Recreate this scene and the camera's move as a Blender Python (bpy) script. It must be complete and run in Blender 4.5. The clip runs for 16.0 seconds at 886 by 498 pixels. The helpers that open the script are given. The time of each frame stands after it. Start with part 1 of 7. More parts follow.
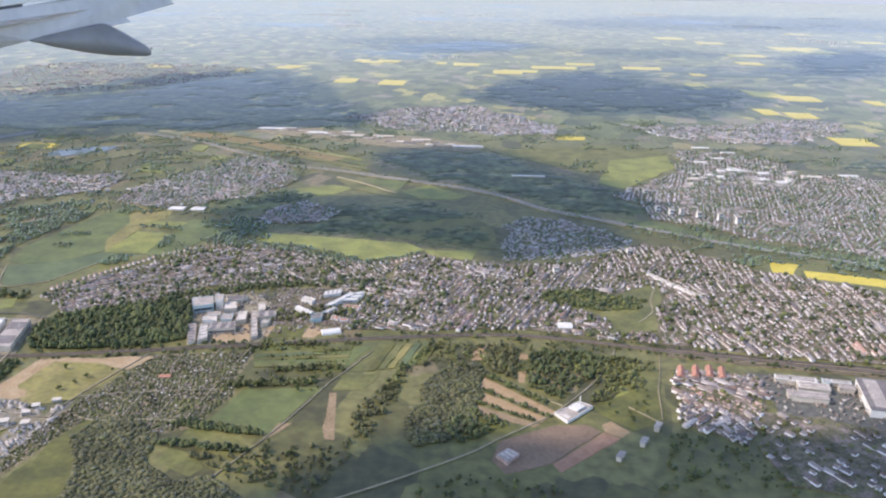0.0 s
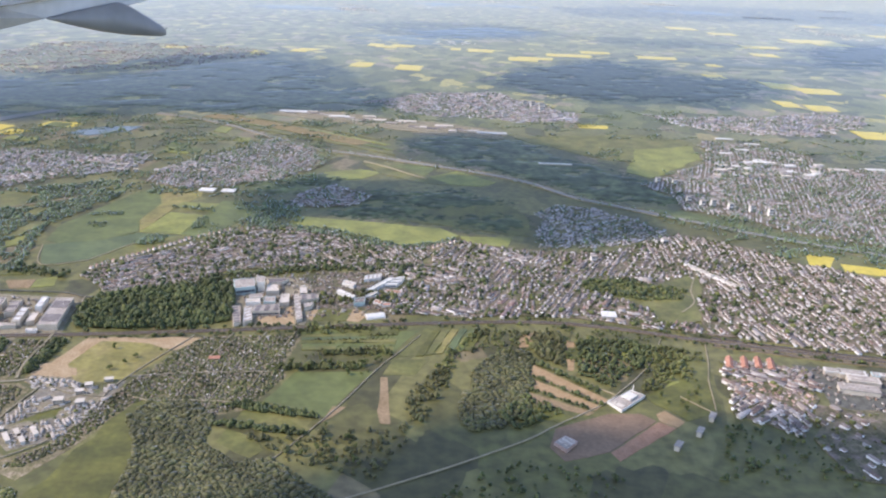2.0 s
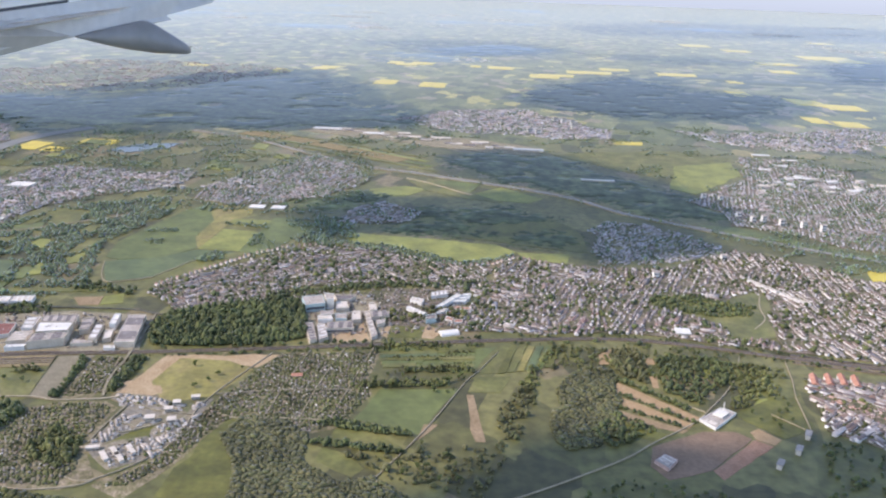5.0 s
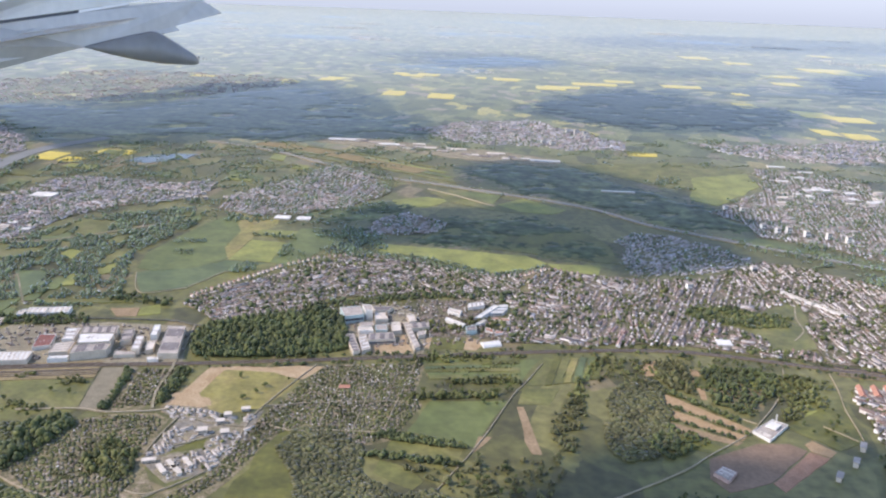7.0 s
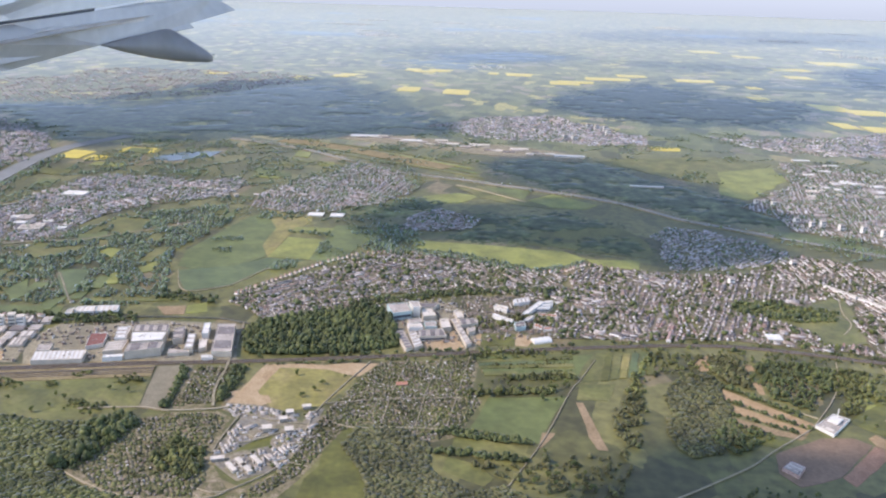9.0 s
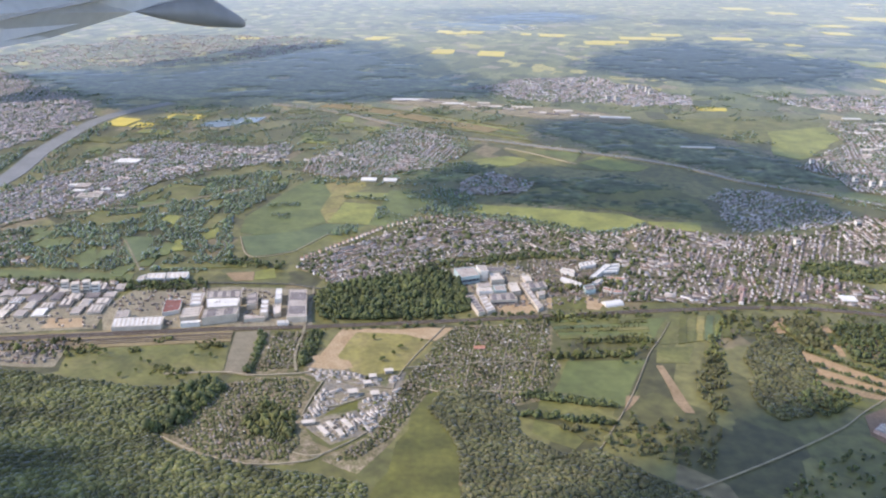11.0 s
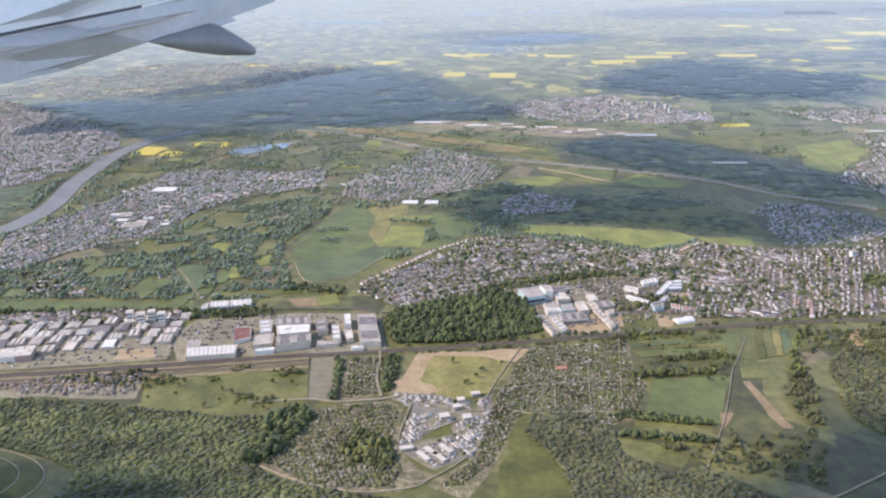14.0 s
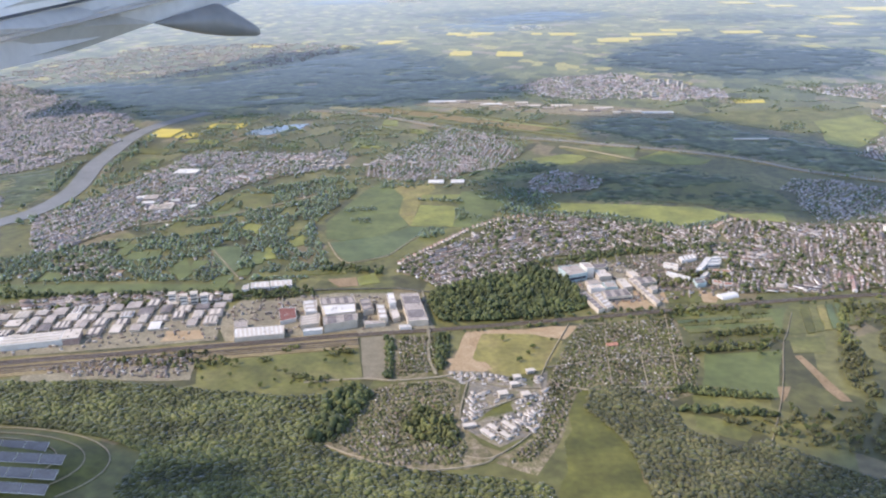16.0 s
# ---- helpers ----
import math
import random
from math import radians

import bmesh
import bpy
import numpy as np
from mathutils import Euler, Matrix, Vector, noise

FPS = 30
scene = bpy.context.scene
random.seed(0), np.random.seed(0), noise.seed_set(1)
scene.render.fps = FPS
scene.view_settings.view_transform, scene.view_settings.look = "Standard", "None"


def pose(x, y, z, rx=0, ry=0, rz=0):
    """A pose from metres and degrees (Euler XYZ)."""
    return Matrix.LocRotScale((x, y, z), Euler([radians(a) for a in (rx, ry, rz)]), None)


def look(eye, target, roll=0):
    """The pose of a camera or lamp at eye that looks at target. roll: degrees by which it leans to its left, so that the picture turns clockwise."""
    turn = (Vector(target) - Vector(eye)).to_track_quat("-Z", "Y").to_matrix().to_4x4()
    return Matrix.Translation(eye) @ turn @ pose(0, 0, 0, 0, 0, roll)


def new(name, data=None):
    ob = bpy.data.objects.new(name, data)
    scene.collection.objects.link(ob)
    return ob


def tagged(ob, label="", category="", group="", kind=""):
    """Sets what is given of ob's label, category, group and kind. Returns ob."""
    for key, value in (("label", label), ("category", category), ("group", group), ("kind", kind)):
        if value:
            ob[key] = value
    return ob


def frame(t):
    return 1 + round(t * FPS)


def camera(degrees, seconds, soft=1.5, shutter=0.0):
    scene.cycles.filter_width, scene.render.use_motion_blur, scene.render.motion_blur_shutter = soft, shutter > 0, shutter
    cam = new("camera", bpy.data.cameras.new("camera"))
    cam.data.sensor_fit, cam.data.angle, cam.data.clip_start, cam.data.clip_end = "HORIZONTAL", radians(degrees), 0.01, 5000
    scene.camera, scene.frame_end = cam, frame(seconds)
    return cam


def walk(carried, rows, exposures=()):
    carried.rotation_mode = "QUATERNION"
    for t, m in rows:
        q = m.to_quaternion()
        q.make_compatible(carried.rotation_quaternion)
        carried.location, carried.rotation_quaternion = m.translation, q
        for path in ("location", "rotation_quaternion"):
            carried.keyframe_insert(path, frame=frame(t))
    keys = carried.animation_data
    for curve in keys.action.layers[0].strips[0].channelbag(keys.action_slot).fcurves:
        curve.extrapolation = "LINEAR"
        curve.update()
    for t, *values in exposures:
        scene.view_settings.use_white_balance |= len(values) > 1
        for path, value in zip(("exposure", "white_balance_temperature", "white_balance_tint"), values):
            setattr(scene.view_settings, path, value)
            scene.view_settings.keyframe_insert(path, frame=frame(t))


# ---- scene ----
cam = camera(56.0, 16.0, soft=2.2)
PATH = [
    (0, (-8.602, 0.922, 90.319), (-8.616, 2.821, 89.694), 0.93),
    (0.5, (-11.645, 1.024, 90.138), (-11.660, 2.917, 89.494), 1.26),
    (1, (-14.707, 1.128, 89.955), (-14.718, 3.018, 89.300), 1.97),
    (1.5, (-17.796, 1.233, 89.772), (-17.805, 3.122, 89.115), 2.15),
    (2, (-20.908, 1.331, 89.592), (-20.919, 3.220, 88.937), 2.02),
    (2.5, (-24.029, 1.409, 89.417), (-24.042, 3.299, 88.762), 2.15),
    (3, (-27.142, 1.488, 89.251), (-27.160, 3.378, 88.598), 1.97),
    (3.5, (-30.258, 1.562, 89.091), (-30.281, 3.454, 88.444), 1.82),
    (4, (-33.378, 1.635, 88.929), (-33.401, 3.530, 88.292), 1.91),
    (6.5, (-49.123, 2.002, 88.265), (-49.133, 3.911, 87.670), 1.89),
    (7, (-52.262, 2.035, 88.150), (-52.267, 3.946, 87.558), 2.09),
    (7.5, (-55.404, 2.080, 88.033), (-55.411, 3.989, 87.437), 1.91),
    (8, (-58.551, 2.144, 87.919), (-58.554, 4.053, 87.320), 2.02),
    (8.5, (-61.693, 2.227, 87.808), (-61.697, 4.135, 87.207), 1.77),
    (9, (-64.827, 2.311, 87.696), (-64.836, 4.218, 87.095), 1.69),
    (9.5, (-67.966, 2.394, 87.576), (-67.984, 4.290, 86.938), 1.75),
    (10, (-71.106, 2.491, 87.449), (-71.139, 4.373, 86.772), 1.47),
    (12.5, (-87.077, 3.091, 86.931), (-87.155, 4.968, 86.246), -0.62),
    (13, (-90.336, 3.165, 86.799), (-90.400, 5.049, 86.132), -1.33),
    (13.5, (-93.599, 3.232, 86.667), (-93.653, 5.122, 86.015), -1.23),
    (14, (-96.848, 3.292, 86.536), (-96.892, 5.189, 85.903), -0.62),
    (14.5, (-100.079, 3.345, 86.397), (-100.120, 5.240, 85.759), -0.57),
    (15, (-103.280, 3.399, 86.249), (-103.320, 5.289, 85.596), -0.82),
    (15.5, (-106.455, 3.454, 86.088), (-106.492, 5.339, 85.422), -0.87),
    (16, (-109.610, 3.509, 85.919), (-109.640, 5.390, 85.243), -1.10),
]
EXPOSE = 1.42
walk(cam, [(t, look(eye, target, roll)) for t, eye, target, roll in PATH], exposures=[(0.0, EXPOSE, 6280, 23), (16.0, EXPOSE, 6280, 23)])

# ---- light: a spring afternoon with broken cumulus ----
SUN_UP = 40.0
SUN = Vector((-math.cos(radians(SUN_UP)) * 0.985, math.cos(radians(SUN_UP)) * -0.173, math.sin(radians(SUN_UP))))
world = bpy.data.worlds.new("sky")
scene.world = world
world.use_nodes = True
wn = world.node_tree.nodes
sky = wn.new("ShaderNodeTexSky")
sky.sky_type = "NISHITA"
sky.sun_disc = False
sky.sun_elevation = radians(SUN_UP)
sky.sun_rotation = math.atan2(SUN.x, SUN.y)
sky.altitude = 900
sky.air_density, sky.dust_density, sky.ozone_density = 1.0, 0.7, 1.6
wn["Background"].inputs["Strength"].default_value = 0.15
world.node_tree.links.new(sky.outputs[0], wn["Background"].inputs["Color"])
lamp = bpy.data.lights.new("sun", "SUN")
lamp.energy, lamp.angle, lamp.color = 1.9, radians(1.1), (1.0, 0.925, 0.81)
sun = new("sun", lamp)
sun.matrix_world = look(SUN * 900, (0, 0, 0))


# ---- materials ----
def mat(name, cols, scale=1.0, rough=0.85, spec=0.3, by="noise", vary=0.35, fine=6.0, bump=0.0, metal=0.0, stretch=(1, 1, 1), sheen=0.0, broad=0.0, soft=0.155):
    """A surface: colours from a ramp over noise, islands or objects, darkened and lightened by a finer grain."""
    m = bpy.data.materials.new(name)
    m.use_nodes = True
    n, l = m.node_tree.nodes, m.node_tree.links
    p = n["Principled BSDF"]
    geo = n.new("ShaderNodeNewGeometry")
    mp = n.new("ShaderNodeMapping")
    mp.inputs["Scale"].default_value = stretch
    l.new(geo.outputs["Position"], mp.inputs["Vector"])
    big = n.new("ShaderNodeTexNoise")
    big.inputs["Scale"].default_value = scale
    big.inputs["Detail"].default_value = 4
    l.new(mp.outputs[0], big.inputs["Vector"])
    small = n.new("ShaderNodeTexNoise")
    small.inputs["Scale"].default_value = scale * fine
    small.inputs["Detail"].default_value = 3
    l.new(mp.outputs[0], small.inputs["Vector"])
    ramp = n.new("ShaderNodeValToRGB")
    els = ramp.color_ramp.elements
    while len(els) < len(cols):
        els.new(0.5)
    lo, hi = (0.32, 0.68) if by == "noise" else (0.05, 0.95)
    for i, c in enumerate(cols):
        els[i].position = lo + (hi - lo) * i / max(1, len(cols) - 1)
        els[i].color = (*c, 1)
    if by == "island":
        l.new(geo.outputs["Random Per Island"], ramp.inputs[0])
    elif by == "object":
        l.new(n.new("ShaderNodeObjectInfo").outputs["Random"], ramp.inputs[0])
    else:
        l.new(big.outputs["Fac"], ramp.inputs[0])
    rng = n.new("ShaderNodeMapRange")
    rng.inputs["From Min"].default_value, rng.inputs["From Max"].default_value = 0.3, 0.7
    rng.inputs["To Min"].default_value, rng.inputs["To Max"].default_value = 1 - vary, 1 + vary
    l.new(small.outputs["Fac"], rng.inputs["Value"])
    mul = n.new("ShaderNodeVectorMath")
    mul.operation = "SCALE"
    l.new(ramp.outputs["Color"], mul.inputs[0])
    if broad:
        wide = n.new("ShaderNodeTexNoise")
        wide.inputs["Scale"].default_value = 0.13
        wide.inputs["Detail"].default_value = 3
        l.new(geo.outputs["Position"], wide.inputs["Vector"])
        w2 = n.new("ShaderNodeMapRange")
        w2.inputs["From Min"].default_value, w2.inputs["From Max"].default_value = 0.35, 0.65
        w2.inputs["To Min"].default_value, w2.inputs["To Max"].default_value = 1 - broad, 1 + broad
        l.new(wide.outputs["Fac"], w2.inputs["Value"])
        both = n.new("ShaderNodeMath")
        both.operation = "MULTIPLY"
        l.new(rng.outputs[0], both.inputs[0])
        l.new(w2.outputs[0], both.inputs[1])
        l.new(both.outputs[0], mul.inputs["Scale"])
    else:
        l.new(rng.outputs[0], mul.inputs["Scale"])
    l.new(mul.outputs[0], p.inputs["Base Color"])
    p.inputs["Roughness"].default_value = rough
    p.inputs["Specular IOR Level"].default_value = spec
    p.inputs["Metallic"].default_value = metal
    # bluish sheen, strongest at flat view angles, imitates haze
    p.inputs["Sheen Weight"].default_value = min(1.0, sheen)
    p.inputs["Sheen Roughness"].default_value = soft
    p.inputs["Sheen Tint"].default_value = (0.78, 0.85, 1.0, 1)
    if bump:
        b = n.new("ShaderNodeBump")
        b.inputs["Strength"].default_value = bump
        b.inputs["Distance"].default_value = 0.15
        l.new(small.outputs["Fac"], b.inputs["Height"])
        l.new(b.outputs[0], p.inputs["Normal"])
    return m


def ground_material():
    """Patchwork of crops: block-shaped cells, near ones green and brown, those of the far plain with rape among them."""
    m = bpy.data.materials.new("open_country")
    m.use_nodes = True
    n, l = m.node_tree.nodes, m.node_tree.links
    p = n["Principled BSDF"]
    geo = n.new("ShaderNodeNewGeometry")
    warp = n.new("ShaderNodeTexNoise")
    warp.inputs["Scale"].default_value = 0.012
    l.new(geo.outputs["Position"], warp.inputs["Vector"])
    add = n.new("ShaderNodeVectorMath")
    add.operation = "MULTIPLY_ADD"
    add.inputs[1].default_value = (26, 26, 0)
    l.new(warp.outputs["Color"], add.inputs[0])
    l.new(geo.outputs["Position"], add.inputs[2])
    mp = n.new("ShaderNodeMapping")
    mp.inputs["Rotation"].default_value = (0, 0, radians(24))
    mp.inputs["Scale"].default_value = (1 / 11, 1 / 17, 0)
    l.new(add.outputs[0], mp.inputs["Vector"])
    vor = n.new("ShaderNodeTexVoronoi")
    vor.distance = "CHEBYCHEV"
    vor.inputs["Scale"].default_value = 1.0
    l.new(mp.outputs[0], vor.inputs["Vector"])
    sep = n.new("ShaderNodeSeparateColor")
    l.new(vor.outputs["Color"], sep.inputs[0])

    def ramp(cols, hold):
        r = n.new("ShaderNodeValToRGB")
        r.color_ramp.interpolation = "CONSTANT"
        while len(r.color_ramp.elements) < len(cols):
            r.color_ramp.elements.new(0.5)
        x = 0.0
        for e, c, w in zip(r.color_ramp.elements, cols, hold):
            e.position, e.color = x, (*c, 1)
            x += w
        l.new(sep.outputs[0], r.inputs[0])
        return r
    near = ramp([(0.09637, 0.08832, 0.02561), (0.1199, 0.1097, 0.03057), (0.1475, 0.1321, 0.03966), (0.07473, 0.06788, 0.0223), (0.1671, 0.1302, 0.05783), (0.1062, 0.1004, 0.02809)], [0.25, 0.22, 0.2, 0.15, 0.06, 0.12])
    far = ramp([(0.0881, 0.0966, 0.03249), (0.1205, 0.1289, 0.04061), (0.1669, 0.1657, 0.06092), (0.06492, 0.07363, 0.02843), (0.2133, 0.1749, 0.09747), (0.3153, 0.2669, 0.0731), (0.1298, 0.1381, 0.04467)],
               [0.19, 0.21, 0.2, 0.17, 0.08, 0.06, 0.09])
    xyz = n.new("ShaderNodeSeparateXYZ")
    l.new(geo.outputs["Position"], xyz.inputs[0])
    rng = n.new("ShaderNodeMapRange")
    rng.inputs["From Min"].default_value, rng.inputs["From Max"].default_value = 440, 520
    l.new(xyz.outputs["Y"], rng.inputs["Value"])
    mix = n.new("ShaderNodeMix")
    mix.data_type = "RGBA"
    l.new(rng.outputs[0], mix.inputs[0])
    l.new(near.outputs[0], mix.inputs[6])
    l.new(far.outputs[0], mix.inputs[7])
    grain = n.new("ShaderNodeTexNoise")
    grain.inputs["Scale"].default_value = 0.35
    grain.inputs["Detail"].default_value = 6
    l.new(geo.outputs["Position"], grain.inputs["Vector"])
    g = n.new("ShaderNodeMapRange")
    g.inputs["From Min"].default_value, g.inputs["From Max"].default_value = 0.3, 0.7
    g.inputs["To Min"].default_value, g.inputs["To Max"].default_value = 0.65, 1.35
    l.new(grain.outputs["Fac"], g.inputs["Value"])
    mul = n.new("ShaderNodeVectorMath")
    mul.operation = "SCALE"
    l.new(mix.outputs[2], mul.inputs[0])
    l.new(g.outputs[0], mul.inputs["Scale"])
    l.new(mul.outputs[0], p.inputs["Base Color"])
    p.inputs["Roughness"].default_value = GLOSS
    p.inputs["Specular IOR Level"].default_value = SPEC
    # this sheen stands in for haze over the far plain
    p.inputs["Sheen Weight"].default_value = HAZE_SHEEN
    p.inputs["Sheen Roughness"].default_value = 0.165
    p.inputs["Sheen Tint"].default_value = (0.92, 0.93, 1.0, 1)
    return m


GLOSS, SPEC, HAZE_SHEEN = 0.55, 0.3, 0.52      # sheen weight of open land, standing in for haze at flat view angles
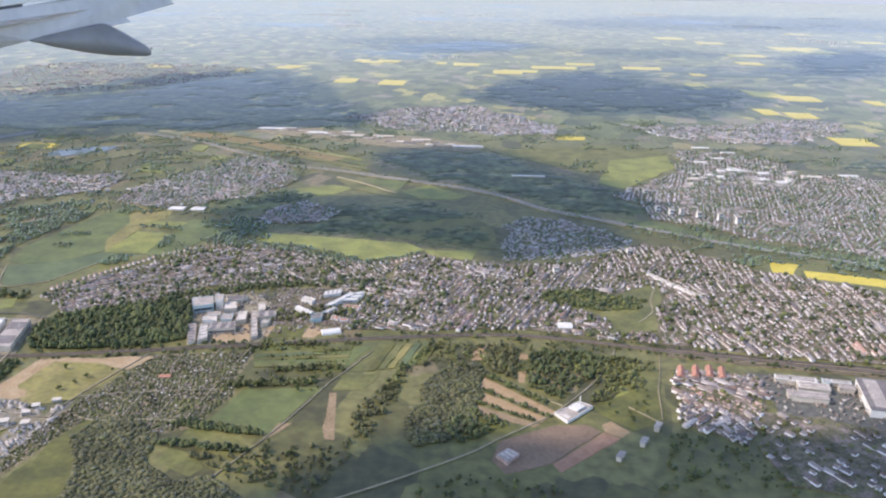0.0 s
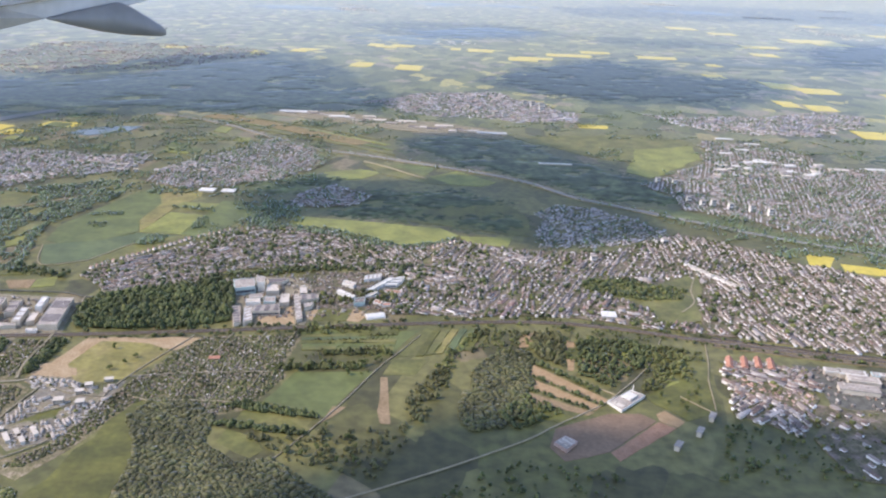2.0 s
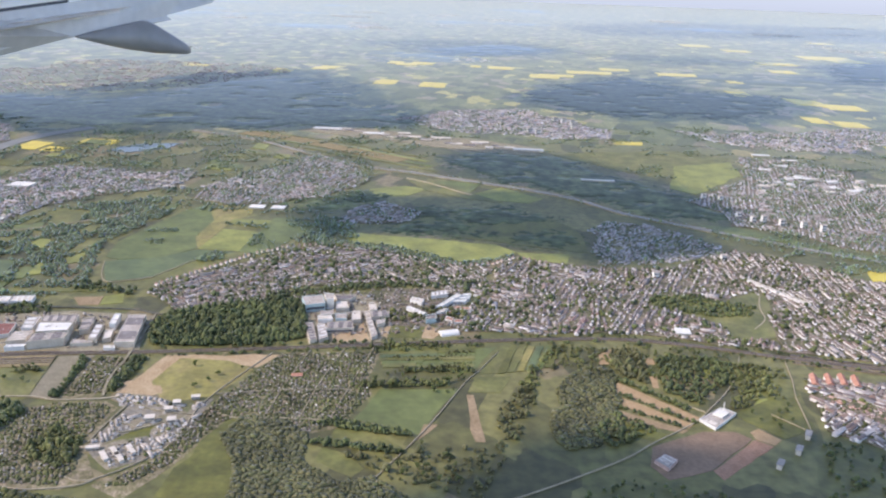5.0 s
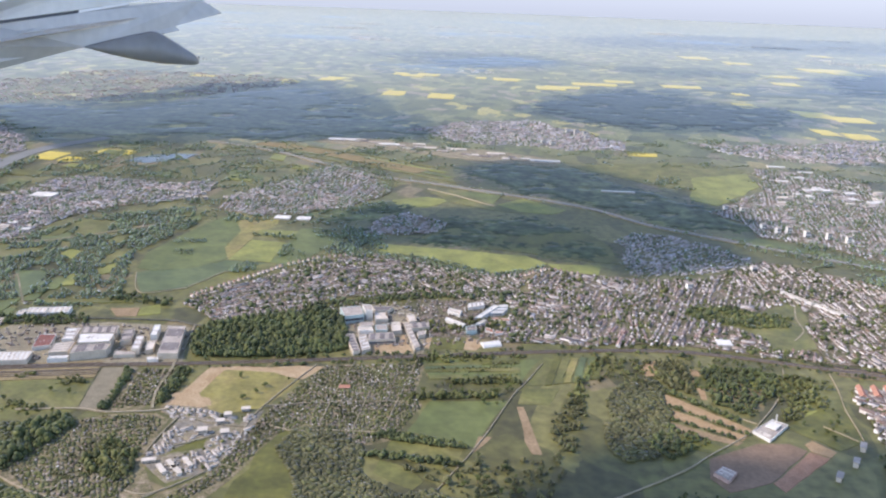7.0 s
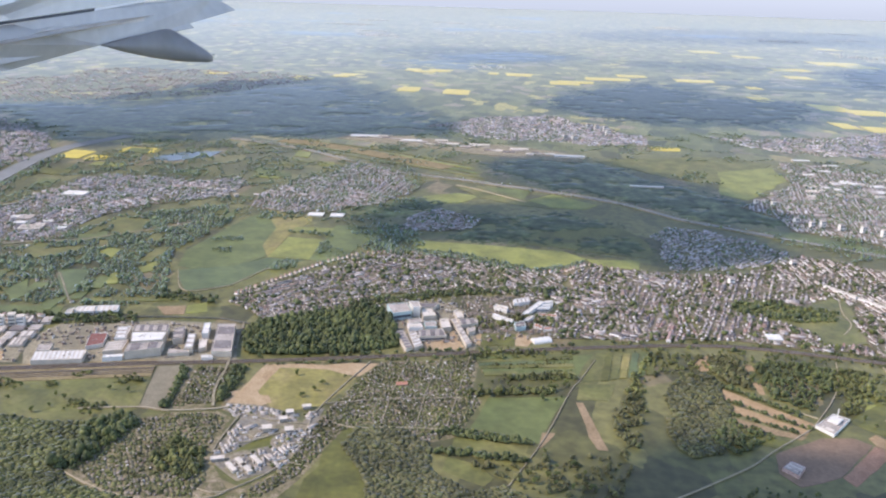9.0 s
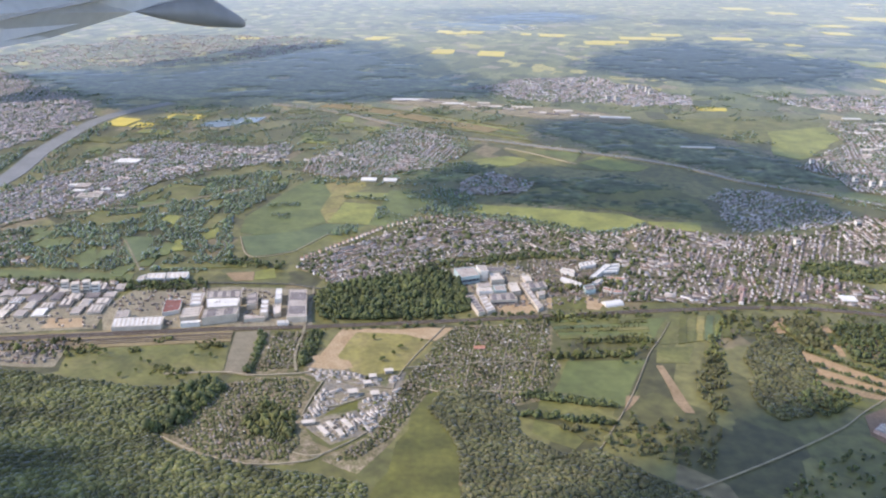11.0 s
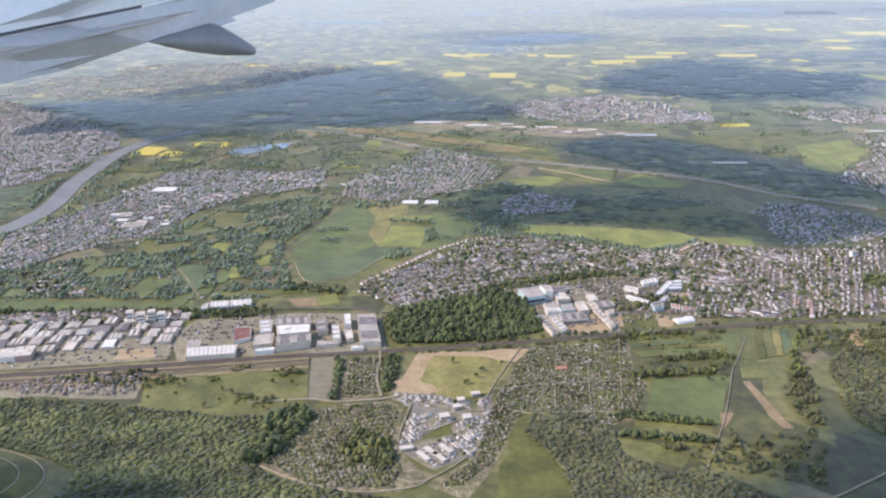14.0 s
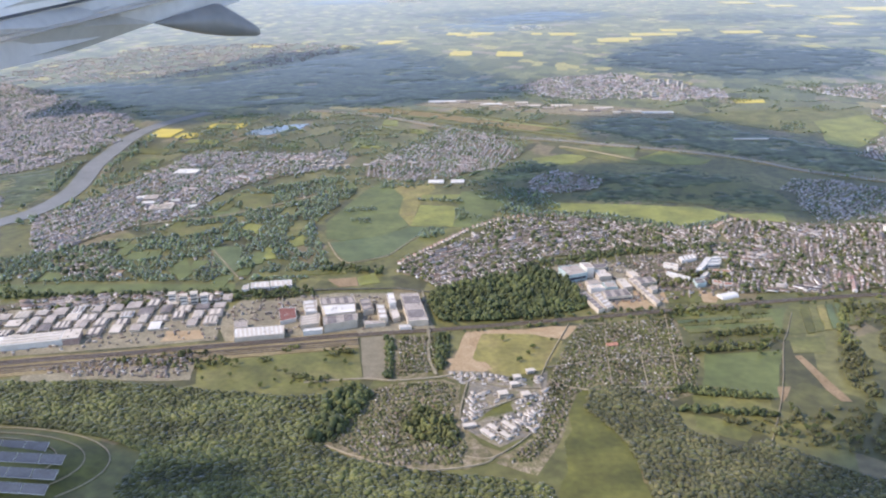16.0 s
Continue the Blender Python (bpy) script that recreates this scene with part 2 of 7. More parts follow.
M = {
    "ground": ground_material(),
    "green": mat("young_wheat", [(0.09746, 0.111, 0.02965), (0.1245, 0.1364, 0.03663)], 0.08, GLOSS, SPEC, sheen=HAZE_SHEEN * 0.5, vary=0.15, broad=0.2),
    "bluegreen": mat("blue_green_crop", [(0.088, 0.108, 0.038), (0.108, 0.126, 0.045)], 0.08, GLOSS, SPEC, sheen=HAZE_SHEEN * 0.5, vary=0.12, broad=0.2),
    "meadow": mat("meadow", [(0.1027, 0.1013, 0.02497), (0.1321, 0.125, 0.03085), (0.1606, 0.1409, 0.04259)], 0.12, GLOSS, SPEC, sheen=HAZE_SHEEN * 0.5, vary=0.2, broad=0.2),
    "lime": mat("fresh_meadow", [(0.1736, 0.1768, 0.03672), (0.2157, 0.209, 0.04488)], 0.1, GLOSS, SPEC, sheen=HAZE_SHEEN * 0.5, vary=0.15, broad=0.2),
    "olive": mat("rough_olive_grass", [(0.08726, 0.08541, 0.01606), (0.12, 0.1104, 0.02088)], 0.12, GLOSS, SPEC, sheen=HAZE_SHEEN * 0.6, vary=0.2, broad=0.25),
    "gravel": mat("brown_gravel", [(0.1674, 0.142, 0.085), (0.216, 0.182, 0.1122)], 0.4, 0.9, 0.3, vary=0.2),
    "bare": mat("bare_building_ground", [(0.135, 0.122, 0.092), (0.19, 0.168, 0.125), (0.235, 0.195, 0.125), (0.12, 0.12, 0.055)], 0.28, 0.9, 0.15, vary=0.3, fine=5, sheen=HAZE_SHEEN * 0.2),
    # extra sheen fades the flowering fields as haze would
    "rape": mat("rape_in_flower", [(0.46, 0.35, 0.04), (0.56, 0.43, 0.05)], 0.1, GLOSS, SPEC, sheen=0.55, vary=0.12, soft=0.17),
    "furrow": mat("ploughed_tan_soil", [(0.29, 0.19, 0.092), (0.36, 0.245, 0.128)], 0.6, 0.9, 0.12, vary=0.2, sheen=HAZE_SHEEN * 0.3),
    "redsoil": mat("reddish_soil", [(0.27, 0.15, 0.085), (0.34, 0.20, 0.12)], 0.4, 0.9, 0.12, vary=0.2, sheen=HAZE_SHEEN * 0.3),
    "soil": mat("bare_soil", [(0.22, 0.155, 0.082), (0.28, 0.20, 0.11)], 0.25, 0.9, 0.12, vary=0.2, sheen=HAZE_SHEEN * 0.4),
    "sand": mat("sand", [(0.30, 0.205, 0.105), (0.39, 0.285, 0.16)], 0.3, 0.9, 0.12, vary=0.2, sheen=HAZE_SHEEN * 0.4),
    "clay": mat("red_sports_surface", [(0.175, 0.1155, 0.06615), (0.225, 0.147, 0.08505)], 0.2, 0.8, 0.3, vary=0.15, sheen=HAZE_SHEEN * 0.4),
    "asphalt": mat("asphalt", [(0.0918, 0.088, 0.0673), (0.1428, 0.135, 0.103)], 0.6, 0.9, 0.12, vary=0.25, sheen=HAZE_SHEEN * 0.4),
    "track": mat("gravel_track", [(0.29, 0.235, 0.145), (0.37, 0.305, 0.195)], 0.7, 0.9, 0.12, vary=0.2, sheen=HAZE_SHEEN * 0.4),
    "concrete": mat("pale_motorway_concrete", [(0.2178, 0.2048, 0.1798), (0.2772, 0.26, 0.2294)], 0.6, 0.9, 0.12, vary=0.15, sheen=HAZE_SHEEN * 0.5),
    "ballast": mat("rail_ballast", [(0.1826, 0.1398, 0.06931), (0.252, 0.1973, 0.09964)], 0.5, 0.95, 0.1, vary=0.3, stretch=(0.3, 1, 1), sheen=HAZE_SHEEN * 0.4),
    "steel": mat("rail_steel", [(0.208, 0.1656, 0.136), (0.2912, 0.2392, 0.2)], 1.0, 0.45, 0.5, metal=0.6),
    "plot": mat("gardens_and_yards", [(0.07505, 0.0714, 0.02772), (0.1251, 0.105, 0.05445), (0.2126, 0.1575, 0.1188)], 0.35, 0.8, 0.3, vary=0.4, fine=5, sheen=0.5, broad=0.2),
    "allotment": mat("allotment_soil", [(0.11, 0.1008, 0.0391), (0.175, 0.144, 0.069), (0.2687, 0.21, 0.1288)], 0.7, 0.85, 0.3, vary=0.4, fine=4, sheen=0.1, broad=0.2),
    "bed": mat("garden_beds", [(0.10, 0.105, 0.036), (0.17, 0.14, 0.082), (0.125, 0.125, 0.042), (0.24, 0.205, 0.14), (0.105, 0.112, 0.038), (0.15, 0.14, 0.06), (0.19, 0.16, 0.10), (0.135, 0.135, 0.048), (0.085, 0.085, 0.034)], 1.2, 0.9, 0.2, "island", 0.3),
    "yard": mat("concrete_yard", [(0.1936, 0.1649, 0.1033), (0.2752, 0.2349, 0.1454)], 0.25, 0.9, 0.12, vary=0.25, sheen=HAZE_SHEEN * 0.4),
    "water": mat("river_water", [(0.17, 0.168, 0.145), (0.21, 0.205, 0.178)], 0.1, 0.5, 0.2, vary=0.1),
    "lake": mat("lake_water", [(0.125, 0.168, 0.187), (0.1625, 0.204, 0.22)], 0.1, 0.25, 0.5, vary=0.1),
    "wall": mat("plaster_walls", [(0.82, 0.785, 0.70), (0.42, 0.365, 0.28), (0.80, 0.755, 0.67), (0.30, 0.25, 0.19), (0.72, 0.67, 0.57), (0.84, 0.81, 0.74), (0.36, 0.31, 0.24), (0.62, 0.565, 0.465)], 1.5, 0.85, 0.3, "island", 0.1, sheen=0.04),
    "roof": mat("tiled_roofs", [(0.1235, 0.0957, 0.07585), (0.2029, 0.1261, 0.08428), (0.1499, 0.1218, 0.1011), (0.2381, 0.1653, 0.118), (0.1764, 0.1479, 0.1222), (0.1058, 0.087, 0.07164), (0.3175, 0.2741, 0.2233), (0.194, 0.1479, 0.1138), (0.1411, 0.1131, 0.09271), (0.4057, 0.361, 0.3034), (0.2734, 0.2088, 0.1559)], 1.5, 0.8, 0.3, "island", 0.2, sheen=0.06),
    # walls and roofs of far towns: colours paled and sheen added for haze
    "wall_hazed": mat("hazed_walls", [(0.62, 0.585, 0.54), (0.36, 0.32, 0.275), (0.54, 0.50, 0.455), (0.32, 0.28, 0.24), (0.48, 0.44, 0.39), (0.66, 0.64, 0.60)], 1.5, 0.85, 0.3, "island", 0.1, sheen=0.25, soft=0.19),
    "roof_hazed": mat("hazed_roofs", [(0.1789, 0.1451, 0.1194), (0.3354, 0.2902, 0.2443), (0.246, 0.1786, 0.1411), (0.4696, 0.4352, 0.3854), (0.313, 0.212, 0.1628), (0.1565, 0.1283, 0.1086), (0.3354, 0.3069, 0.2714), (0.2236, 0.1897, 0.1628)], 1.0, 0.85, 0.25, "island", 0.15, sheen=0.3, soft=0.19),
    "hazed_city": mat("hazed_city_roofs", [(0.2626, 0.2204, 0.1919), (0.3635, 0.3144, 0.2766), (0.303, 0.2346, 0.1963), (0.4646, 0.4128, 0.3658), (0.2222, 0.1877, 0.165), (0.4039, 0.3518, 0.3123)], 1.0, 0.85, 0.25, "island", 0.12, sheen=0.42, soft=0.18),
    "wall_one": mat("house_walls", [(0.777, 0.679, 0.5645), (0.546, 0.4365, 0.3263), (0.84, 0.7469, 0.635), (0.462, 0.3492, 0.2558), (0.63, 0.5335, 0.4234)], 1.5, 0.85, 0.3, "object", 0.08),
    "wall_new": mat("new_white_walls", [(0.56, 0.51, 0.43), (0.46, 0.41, 0.335), (0.62, 0.575, 0.49)], 1.5, 0.85, 0.3, "object", 0.08),
    "roof_new": mat("new_grey_roofs", [(0.27, 0.232, 0.18), (0.40, 0.35, 0.28), (0.19, 0.163, 0.128), (0.33, 0.285, 0.22), (0.50, 0.455, 0.375)], 1.5, 0.8, 0.3, "object", 0.12),
    "roof_one": mat("house_roofs", [(0.147, 0.1078, 0.09016), (0.2835, 0.1372, 0.09016), (0.21, 0.1568, 0.1262), (0.3465, 0.196, 0.1352), (0.252, 0.2156, 0.1893)], 1.5, 0.7, 0.4, "object", 0.2),
    "orange": mat("orange_roof_tiles", [(0.33, 0.16, 0.10), (0.41, 0.20, 0.125)], 1.0, 0.85, 0.15),
    "redroof": mat("red_flat_roof", [(0.17, 0.075, 0.055), (0.22, 0.10, 0.075)], 0.6, 0.85, 0.15),
    "white": mat("white_sheet", [(0.5312, 0.4929, 0.4067), (0.645, 0.6055, 0.5106)], 0.4, 0.85, 0.15, vary=0.08),
    "cream": mat("cream_roofing", [(0.46, 0.3977, 0.297), (0.56, 0.485, 0.378)], 0.4, 0.85, 0.15, vary=0.12),
    "grey": mat("grey_roofing", [(0.2932, 0.2509, 0.1966), (0.4105, 0.3513, 0.2794)], 0.35, 0.85, 0.15, vary=0.2),
    "darkgrey": mat("dark_bitumen_roof", [(0.143, 0.1227, 0.1045), (0.209, 0.182, 0.1568)], 0.35, 0.85, 0.15, vary=0.2),
    "facade": mat("pale_panel_facade", [(0.42, 0.3562, 0.2593), (0.525, 0.4512, 0.3328)], 0.5, 0.85, 0.15, vary=0.08),
    "teal": mat("teal_panels", [(0.3332, 0.4, 0.3534), (0.4116, 0.48, 0.4232)], 0.5, 0.8, 0.2, vary=0.1),
    "brick": mat("brown_facade", [(0.30, 0.20, 0.15), (0.38, 0.27, 0.21)], 0.6, 0.8, 0.3),
    "shed": mat("shed_roofs", [(0.575, 0.525, 0.432), (0.2125, 0.1688, 0.12), (0.2875, 0.2375, 0.18), (0.15, 0.125, 0.096), (0.2625, 0.1625, 0.108), (0.3375, 0.2937, 0.234), (0.1875, 0.1562, 0.12), (0.2375, 0.2, 0.15), (0.1375, 0.1187, 0.096)], 1.5, 0.8, 0.3, "island", 0.15, sheen=0.05),
    "glass": mat("window_glass", [(0.05, 0.06, 0.07), (0.08, 0.09, 0.10)], 1.0, 0.2, 0.6),
    "panel": mat("solar_panels", [(0.165, 0.15, 0.13), (0.205, 0.188, 0.165)], 0.6, 0.8, 0.05, vary=0.15),
    "leaf": mat("broad_leaves", [(0.07509, 0.08072, 0.02422), (0.09887, 0.1005, 0.02943), (0.1191, 0.1148, 0.03295), (0.08434, 0.08784, 0.02593), (0.06236, 0.06634, 0.02253)], 2.0, 0.8, 0.25, "island", 0.3, sheen=0.24, broad=0.45),
    "dark_leaf": mat("dark_leaves", [(0.04694, 0.0588, 0.02136), (0.07322, 0.08518, 0.0272), (0.0526, 0.06691, 0.02526), (0.09855, 0.1064, 0.02914), (0.06004, 0.07096, 0.02914), (0.1173, 0.1216, 0.03302)], 2.0, 0.8, 0.25, "island", 0.22, sheen=0.2, broad=0.25),
    "brown_leaf": mat("brownish_leaves", [(0.07407, 0.07089, 0.0258), (0.09976, 0.09373, 0.03373), (0.06272, 0.06126, 0.02489), (0.08351, 0.08619, 0.02784), (0.1187, 0.1053, 0.04175)], 2.0, 0.8, 0.25, "island", 0.22, sheen=0.14, broad=0.25),
    "dry": mat("dry_meadow", [(0.1725, 0.1458, 0.036), (0.2127, 0.1782, 0.046), (0.2415, 0.189, 0.062)], 0.12, GLOSS, SPEC, sheen=HAZE_SHEEN * 0.4, vary=0.2, broad=0.2),
    # far foliage: paler, bluer colour and full sheen painted for haze
    "hazed_leaf": mat("hazed_far_leaves", [(0.1032, 0.136, 0.06435), (0.1397, 0.17, 0.07508), (0.1214, 0.1495, 0.0715), (0.1457, 0.1632, 0.08037), (0.08501, 0.1156, 0.06078)], 2.0, 0.8, 0.25, "island", 0.25, sheen=1.0, broad=0.3, soft=0.24),
    "leaf_one": mat("tree_leaves", [(0.05, 0.06, 0.017), (0.08, 0.09, 0.02), (0.06, 0.07, 0.018)], 2.0, 0.8, 0.25, "object", 0.35, sheen=0.15),
    # far woods: colour lightened and sheen raised in place of haze
    "canopy": mat("hazed_canopy", [(0.05544, 0.0672, 0.03), (0.07392, 0.08602, 0.036), (0.066, 0.07795, 0.033), (0.09768, 0.1075, 0.042), (0.1452, 0.1505, 0.06)], 0.035, 0.85, 0.2, vary=0.45, fine=9, sheen=0.78, broad=0.35, soft=0.18),
    "canopy_far": mat("hazed_far_canopy", [(0.062, 0.07, 0.034), (0.08, 0.088, 0.042), (0.072, 0.08, 0.038)], 0.035, 0.85, 0.2, vary=0.35, fine=9, sheen=0.6, broad=0.3, soft=0.18),
    "bark": mat("bark", [(0.09, 0.065, 0.045), (0.13, 0.10, 0.07)], 3.0, 0.9, 0.2),
    "wing": mat("wing_paint", [(0.4811, 0.4609, 0.4185), (0.554, 0.5278, 0.4766)], 0.02, 0.35, 0.5, vary=0.06),
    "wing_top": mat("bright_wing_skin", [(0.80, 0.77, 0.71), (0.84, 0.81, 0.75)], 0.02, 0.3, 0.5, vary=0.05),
    # pale tan colour painted for a reflection on the flap
    "wing_strip": mat("wing_reflection_strip", [(0.62, 0.55, 0.47), (0.80, 0.75, 0.68)], 0.05, 0.3, 0.5, vary=0.15),
    "wing_dark": mat("dark_gap", [(0.05, 0.055, 0.06), (0.07, 0.075, 0.08)], 0.05, 0.6, 0.4),
    "fairing": mat("fairing_paint", [(0.1939, 0.1824, 0.1628), (0.2449, 0.2292, 0.2035)], 0.02, 0.4, 0.5, vary=0.06),
    "cloud": mat("cloud", [(0.85, 0.85, 0.86), (0.9, 0.9, 0.9)], 0.02, 1.0, 0.0, vary=0.03),
}


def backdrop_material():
    """Hazy distance at the horizon, glowing by itself: haze painted dull blue below, paling upwards."""
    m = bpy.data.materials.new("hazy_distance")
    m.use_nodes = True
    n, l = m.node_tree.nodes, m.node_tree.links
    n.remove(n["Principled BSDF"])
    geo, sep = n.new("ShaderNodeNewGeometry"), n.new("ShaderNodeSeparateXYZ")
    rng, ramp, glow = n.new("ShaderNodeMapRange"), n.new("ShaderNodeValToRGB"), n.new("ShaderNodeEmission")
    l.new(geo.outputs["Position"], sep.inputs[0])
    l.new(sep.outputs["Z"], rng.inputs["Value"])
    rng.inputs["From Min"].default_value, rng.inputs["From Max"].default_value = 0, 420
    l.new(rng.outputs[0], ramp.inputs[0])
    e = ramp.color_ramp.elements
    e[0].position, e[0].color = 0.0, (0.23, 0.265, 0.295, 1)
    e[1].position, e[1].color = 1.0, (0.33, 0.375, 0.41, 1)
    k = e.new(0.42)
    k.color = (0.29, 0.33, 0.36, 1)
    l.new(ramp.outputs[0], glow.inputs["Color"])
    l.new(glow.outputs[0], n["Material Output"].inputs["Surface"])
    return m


M["backdrop"] = backdrop_material()
RNG = np.random.default_rng(7)


# ---- building helpers ----
def lift(x, y):
    """How far the land falls away with the earth's roundness."""
    x, y = np.asarray(x, float), np.asarray(y, float)
    return -1.1e-6 * np.maximum(y - 400, 0) ** 2


def mesh_of(name, verts, faces, mats, index=None, smooth=False):
    me = bpy.data.meshes.new(name)
    me.from_pydata([tuple(v) for v in verts], [], [tuple(f) for f in faces])
    for m in mats:
        me.materials.append(M[m])
    if index is not None:
        me.polygons.foreach_set("material_index", np.asarray(index, dtype=np.int32))
    if smooth:
        me.polygons.foreach_set("use_smooth", np.ones(len(me.polygons), dtype=bool))
    me.update()
    return me


def part(name, me, parent, label="", m=None):
    ob = new(name, me)
    ob.parent = parent
    if m is not None:
        ob.matrix_basis = m
    return tagged(ob, label=label)


def empty(name, x, y, z=0.0, turn=0.0):
    ob = new(name)
    ob.empty_display_size = 0.2
    ob.matrix_basis = pose(x, y, z + float(lift(x, y)), 0, 0, turn)
    return ob


def inside(poly, x, y):
    x, y = np.asarray(x, float), np.asarray(y, float)
    hit = np.zeros(x.shape, bool)
    for (x0, y0), (x1, y1) in zip(poly, poly[1:] + poly[:1]):
        if y0 != y1:
            hit ^= ((y0 > y) != (y1 > y)) & (x < (x1 - x0) * (y - y0) / (y1 - y0) + x0)
    return hit


def spread(poly, gap, out=(), jitter=0.45, thin=0.0):
    """Points about a gap apart all over a plan polygon, but not in those of out."""
    a = np.array(poly, float)
    gx, gy = np.meshgrid(np.arange(a[:, 0].min(), a[:, 0].max(), gap), np.arange(a[:, 1].min(), a[:, 1].max(), gap * 0.866))
    gx = gx + (np.arange(gx.shape[0])[:, None] % 2) * gap / 2
    x, y = gx.ravel() + RNG.uniform(-jitter, jitter, gx.size) * gap, gy.ravel() + RNG.uniform(-jitter, jitter, gx.size) * gap
    ok = inside(poly, x, y) & (RNG.random(x.size) >= thin)
    for o in out:
        ok &= ~inside(o, x, y)
    return x[ok], y[ok]


def ragged(poly, size, step):
    """A plan polygon with its edges broken up, as a hedge or a wood's rim is."""
    pts = []
    for (x0, y0), (x1, y1) in zip(poly, poly[1:] + poly[:1]):
        k = max(1, int(math.hypot(x1 - x0, y1 - y0) / step))
        for i in range(k):
            f = i / k
            off = RNG.normal(0, size, 2) if i else (0, 0)
            pts.append((x0 + (x1 - x0) * f + off[0], y0 + (y1 - y0) * f + off[1]))
    return pts


def sheet(poly, z, thick=0.0):
    """Vertices and faces of a flat patch with a low rim."""
    n = len(poly)
    up = [float(lift(x, y)) for x, y in poly]
    v = [(x, y, z + u) for (x, y), u in zip(poly, up)] + [(x, y, u - 0.05) for (x, y), u in zip(poly, up)]
    return v, [tuple(range(n))] + [(i, i + n, (i + 1) % n + n, (i + 1) % n) for i in range(n)]


LEVEL = [0.02]


def patch(name, label, category, poly, m, rough_edge=0.15, step=4.0):
    """A field or yard: a thin sheet, each a little above the one before."""
    a = sum(x0 * y1 - x1 * y0 for (x0, y0), (x1, y1) in zip(poly, poly[1:] + poly[:1]))
    poly = poly if a > 0 else poly[::-1]
    LEVEL[0] += 0.0012
    v, f = sheet(ragged(poly, rough_edge, step), LEVEL[0])
    return tagged(new(name, mesh_of(name, v, f, [m])), label, category, kind="structure")


def ribbon(pts, width, z, side=0.0):
    """Vertices and faces of a road-like band along a line in plan, smoothed."""
    p = [Vector((*q, 0)) for q in pts]
    fine = []
    for i in range(len(p) - 1):
        a, b, c, d = p[max(i - 1, 0)], p[i], p[i + 1], p[min(i + 2, len(p) - 1)]
        for k in range(8):
            t = k / 8
            fine.append(0.5 * (2 * b + (c - a) * t + (2 * a - 5 * b + 4 * c - d) * t * t + (3 * b - a - 3 * c + d) * t ** 3))
    fine.append(p[-1])
    v, f = [], []
    for i, q in enumerate(fine):
        t = (fine[min(i + 1, len(fine) - 1)] - fine[max(i - 1, 0)]).normalized()
        s = Vector((-t.y, t.x, 0))
        for o, h in ((side - width / 2, -0.05), (side - width / 2, z), (side + width / 2, z), (side + width / 2, -0.05)):
            v.append(q + s * o + Vector((0, 0, h + float(lift(q.x, q.y)))))
        if i:
            k = 4 * i
            f += [(k - 4 + j, k - 3 + j, k + 1 + j, k + j)[::-1] for j in range(3)]
    return v, f


def road(name, label, pts, width, m="asphalt", z=0.09, category="road"):
    LEVEL[0] += 0.0008
    v, f = ribbon(pts, width, z + LEVEL[0])
    return tagged(new(name, mesh_of(name, v, f, [m])), label, category, kind="structure")


def merged(name, shapes, which, x, y, z, sx, sy, sz, turn, mats, smooth=False):
    """One mesh out of many turned and scaled copies of a few shapes (vertices, quad or triangle faces, material index)."""
    V, F3, F4, I3, I4, at = [], [], [], [], [], 0
    which = np.asarray(which)
    z = z + lift(x, y)
    for k, (sv, sf, si) in enumerate(shapes):
        sel = np.nonzero(which == k)[0]
        if not len(sel):
            continue
        sv = np.asarray(sv, float)
        c, s = np.cos(turn[sel])[:, None], np.sin(turn[sel])[:, None]
        px, py, pz = sv[None, :, 0] * sx[sel][:, None], sv[None, :, 1] * sy[sel][:, None], sv[None, :, 2] * sz[sel][:, None]
        V.append(np.stack([x[sel][:, None] + px * c - py * s, y[sel][:, None] + px * s + py * c, z[sel][:, None] + pz], -1).reshape(-1, 3))
        base = at + np.arange(len(sel))[:, None] * len(sv)
        for n_side, F, I in ((3, F3, I3), (4, F4, I4)):
            fi = [(f, i) for f, i in zip(sf, si) if len(f) == n_side]
            if fi:
                fa = np.array([f for f, _ in fi])
                F.append((base[:, :, None] + fa[None]).reshape(-1, n_side))
                I.append(np.tile([i for _, i in fi], len(sel)))
        at += len(sel) * len(sv)
    V = np.concatenate(V)
    f3 = np.concatenate(F3) if F3 else np.zeros((0, 3), int)
    f4 = np.concatenate(F4) if F4 else np.zeros((0, 4), int)
    loops = np.concatenate([f3.ravel(), f4.ravel()]).astype(np.int32)
    starts = np.concatenate([np.arange(len(f3)) * 3, len(f3) * 3 + np.arange(len(f4)) * 4]).astype(np.int32)
    me = bpy.data.meshes.new(name)
    me.vertices.add(len(V))
    me.vertices.foreach_set("co", V.astype(np.float32).ravel())
    me.loops.add(len(loops))
    me.loops.foreach_set("vertex_index", loops)
    me.polygons.add(len(starts))
    me.polygons.foreach_set("loop_start", starts)
    for m in mats:
        me.materials.append(M[m])
    me.polygons.foreach_set("material_index", np.concatenate(I3 + I4).astype(np.int32))
    if smooth:
        me.polygons.foreach_set("use_smooth", np.ones(len(starts), bool))
    me.update(calc_edges=True)
    return me


def ball(detail, rough, seed, low=0.25):
    """A lumpy crown of radius about 0.5, its underside drawn in."""
    bm = bmesh.new()
    bmesh.ops.create_icosphere(bm, subdivisions=detail, radius=0.5)
    r = np.random.default_rng(seed)
    for v in bm.verts:
        v.co *= 1 + r.uniform(-rough, rough)
        if v.co.z < 0:
            v.co.z *= 0.6
        v.co.z += low
    v = [tuple(q.co) for q in bm.verts]
    f = [tuple(q.index for q in g.verts) for g in bm.faces]
    bm.free()
    return v, f, [0] * len(f)


CROWN_FAR = [ball(1, 0.28, s) for s in range(5)]


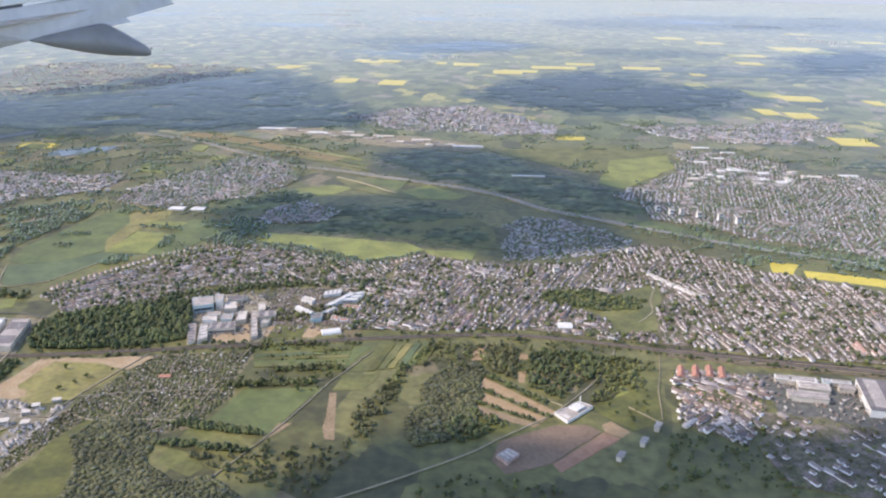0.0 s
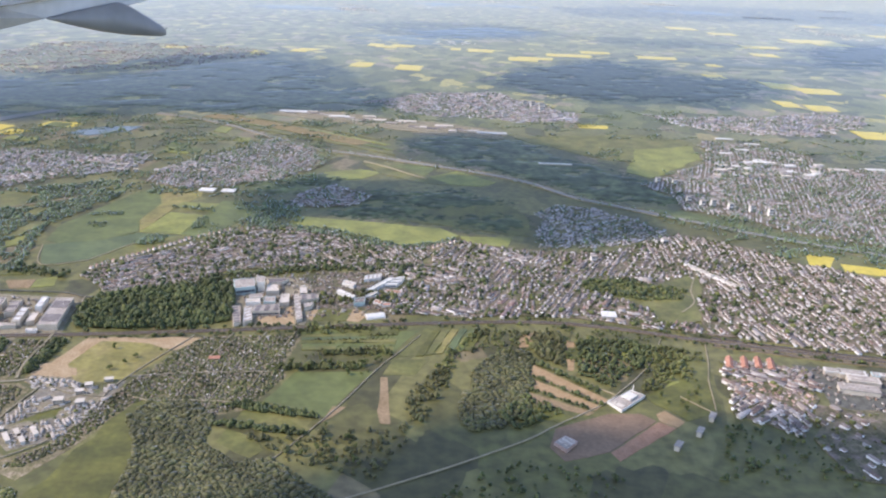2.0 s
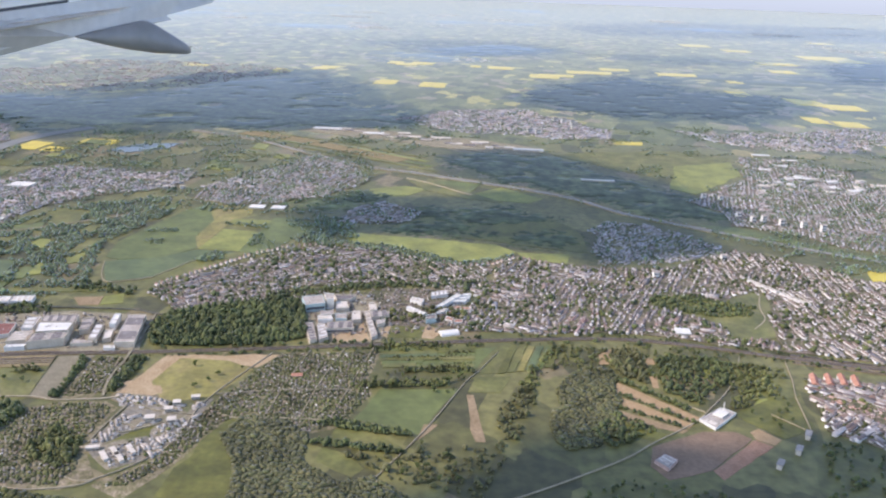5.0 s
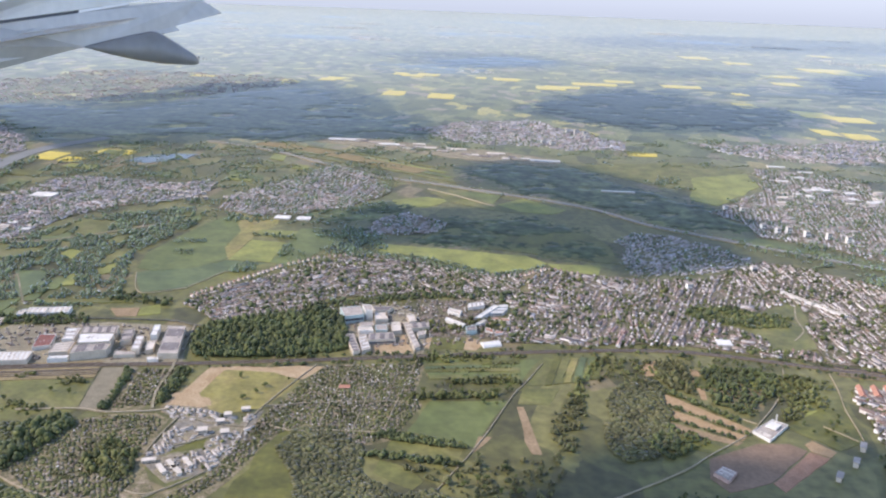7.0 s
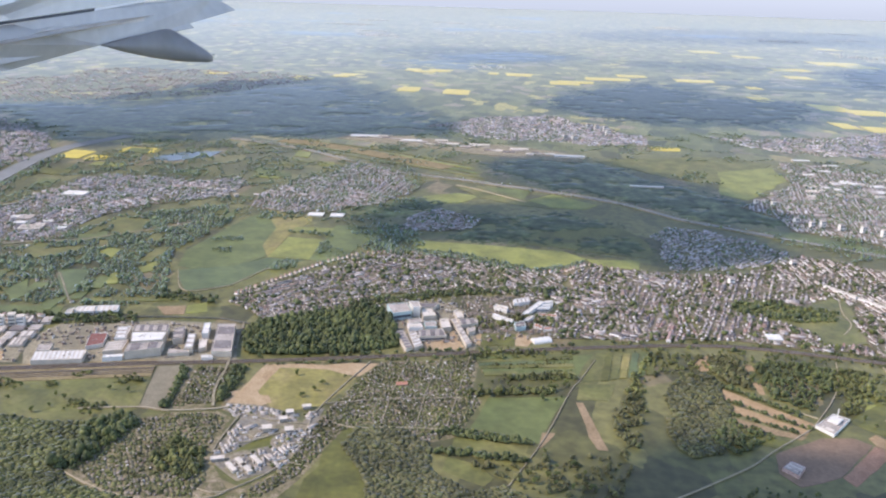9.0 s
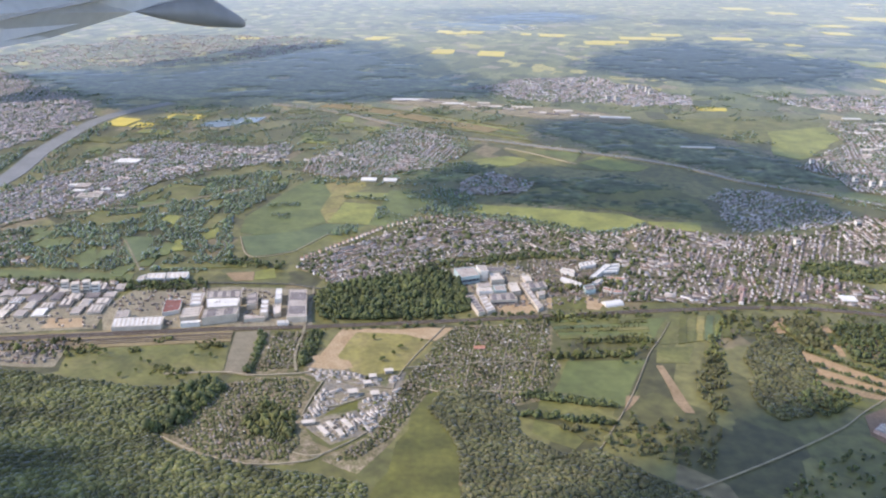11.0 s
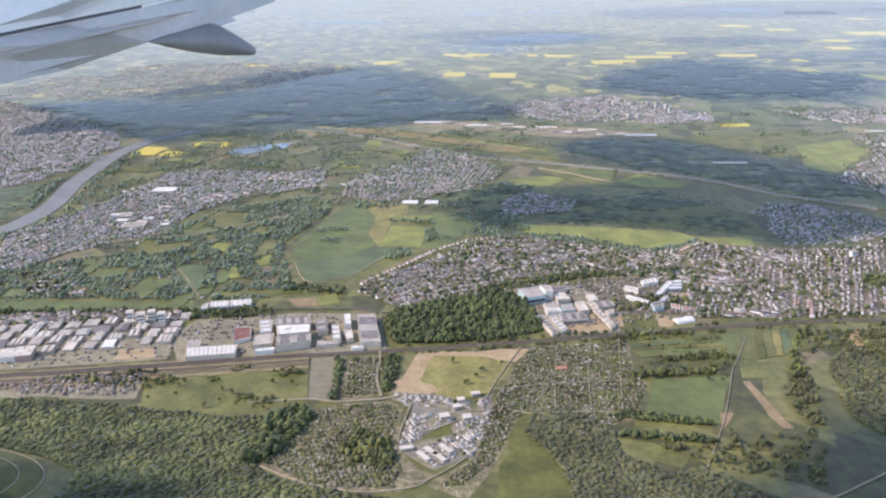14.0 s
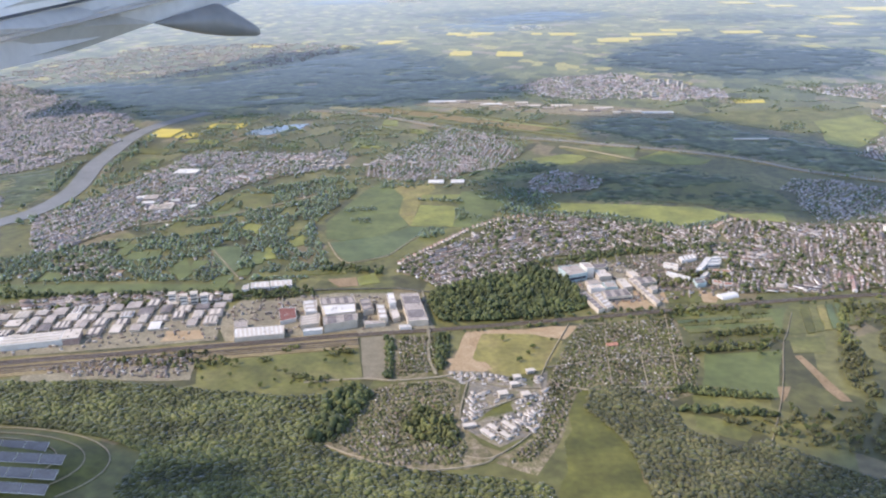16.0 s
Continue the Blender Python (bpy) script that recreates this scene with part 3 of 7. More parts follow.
def bush(seed):
    """A small far crown: eight sides, uneven."""
    r = np.random.default_rng(seed)
    v = [tuple(np.array(p) * 0.5 * r.uniform(0.75, 1.25) + (0, 0, 0.25)) for p in ((1, 0, 0), (0, 1, 0), (-1, 0, 0), (0, -1, 0), (0, 0, 1))]
    return v + [(0, 0, 0)], [(0, 1, 4), (1, 2, 4), (2, 3, 4), (3, 0, 4), (1, 0, 5), (2, 1, 5), (3, 2, 5), (0, 3, 5)], [0] * 8


CROWN_TINY = [bush(s) for s in range(5)]


def clumps(seed):
    """A broad crown of four leafy clumps about a middle."""
    r = np.random.default_rng(seed)
    V, F = [], []
    for k in range(4):
        v, f, _ = CROWN_FAR[(k + seed) % 5]
        a, rad = k * 2.09 + r.uniform(-0.4, 0.4), r.uniform(0.5, 0.72)
        o = Vector((0.27 * math.cos(a), 0.27 * math.sin(a), r.uniform(-0.02, 0.16))) if k else Vector((0, 0, 0.26))
        at = len(V)
        V += [tuple(Vector(q) * rad + o) for q in v]
        F += [tuple(i + at for i in g) for g in f]
    return V, F, [0] * len(F)


CROWN = [clumps(s) for s in range(6)]


def trees(name, label, x, y, size, m="leaf", near=False, tall=1.0, category="trees"):
    """Tree crowns past counting, as one thing."""
    n = len(x)
    s = size * (np.clip(RNG.lognormal(-0.08, 0.34, n), 0.45, 2.0))
    h = s * RNG.uniform(0.85, 1.3, n) * tall
    tiny = not near and np.mean(y) > 250
    me = merged(name, CROWN if near else CROWN_TINY if tiny else CROWN_FAR, RNG.integers(0, 6 if near else 5, n), x, y, h * 0.12, s, s * RNG.uniform(0.85, 1.15, n), h * 1.15, RNG.uniform(0, 6.28, n), [m])
    return tagged(new(name, me), label, category, kind="stuff")


def canopy(name, label, poly, cell, high, m="canopy"):
    """A far wood: a lumpy sheet of crowns that comes down to the ground at its rim."""
    a = np.array(poly, float)
    if 640 < a[:, 1].mean() < 1000:
        m = "canopy_far"
    xs, ys = np.arange(a[:, 0].min() - cell, a[:, 0].max() + cell, cell), np.arange(a[:, 1].min() - cell, a[:, 1].max() + cell, cell)
    gx, gy = np.meshgrid(xs, ys)
    rim = ragged(poly, cell * 1.2, cell * 4)
    size = math.sqrt(np.prod(np.ptp(a, axis=0)))
    far = [(noise.noise((p * 5 / size, q * 5 / size, 1.7)), noise.noise((p * 5 / size, q * 5 / size, 8.1)), noise.noise((p * 16 / size, q * 16 / size, 4.3))) for p, q in zip(gx.ravel(), gy.ravel())]
    far = np.array(far).reshape(*gx.shape, 3)
    bx, by = gx + size * (0.09 * far[..., 0] + 0.07 * far[..., 2]), gy + size * (0.09 * far[..., 1] + 0.07 * far[..., 2])
    gx, gy = gx + RNG.uniform(-0.35, 0.35, gx.shape) * cell, gy + RNG.uniform(-0.35, 0.35, gx.shape) * cell
    ok = inside(rim, bx + RNG.normal(0, 1.6, gx.shape) * cell, by + RNG.normal(0, 2.6, gx.shape) * cell)
    ok &= far[..., 2] + 0.25 * RNG.random(gx.shape) > -0.3
    deep = ok.copy()
    for sh, ax in ((1, 0), (-1, 0), (1, 1), (-1, 1)):
        deep &= np.roll(ok, sh, ax)
    gz = np.where(ok, np.where(deep, 0.7, 0.2) * high * RNG.uniform(0.8, 1.12, gx.shape), -0.1) + lift(gx, gy)
    idx = np.arange(gx.size).reshape(gx.shape)
    quad = np.stack([idx[:-1, :-1], idx[:-1, 1:], idx[1:, 1:], idx[1:, :-1]], -1).reshape(-1, 4)
    any_in = (ok[:-1, :-1] | ok[:-1, 1:] | ok[1:, 1:] | ok[1:, :-1]).ravel()
    quad = quad[any_in]
    used, inv = np.unique(quad, return_inverse=True)
    v = np.stack([gx.ravel(), gy.ravel(), gz.ravel()], -1)[used]
    return tagged(new(name, mesh_of(name, v.tolist(), inv.reshape(-1, 4).tolist(), [m], smooth=True)), label, "wood", kind="stuff")


# ---- houses ----
def house_shape(hip=0.0, flat=False):
    """Walls 1 x 1 x 1 in plan and height, with a roof of height 0.6 on them: faces of the walls take slot 0, of the roof slot 1."""
    v = [(-.5, -.5, 0), (.5, -.5, 0), (.5, .5, 0), (-.5, .5, 0), (-.5, -.5, 1), (.5, -.5, 1), (.5, .5, 1), (-.5, .5, 1)]
    f = [(0, 1, 5, 4), (1, 2, 6, 5), (2, 3, 7, 6), (3, 0, 4, 7)]
    i = [0] * 4
    o, e = 0.56, 1.0
    if flat:
        v += [(-.52, -.52, 1.0), (.52, -.52, 1.0), (.52, .52, 1.0), (-.52, .52, 1.0), (-.52, -.52, 1.08), (.52, -.52, 1.08), (.52, .52, 1.08), (-.52, .52, 1.08)]
        f += [(8, 9, 13, 12), (9, 10, 14, 13), (10, 11, 15, 14), (11, 8, 12, 15), (12, 13, 14, 15)]
        return v, f, i + [1] * 5
    v += [(-o, -o, e), (o, -o, e), (o, o, e), (-o, o, e), (-o + hip, 0, 1.6), (o - hip, 0, 1.6)]
    f += [(8, 9, 13, 12), (10, 11, 12, 13), (9, 10, 13), (11, 8, 12)]
    return v, f, i + ([1, 1, 1, 1] if hip else [1, 1, 0, 0])


HOUSES = [house_shape(), house_shape(), house_shape(0.3), house_shape(flat=True)]


def plan_rows(poly, ang, gap, step, out=(), terrace=0.3, skip=0.12, size=1.0, mixed=True):
    """Places of houses in rows along streets: x, y, turn, length, depth."""
    a = np.array(poly, float)
    mid, lo, hi = a.mean(0), a.min(0), a.max(0)
    reach = np.hypot(*(a - mid).T).max()
    cell = 9 * gap
    sx, sy = spread(poly, cell, jitter=0.5)
    seeds = np.stack([np.append(sx, mid[0]), np.append(sy, mid[1])], -1)
    turns = [0, 90, 14, -22]
    style = RNG.choice(4, len(seeds), p=[0.62, 0.16, 0.14, 0.08] if mixed else [0.86, 0.06, 0.05, 0.03])
    res = []
    for way, turn in enumerate(turns):
        if not (style == way).any():
            continue
        c = radians(ang + turn)
        u, w = np.array((math.cos(c), math.sin(c))), np.array((-math.sin(c), math.cos(c)))
        for k in (2 * gap * i + side * 0.4 * gap for i in range(-int(reach / gap / 2) - 1, int(reach / gap / 2) + 2) for side in (-1, 1)):
            s, mode = -reach, 0
            wave = RNG.uniform(0.2, 0.7)
            while s < reach:
                if RNG.random() < 0.1:
                    mode = RNG.random() < terrace
                    s += gap * 0.6
                length = RNG.uniform(2.2, 4.5) if mode else RNG.choice([RNG.uniform(0.85, 1.4), RNG.uniform(1.4, 2.4)], p=[0.86, 0.14])
                q = mid + u * (s + length / 2) + w * (k + wave * math.sin(s * 0.07 + k * 0.05) + RNG.normal(0, 0.07 * gap))
                length *= size
                mine = False
                if lo[0] < q[0] < hi[0] and lo[1] < q[1] < hi[1]:
                    mine = turns[style[np.argmin(((seeds - q) ** 2).sum(1))]] == turn
                if mine and RNG.random() > skip + 0.8 * max(0.0, noise.noise((q[0] * 0.09, q[1] * 0.07, ang)) - 0.05) + 0.7 * max(0.0, noise.noise((q[0] * 0.25, q[1] * 0.2, ang))):
                    res.append((q[0], q[1], c + (0 if mode or RNG.random() < 0.9 else math.pi / 2) + RNG.normal(0, 0.05), length, size * RNG.uniform(0.8, 1.15)))
                s += length + size * (0.2 if mode else step * RNG.uniform(0.3, 1.1))
    r = np.array(res).reshape(-1, 5)
    ok = inside(poly, r[:, 0], r[:, 1])
    for o in out:
        ok &= ~inside(o, r[:, 0], r[:, 1])
    return r[ok]


def singles(r, h, kind, group, label):
    """Houses built one by one out of the first of a quarter's rows."""
    for (x, y, a, length, d), t, k in zip(r, h, kind):
        e = house({0: 0, 1: 1, 2: 2, 3: 5}[int(k)] if length < 1.9 else 3, x, y, math.degrees(a), label, group)
        w = HOUSE_MESH[{0: 0, 1: 1, 2: 2, 3: 5}[int(k)] if length < 1.9 else 3][0]
        e.scale = (length / w, d, t / 0.7)


def town(label, poly, ang, gap=2.1, step=0.9, out=(), terrace=0.3, skip=0.12, tall=1.0, big=1.0, green=0.8, floor=True, roads=True, mixed=True, roof="roof", near=None):
    """A built-up quarter: its ground, streets, houses and garden trees."""
    poly = ragged(poly, 1.3 * gap * (0.7 if gap < 2 else 1), 4.5 * gap)
    if floor:
        patch("plots", "gardens and yards between houses", "gardens", poly, "plot", 0.3, 5)
    r = plan_rows(poly, ang, gap, step, out, terrace, skip, big, mixed)
    n = len(r)
    if n < 2:
        return r
    h = RNG.uniform(0.38, 0.7, n) * tall
    grand = RNG.random(n) < 0.035
    r[grand, 3] *= 1.9
    r[grand, 4] *= 1.8
    h[grand] *= 1.25
    kind = np.where(grand, 3, RNG.choice(4, n, p=[0.47, 0.3, 0.17, 0.06]))
    if near:
        pick = np.nonzero(inside(near, r[:, 0], r[:, 1]))[0][:26]
        singles(r[pick], h[pick], kind[pick], "town houses along the railway", "town house with pale walls and a tiled roof")
        rest = np.setdiff1d(np.arange(n), pick)
        r, h, kind, n = r[rest], h[rest], kind[rest], len(rest)
    me = merged("houses", HOUSES, kind, r[:, 0], r[:, 1], np.zeros(n), r[:, 3], r[:, 4], h, r[:, 2], [{"hazed_city": "hazed_city", "roof_hazed": "wall_hazed"}.get(roof, "wall"), roof])
    tagged(new("houses", me), label, "houses", kind="stuff")
    if green < 0.1:
        return r
    x, y = spread(poly, 1.2 if np.mean(r[:, 1]) < 300 else 1.7, out, thin=0.68)
    m = len(x)
    me = merged("outbuildings", HOUSES, RNG.choice(4, m, p=[0.4, 0.2, 0.1, 0.3]), x, y, np.zeros(m), RNG.uniform(0.35, 0.85, m), RNG.uniform(0.3, 0.55, m), RNG.uniform(0.22, 0.42, m), radians(ang) + RNG.choice([0, 1.57], m) + RNG.normal(0, 0.15, m), ["wall_hazed" if roof == "roof_hazed" else "wall", roof])
    tagged(new("outbuildings", me), "garages, annexes and small houses in back gardens", "outbuildings", kind="stuff")
    x, y = spread(poly, 1.25 / max(green, 0.05) ** 0.5, out)
    lush = np.array([noise.noise((p * 0.12, q * 0.09, 6.0)) for p, q in zip(x, y)]) + RNG.normal(0, 0.2, x.size) > -0.12
    trees("garden_trees", "garden trees and hedges among the houses", x[lush], y[lush], 0.95 * max(1.0, big * 0.7), "dark_leaf" if np.mean(y) < 275 else "hazed_leaf", False, 0.85)
    if roads:
        a = np.array(poly, float)
        c, mid = radians(ang), a.mean(0)
        u, w = np.array((math.cos(c), math.sin(c))), np.array((-math.sin(c), math.cos(c)))
        reach = np.abs(a - mid).sum(1).max()
        v, f = [], []
        for axis, cross, span in ((u, w, 2 * gap), (w, u, 7 * gap)):
            for k in np.arange(-math.ceil(reach / span) * span, reach, span):
                t = np.arange(-reach, reach, 1.0)
                q = mid + axis * t[:, None] + cross * k
                ok = inside(poly, q[:, 0], q[:, 1])
                for i in np.nonzero(ok[:-1] & ok[1:])[0]:
                    b = len(v)
                    for e, sgn in ((q[i], -1), (q[i], 1), (q[i + 1], 1), (q[i + 1], -1)):
                        v.append((*(e + cross * 0.24 * sgn), 0.13 if axis is u else 0.134))
                    f.append((b, b + 3, b + 2, b + 1) if axis is u else (b, b + 1, b + 2, b + 3))
        if f:
            tagged(new("streets", mesh_of("streets", v, f, ["asphalt"])), "asphalt residential streets", "street", kind="stuff")
    return r


def tight(v, f):
    """Only the vertices that the faces use, those in one place made one."""
    at, keep, out = {}, [], []
    for g in f:
        row = []
        for i in g:
            k = tuple(round(c, 4) for c in v[i])
            if k not in at:
                at[k] = len(keep)
                keep.append(v[i])
            row.append(at[k])
        out.append(tuple(row))
    return keep, out


HOUSE_MESH = []
for k, (w, d, h, shape) in enumerate([(1.25, 0.95, 0.7, 0), (1.0, 0.95, 0.8, 0), (1.5, 1.0, 0.7, 2), (2.8, 0.95, 0.75, 0), (1.2, 1.1, 0.6, 2), (1.0, 0.8, 0.6, 3), (2.1, 0.75, 0.6, 3), (1.1, 0.9, 0.55, 3)]):
    v, f, i = HOUSES[shape]
    v = [(a * w, b * d, c * h) for a, b, c in v]
    walls = [g for g, j in zip(f, i) if j == 0]
    roofs = [g for g, j in zip(f, i) if j == 1]
    HOUSE_MESH.append((w, h, mesh_of("wall", *tight(v, walls), ["wall_new" if k in (5, 6, 7) else "wall_one"]), mesh_of("roof", *tight(v, roofs), ["roof_new" if k in (5, 6, 7) else "roof_one"])))
ST = [(-.06, -.06, 0), (.06, -.06, 0), (.06, .06, 0), (-.06, .06, 0), (-.06, -.06, .4), (.06, -.06, .4), (.06, .06, .4), (-.06, .06, .4)]
BOX = [(0, 3, 2, 1), (4, 5, 6, 7), (0, 1, 5, 4), (1, 2, 6, 5), (2, 3, 7, 6), (3, 0, 4, 7)]
STACK = mesh_of("chimney", ST, BOX, ["brick"])


def house(kind, x, y, turn, label, group, size=0.66):
    w, h, wall, roof = HOUSE_MESH[kind]
    e = empty("house", x, y, 0.0, turn)
    e.scale = (size, size, size)
    tagged(e, label, "house", group)
    part("wall", wall, e)
    r = part("roof", roof, e)
    part("chimney", STACK, r, m=pose(w * 0.2, 0.1, h * 1.25))
    return e


def row_houses(label, group, poly, ang, gap, step, out=(), terrace=0.3, skip=0.12, green=0.7, limit=90, kinds=(0, 1, 2, 4), long=3, floor=True, flat=False):
    if floor:
        patch("plots", "gardens and yards between houses", "gardens", poly, "plot", 1.0, 5)
    r = plan_rows(poly, ang, gap, step, out, terrace, skip)
    for x, y, a, length, d in r[:limit]:
        k = long if length > 2 else kinds[int(length * 97) % len(kinds)]
        house(k, x, y, math.degrees(a), {3: "long terrace of pale plastered houses under tiles", 6: "new terrace of houses with a flat grey roof"}.get(k, label), group, 0.5 if flat else 0.56)
    if len(r) > limit:
        q = r[limit:]
        n = len(q)
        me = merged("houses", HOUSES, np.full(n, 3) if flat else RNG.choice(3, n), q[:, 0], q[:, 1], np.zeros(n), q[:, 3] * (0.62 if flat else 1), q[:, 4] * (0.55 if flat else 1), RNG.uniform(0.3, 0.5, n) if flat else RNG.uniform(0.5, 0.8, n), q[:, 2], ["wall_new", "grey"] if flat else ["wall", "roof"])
        tagged(new("houses", me), label, "houses", kind="stuff")
    x, y = spread(poly, 2.0 / green ** 0.5, out)
    trees("garden_trees", "garden trees and hedges among the houses", x, y, 0.7, "leaf", False, 0.8)


ROOF_UNIT = [mesh_of("roof_unit", [(p * a, q * d2, z * hh) for z in (0, 1) for p, q in ((-1, -1), (1, -1), (1, 1), (-1, 1))], BOX, [m]) for a, d2, hh, m in ((0.28, 0.2, 0.22, "grey"), (0.5, 0.12, 0.14, "darkgrey"), (0.16, 0.16, 0.34, "cream"))]


def hall(name, label, category, x, y, w, d, h, turn, wall="facade", roof="grey", strips=0, strip_m="white", gable=0.0, windows=0):
    """A large building, its front edge's middle at x, y: walls, roof, rooflights, window bands."""
    e = empty(name, x, y, 0.0, turn)
    tagged(e, label, category)
    b = 0.12
    bm = bmesh.new()
    bmesh.ops.create_cube(bm, size=1, matrix=Matrix.Translation((0, d / 2, h / 2)) @ Matrix.Diagonal((w, d, h, 1)))
    bmesh.ops.delete(bm, geom=[q for q in bm.faces if abs(q.normal.z) > 0.5], context="FACES_ONLY")
    me = bpy.data.meshes.new("wall")
    bm.to_mesh(me)
    bm.free()
    me.materials.append(M[wall])
    wall_ob = part("wall", me, e)
    o = b
    if gable:
        v = [(-w / 2 - o, -o, h), (w / 2 + o, -o, h), (w / 2 + o, d + o, h), (-w / 2 - o, d + o, h)]
        if w > d:
            v += [(-w / 2 - o, d / 2, h + gable), (w / 2 + o, d / 2, h + gable)]
            f = [(0, 1, 5, 4), (2, 3, 4, 5), (1, 2, 5), (3, 0, 4), (3, 2, 1, 0)]
        else:
            v += [(0, -o, h + gable), (0, d + o, h + gable)]
            f = [(1, 2, 5, 4), (3, 0, 4, 5), (0, 1, 4), (2, 3, 5), (3, 2, 1, 0)]
    else:
        v = [(a, c, zz) for zz in (h - 0.1, h + 0.12) for a, c in ((-w / 2 - o, -o), (w / 2 + o, -o), (w / 2 + o, d + o), (-w / 2 - o, d + o))]
        f = BOX
    roof_ob = part("roof", mesh_of("roof", v, f, [roof]), e)
    if strips:
        q = [(a * w * 0.86 / 2, c * d / strips * 0.28, zz) for zz in (0, 0.16) for a, c in ((-1, -1), (1, -1), (1, 1), (-1, 1))]
        if d > w:
            q = [(a * w / strips * 0.28, c * d * 0.86 / 2, zz) for zz in (0, 0.16) for a, c in ((-1, -1), (1, -1), (1, 1), (-1, 1))]
        me = mesh_of("rooflight", q, BOX, [strip_m])
        for k in range(strips):
            f = (k + 0.5) / strips
            part("rooflight", me, roof_ob, m=pose((f - 0.5) * w if d > w else 0, d / 2 if d > w else f * d, h + 0.12))
    if w * d > 18 and y < 255:
        for k in range(int(2 + w * d / 16)):
            a, q = (math.sin(x * 3.1 + k * 2.4) * 0.38) * w, (0.5 + math.sin(y * 1.7 + k * 3.9) * 0.38) * d
            part("roof_unit", ROOF_UNIT[k % 3], roof_ob, m=pose(a, q, h + (0.1 if not gable else gable * 0.35), 0, 0, 90 * (k % 2)))
    for k in range(windows):
        zz = h * (k + 0.6) / (windows + 0.2)
        q = [(a * w * 0.47, -0.02 + c * 0.02, b2 * h / windows * 0.16) for b2 in (-1, 1) for a, c in ((-1, -1), (1, -1), (1, 1), (-1, 1))]
        part("window_band", mesh_of("window_band", q, BOX, ["glass"]), wall_ob, "dark window band", pose(0, 0, zz))
    return e


def tree_meshes():
    res = []
    for s in range(4):
        r = np.random.default_rng(40 + s)
        bm = bmesh.new()
        bmesh.ops.create_cone(bm, segments=6, radius1=0.06, radius2=0.025, depth=0.6, matrix=Matrix.Translation((0, 0, 0.3)))
        for k in range(3):
            a = k * 2.1 + s
            bmesh.ops.create_cone(bm, segments=4, radius1=0.025, radius2=0.01, depth=0.4, matrix=Matrix.Translation((0.1 * math.cos(a), 0.1 * math.sin(a), 0.55)) @ Euler((0.6 * math.sin(a), -0.6 * math.cos(a) * -1, 0)).to_matrix().to_4x4())
        trunk = bpy.data.meshes.new("trunk")
        bm.to_mesh(trunk)
        bm.free()
        trunk.materials.append(M["bark"])
        V, F = [], []
        for k in range(13):
            v, f, _ = CROWN_FAR[k % 5]
            rad = r.uniform(0.28, 0.5)
            o = Vector((r.uniform(-.3, .3), r.uniform(-.3, .3), r.uniform(0.3, 0.95)))
            b = len(V)
            V += [tuple(Vector(q) * rad + o) for q in v]
            F += [tuple(i + b for i in g) for g in f]
        res.append((trunk, mesh_of("crown", V, F, ["leaf_one"])))
    return res


TREES = tree_meshes()


def tree(x, y, size, label, group=""):
    t, c = TREES[int(abs(x * 7 + y * 13)) % 4]
    e = empty("tree", x, y, 0.0, (x * 91 + y * 57) % 360)
    e.scale = (size, size, size)
    tagged(e, label, "tree", group)
    part("trunk", t, e)
    part("crown", c, e)
    return e


# ---- the large structure ----
GX = sorted({round(math.copysign(abs(k / 30) ** 1.6 * 4600, k)) for k in range(-30, 31)})
GY = [-900, 0, 100, 200, 300, 400, 500] + [round(500 + 4400 * (k / 40) ** 1.5) for k in range(1, 41)]
gv = [(x, y, float(lift(x, y))) for y in GY for x in GX]
gn = len(GX)
gf = [(r * gn + q, r * gn + q + 1, (r + 1) * gn + q + 1, (r + 1) * gn + q) for r in range(len(GY) - 1) for q in range(gn - 1)]
tagged(new("ground", mesh_of("ground", gv, gf, ["ground"])), "open farmland plain with green and yellow fields", "ground", kind="structure")

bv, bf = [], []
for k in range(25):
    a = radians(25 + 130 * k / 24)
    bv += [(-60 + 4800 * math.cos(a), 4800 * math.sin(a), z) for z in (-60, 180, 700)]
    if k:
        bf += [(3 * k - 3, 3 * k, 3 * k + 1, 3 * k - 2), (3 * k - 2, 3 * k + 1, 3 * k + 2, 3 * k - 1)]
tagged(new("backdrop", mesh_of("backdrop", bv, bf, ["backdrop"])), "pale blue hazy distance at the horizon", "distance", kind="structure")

RAIL = [(-407.2, 126), (-279.2, 156.1), (-212, 170), (-189.1, 173.4), (-163.7, 177.6), (-133.2, 182.6), (-111.5, 185.4), (-79.7, 190.4), (-51, 195.5), (-21.7, 200.4), (3.83, 203.1), (22.6, 201.1), (47.2, 195.2), (76.7, 188.5), (98.1, 184.8), (189.5, 163.9)]
RIVER = [(-330, 205), (-284, 256), (-271, 270), (-261, 285), (-258, 302), (-258.6, 318), (-262, 336), (-266, 355), (-269, 385), (-271, 418), (-266, 448), (-250, 480)]

# quarters of the towns, in plan
RESID = [(-127, 224.4), (-114.8, 241.7), (-100.2, 260), (-81.8, 275.6), (-61.3, 273.6), (-44.3, 261.6), (-25.4, 256), (-31.9, 233.1), (-56.3, 238.1), (-86.1, 233.5), (-92.5, 222.9), (-114.2, 210.9)]
CENTRE = [(-36.8, 204.7), (-31.9, 233.1), (-25.4, 255.3), (-16.24, 266.7), (11.93, 260.2), (30.5, 261.2), (59.3, 284.4), (87.3, 264.9), (124.3, 237.7), (157.2, 177.3), (100.2, 189.5), (78, 193.2), (48.8, 198.3), (22.6, 205.1), (3.69, 207)]
SHADED = [(9, 264), (9, 277), (11, 303), (21, 317), (36, 314), (48, 304), (56, 287), (58, 279), (42, 272), (27, 266)]
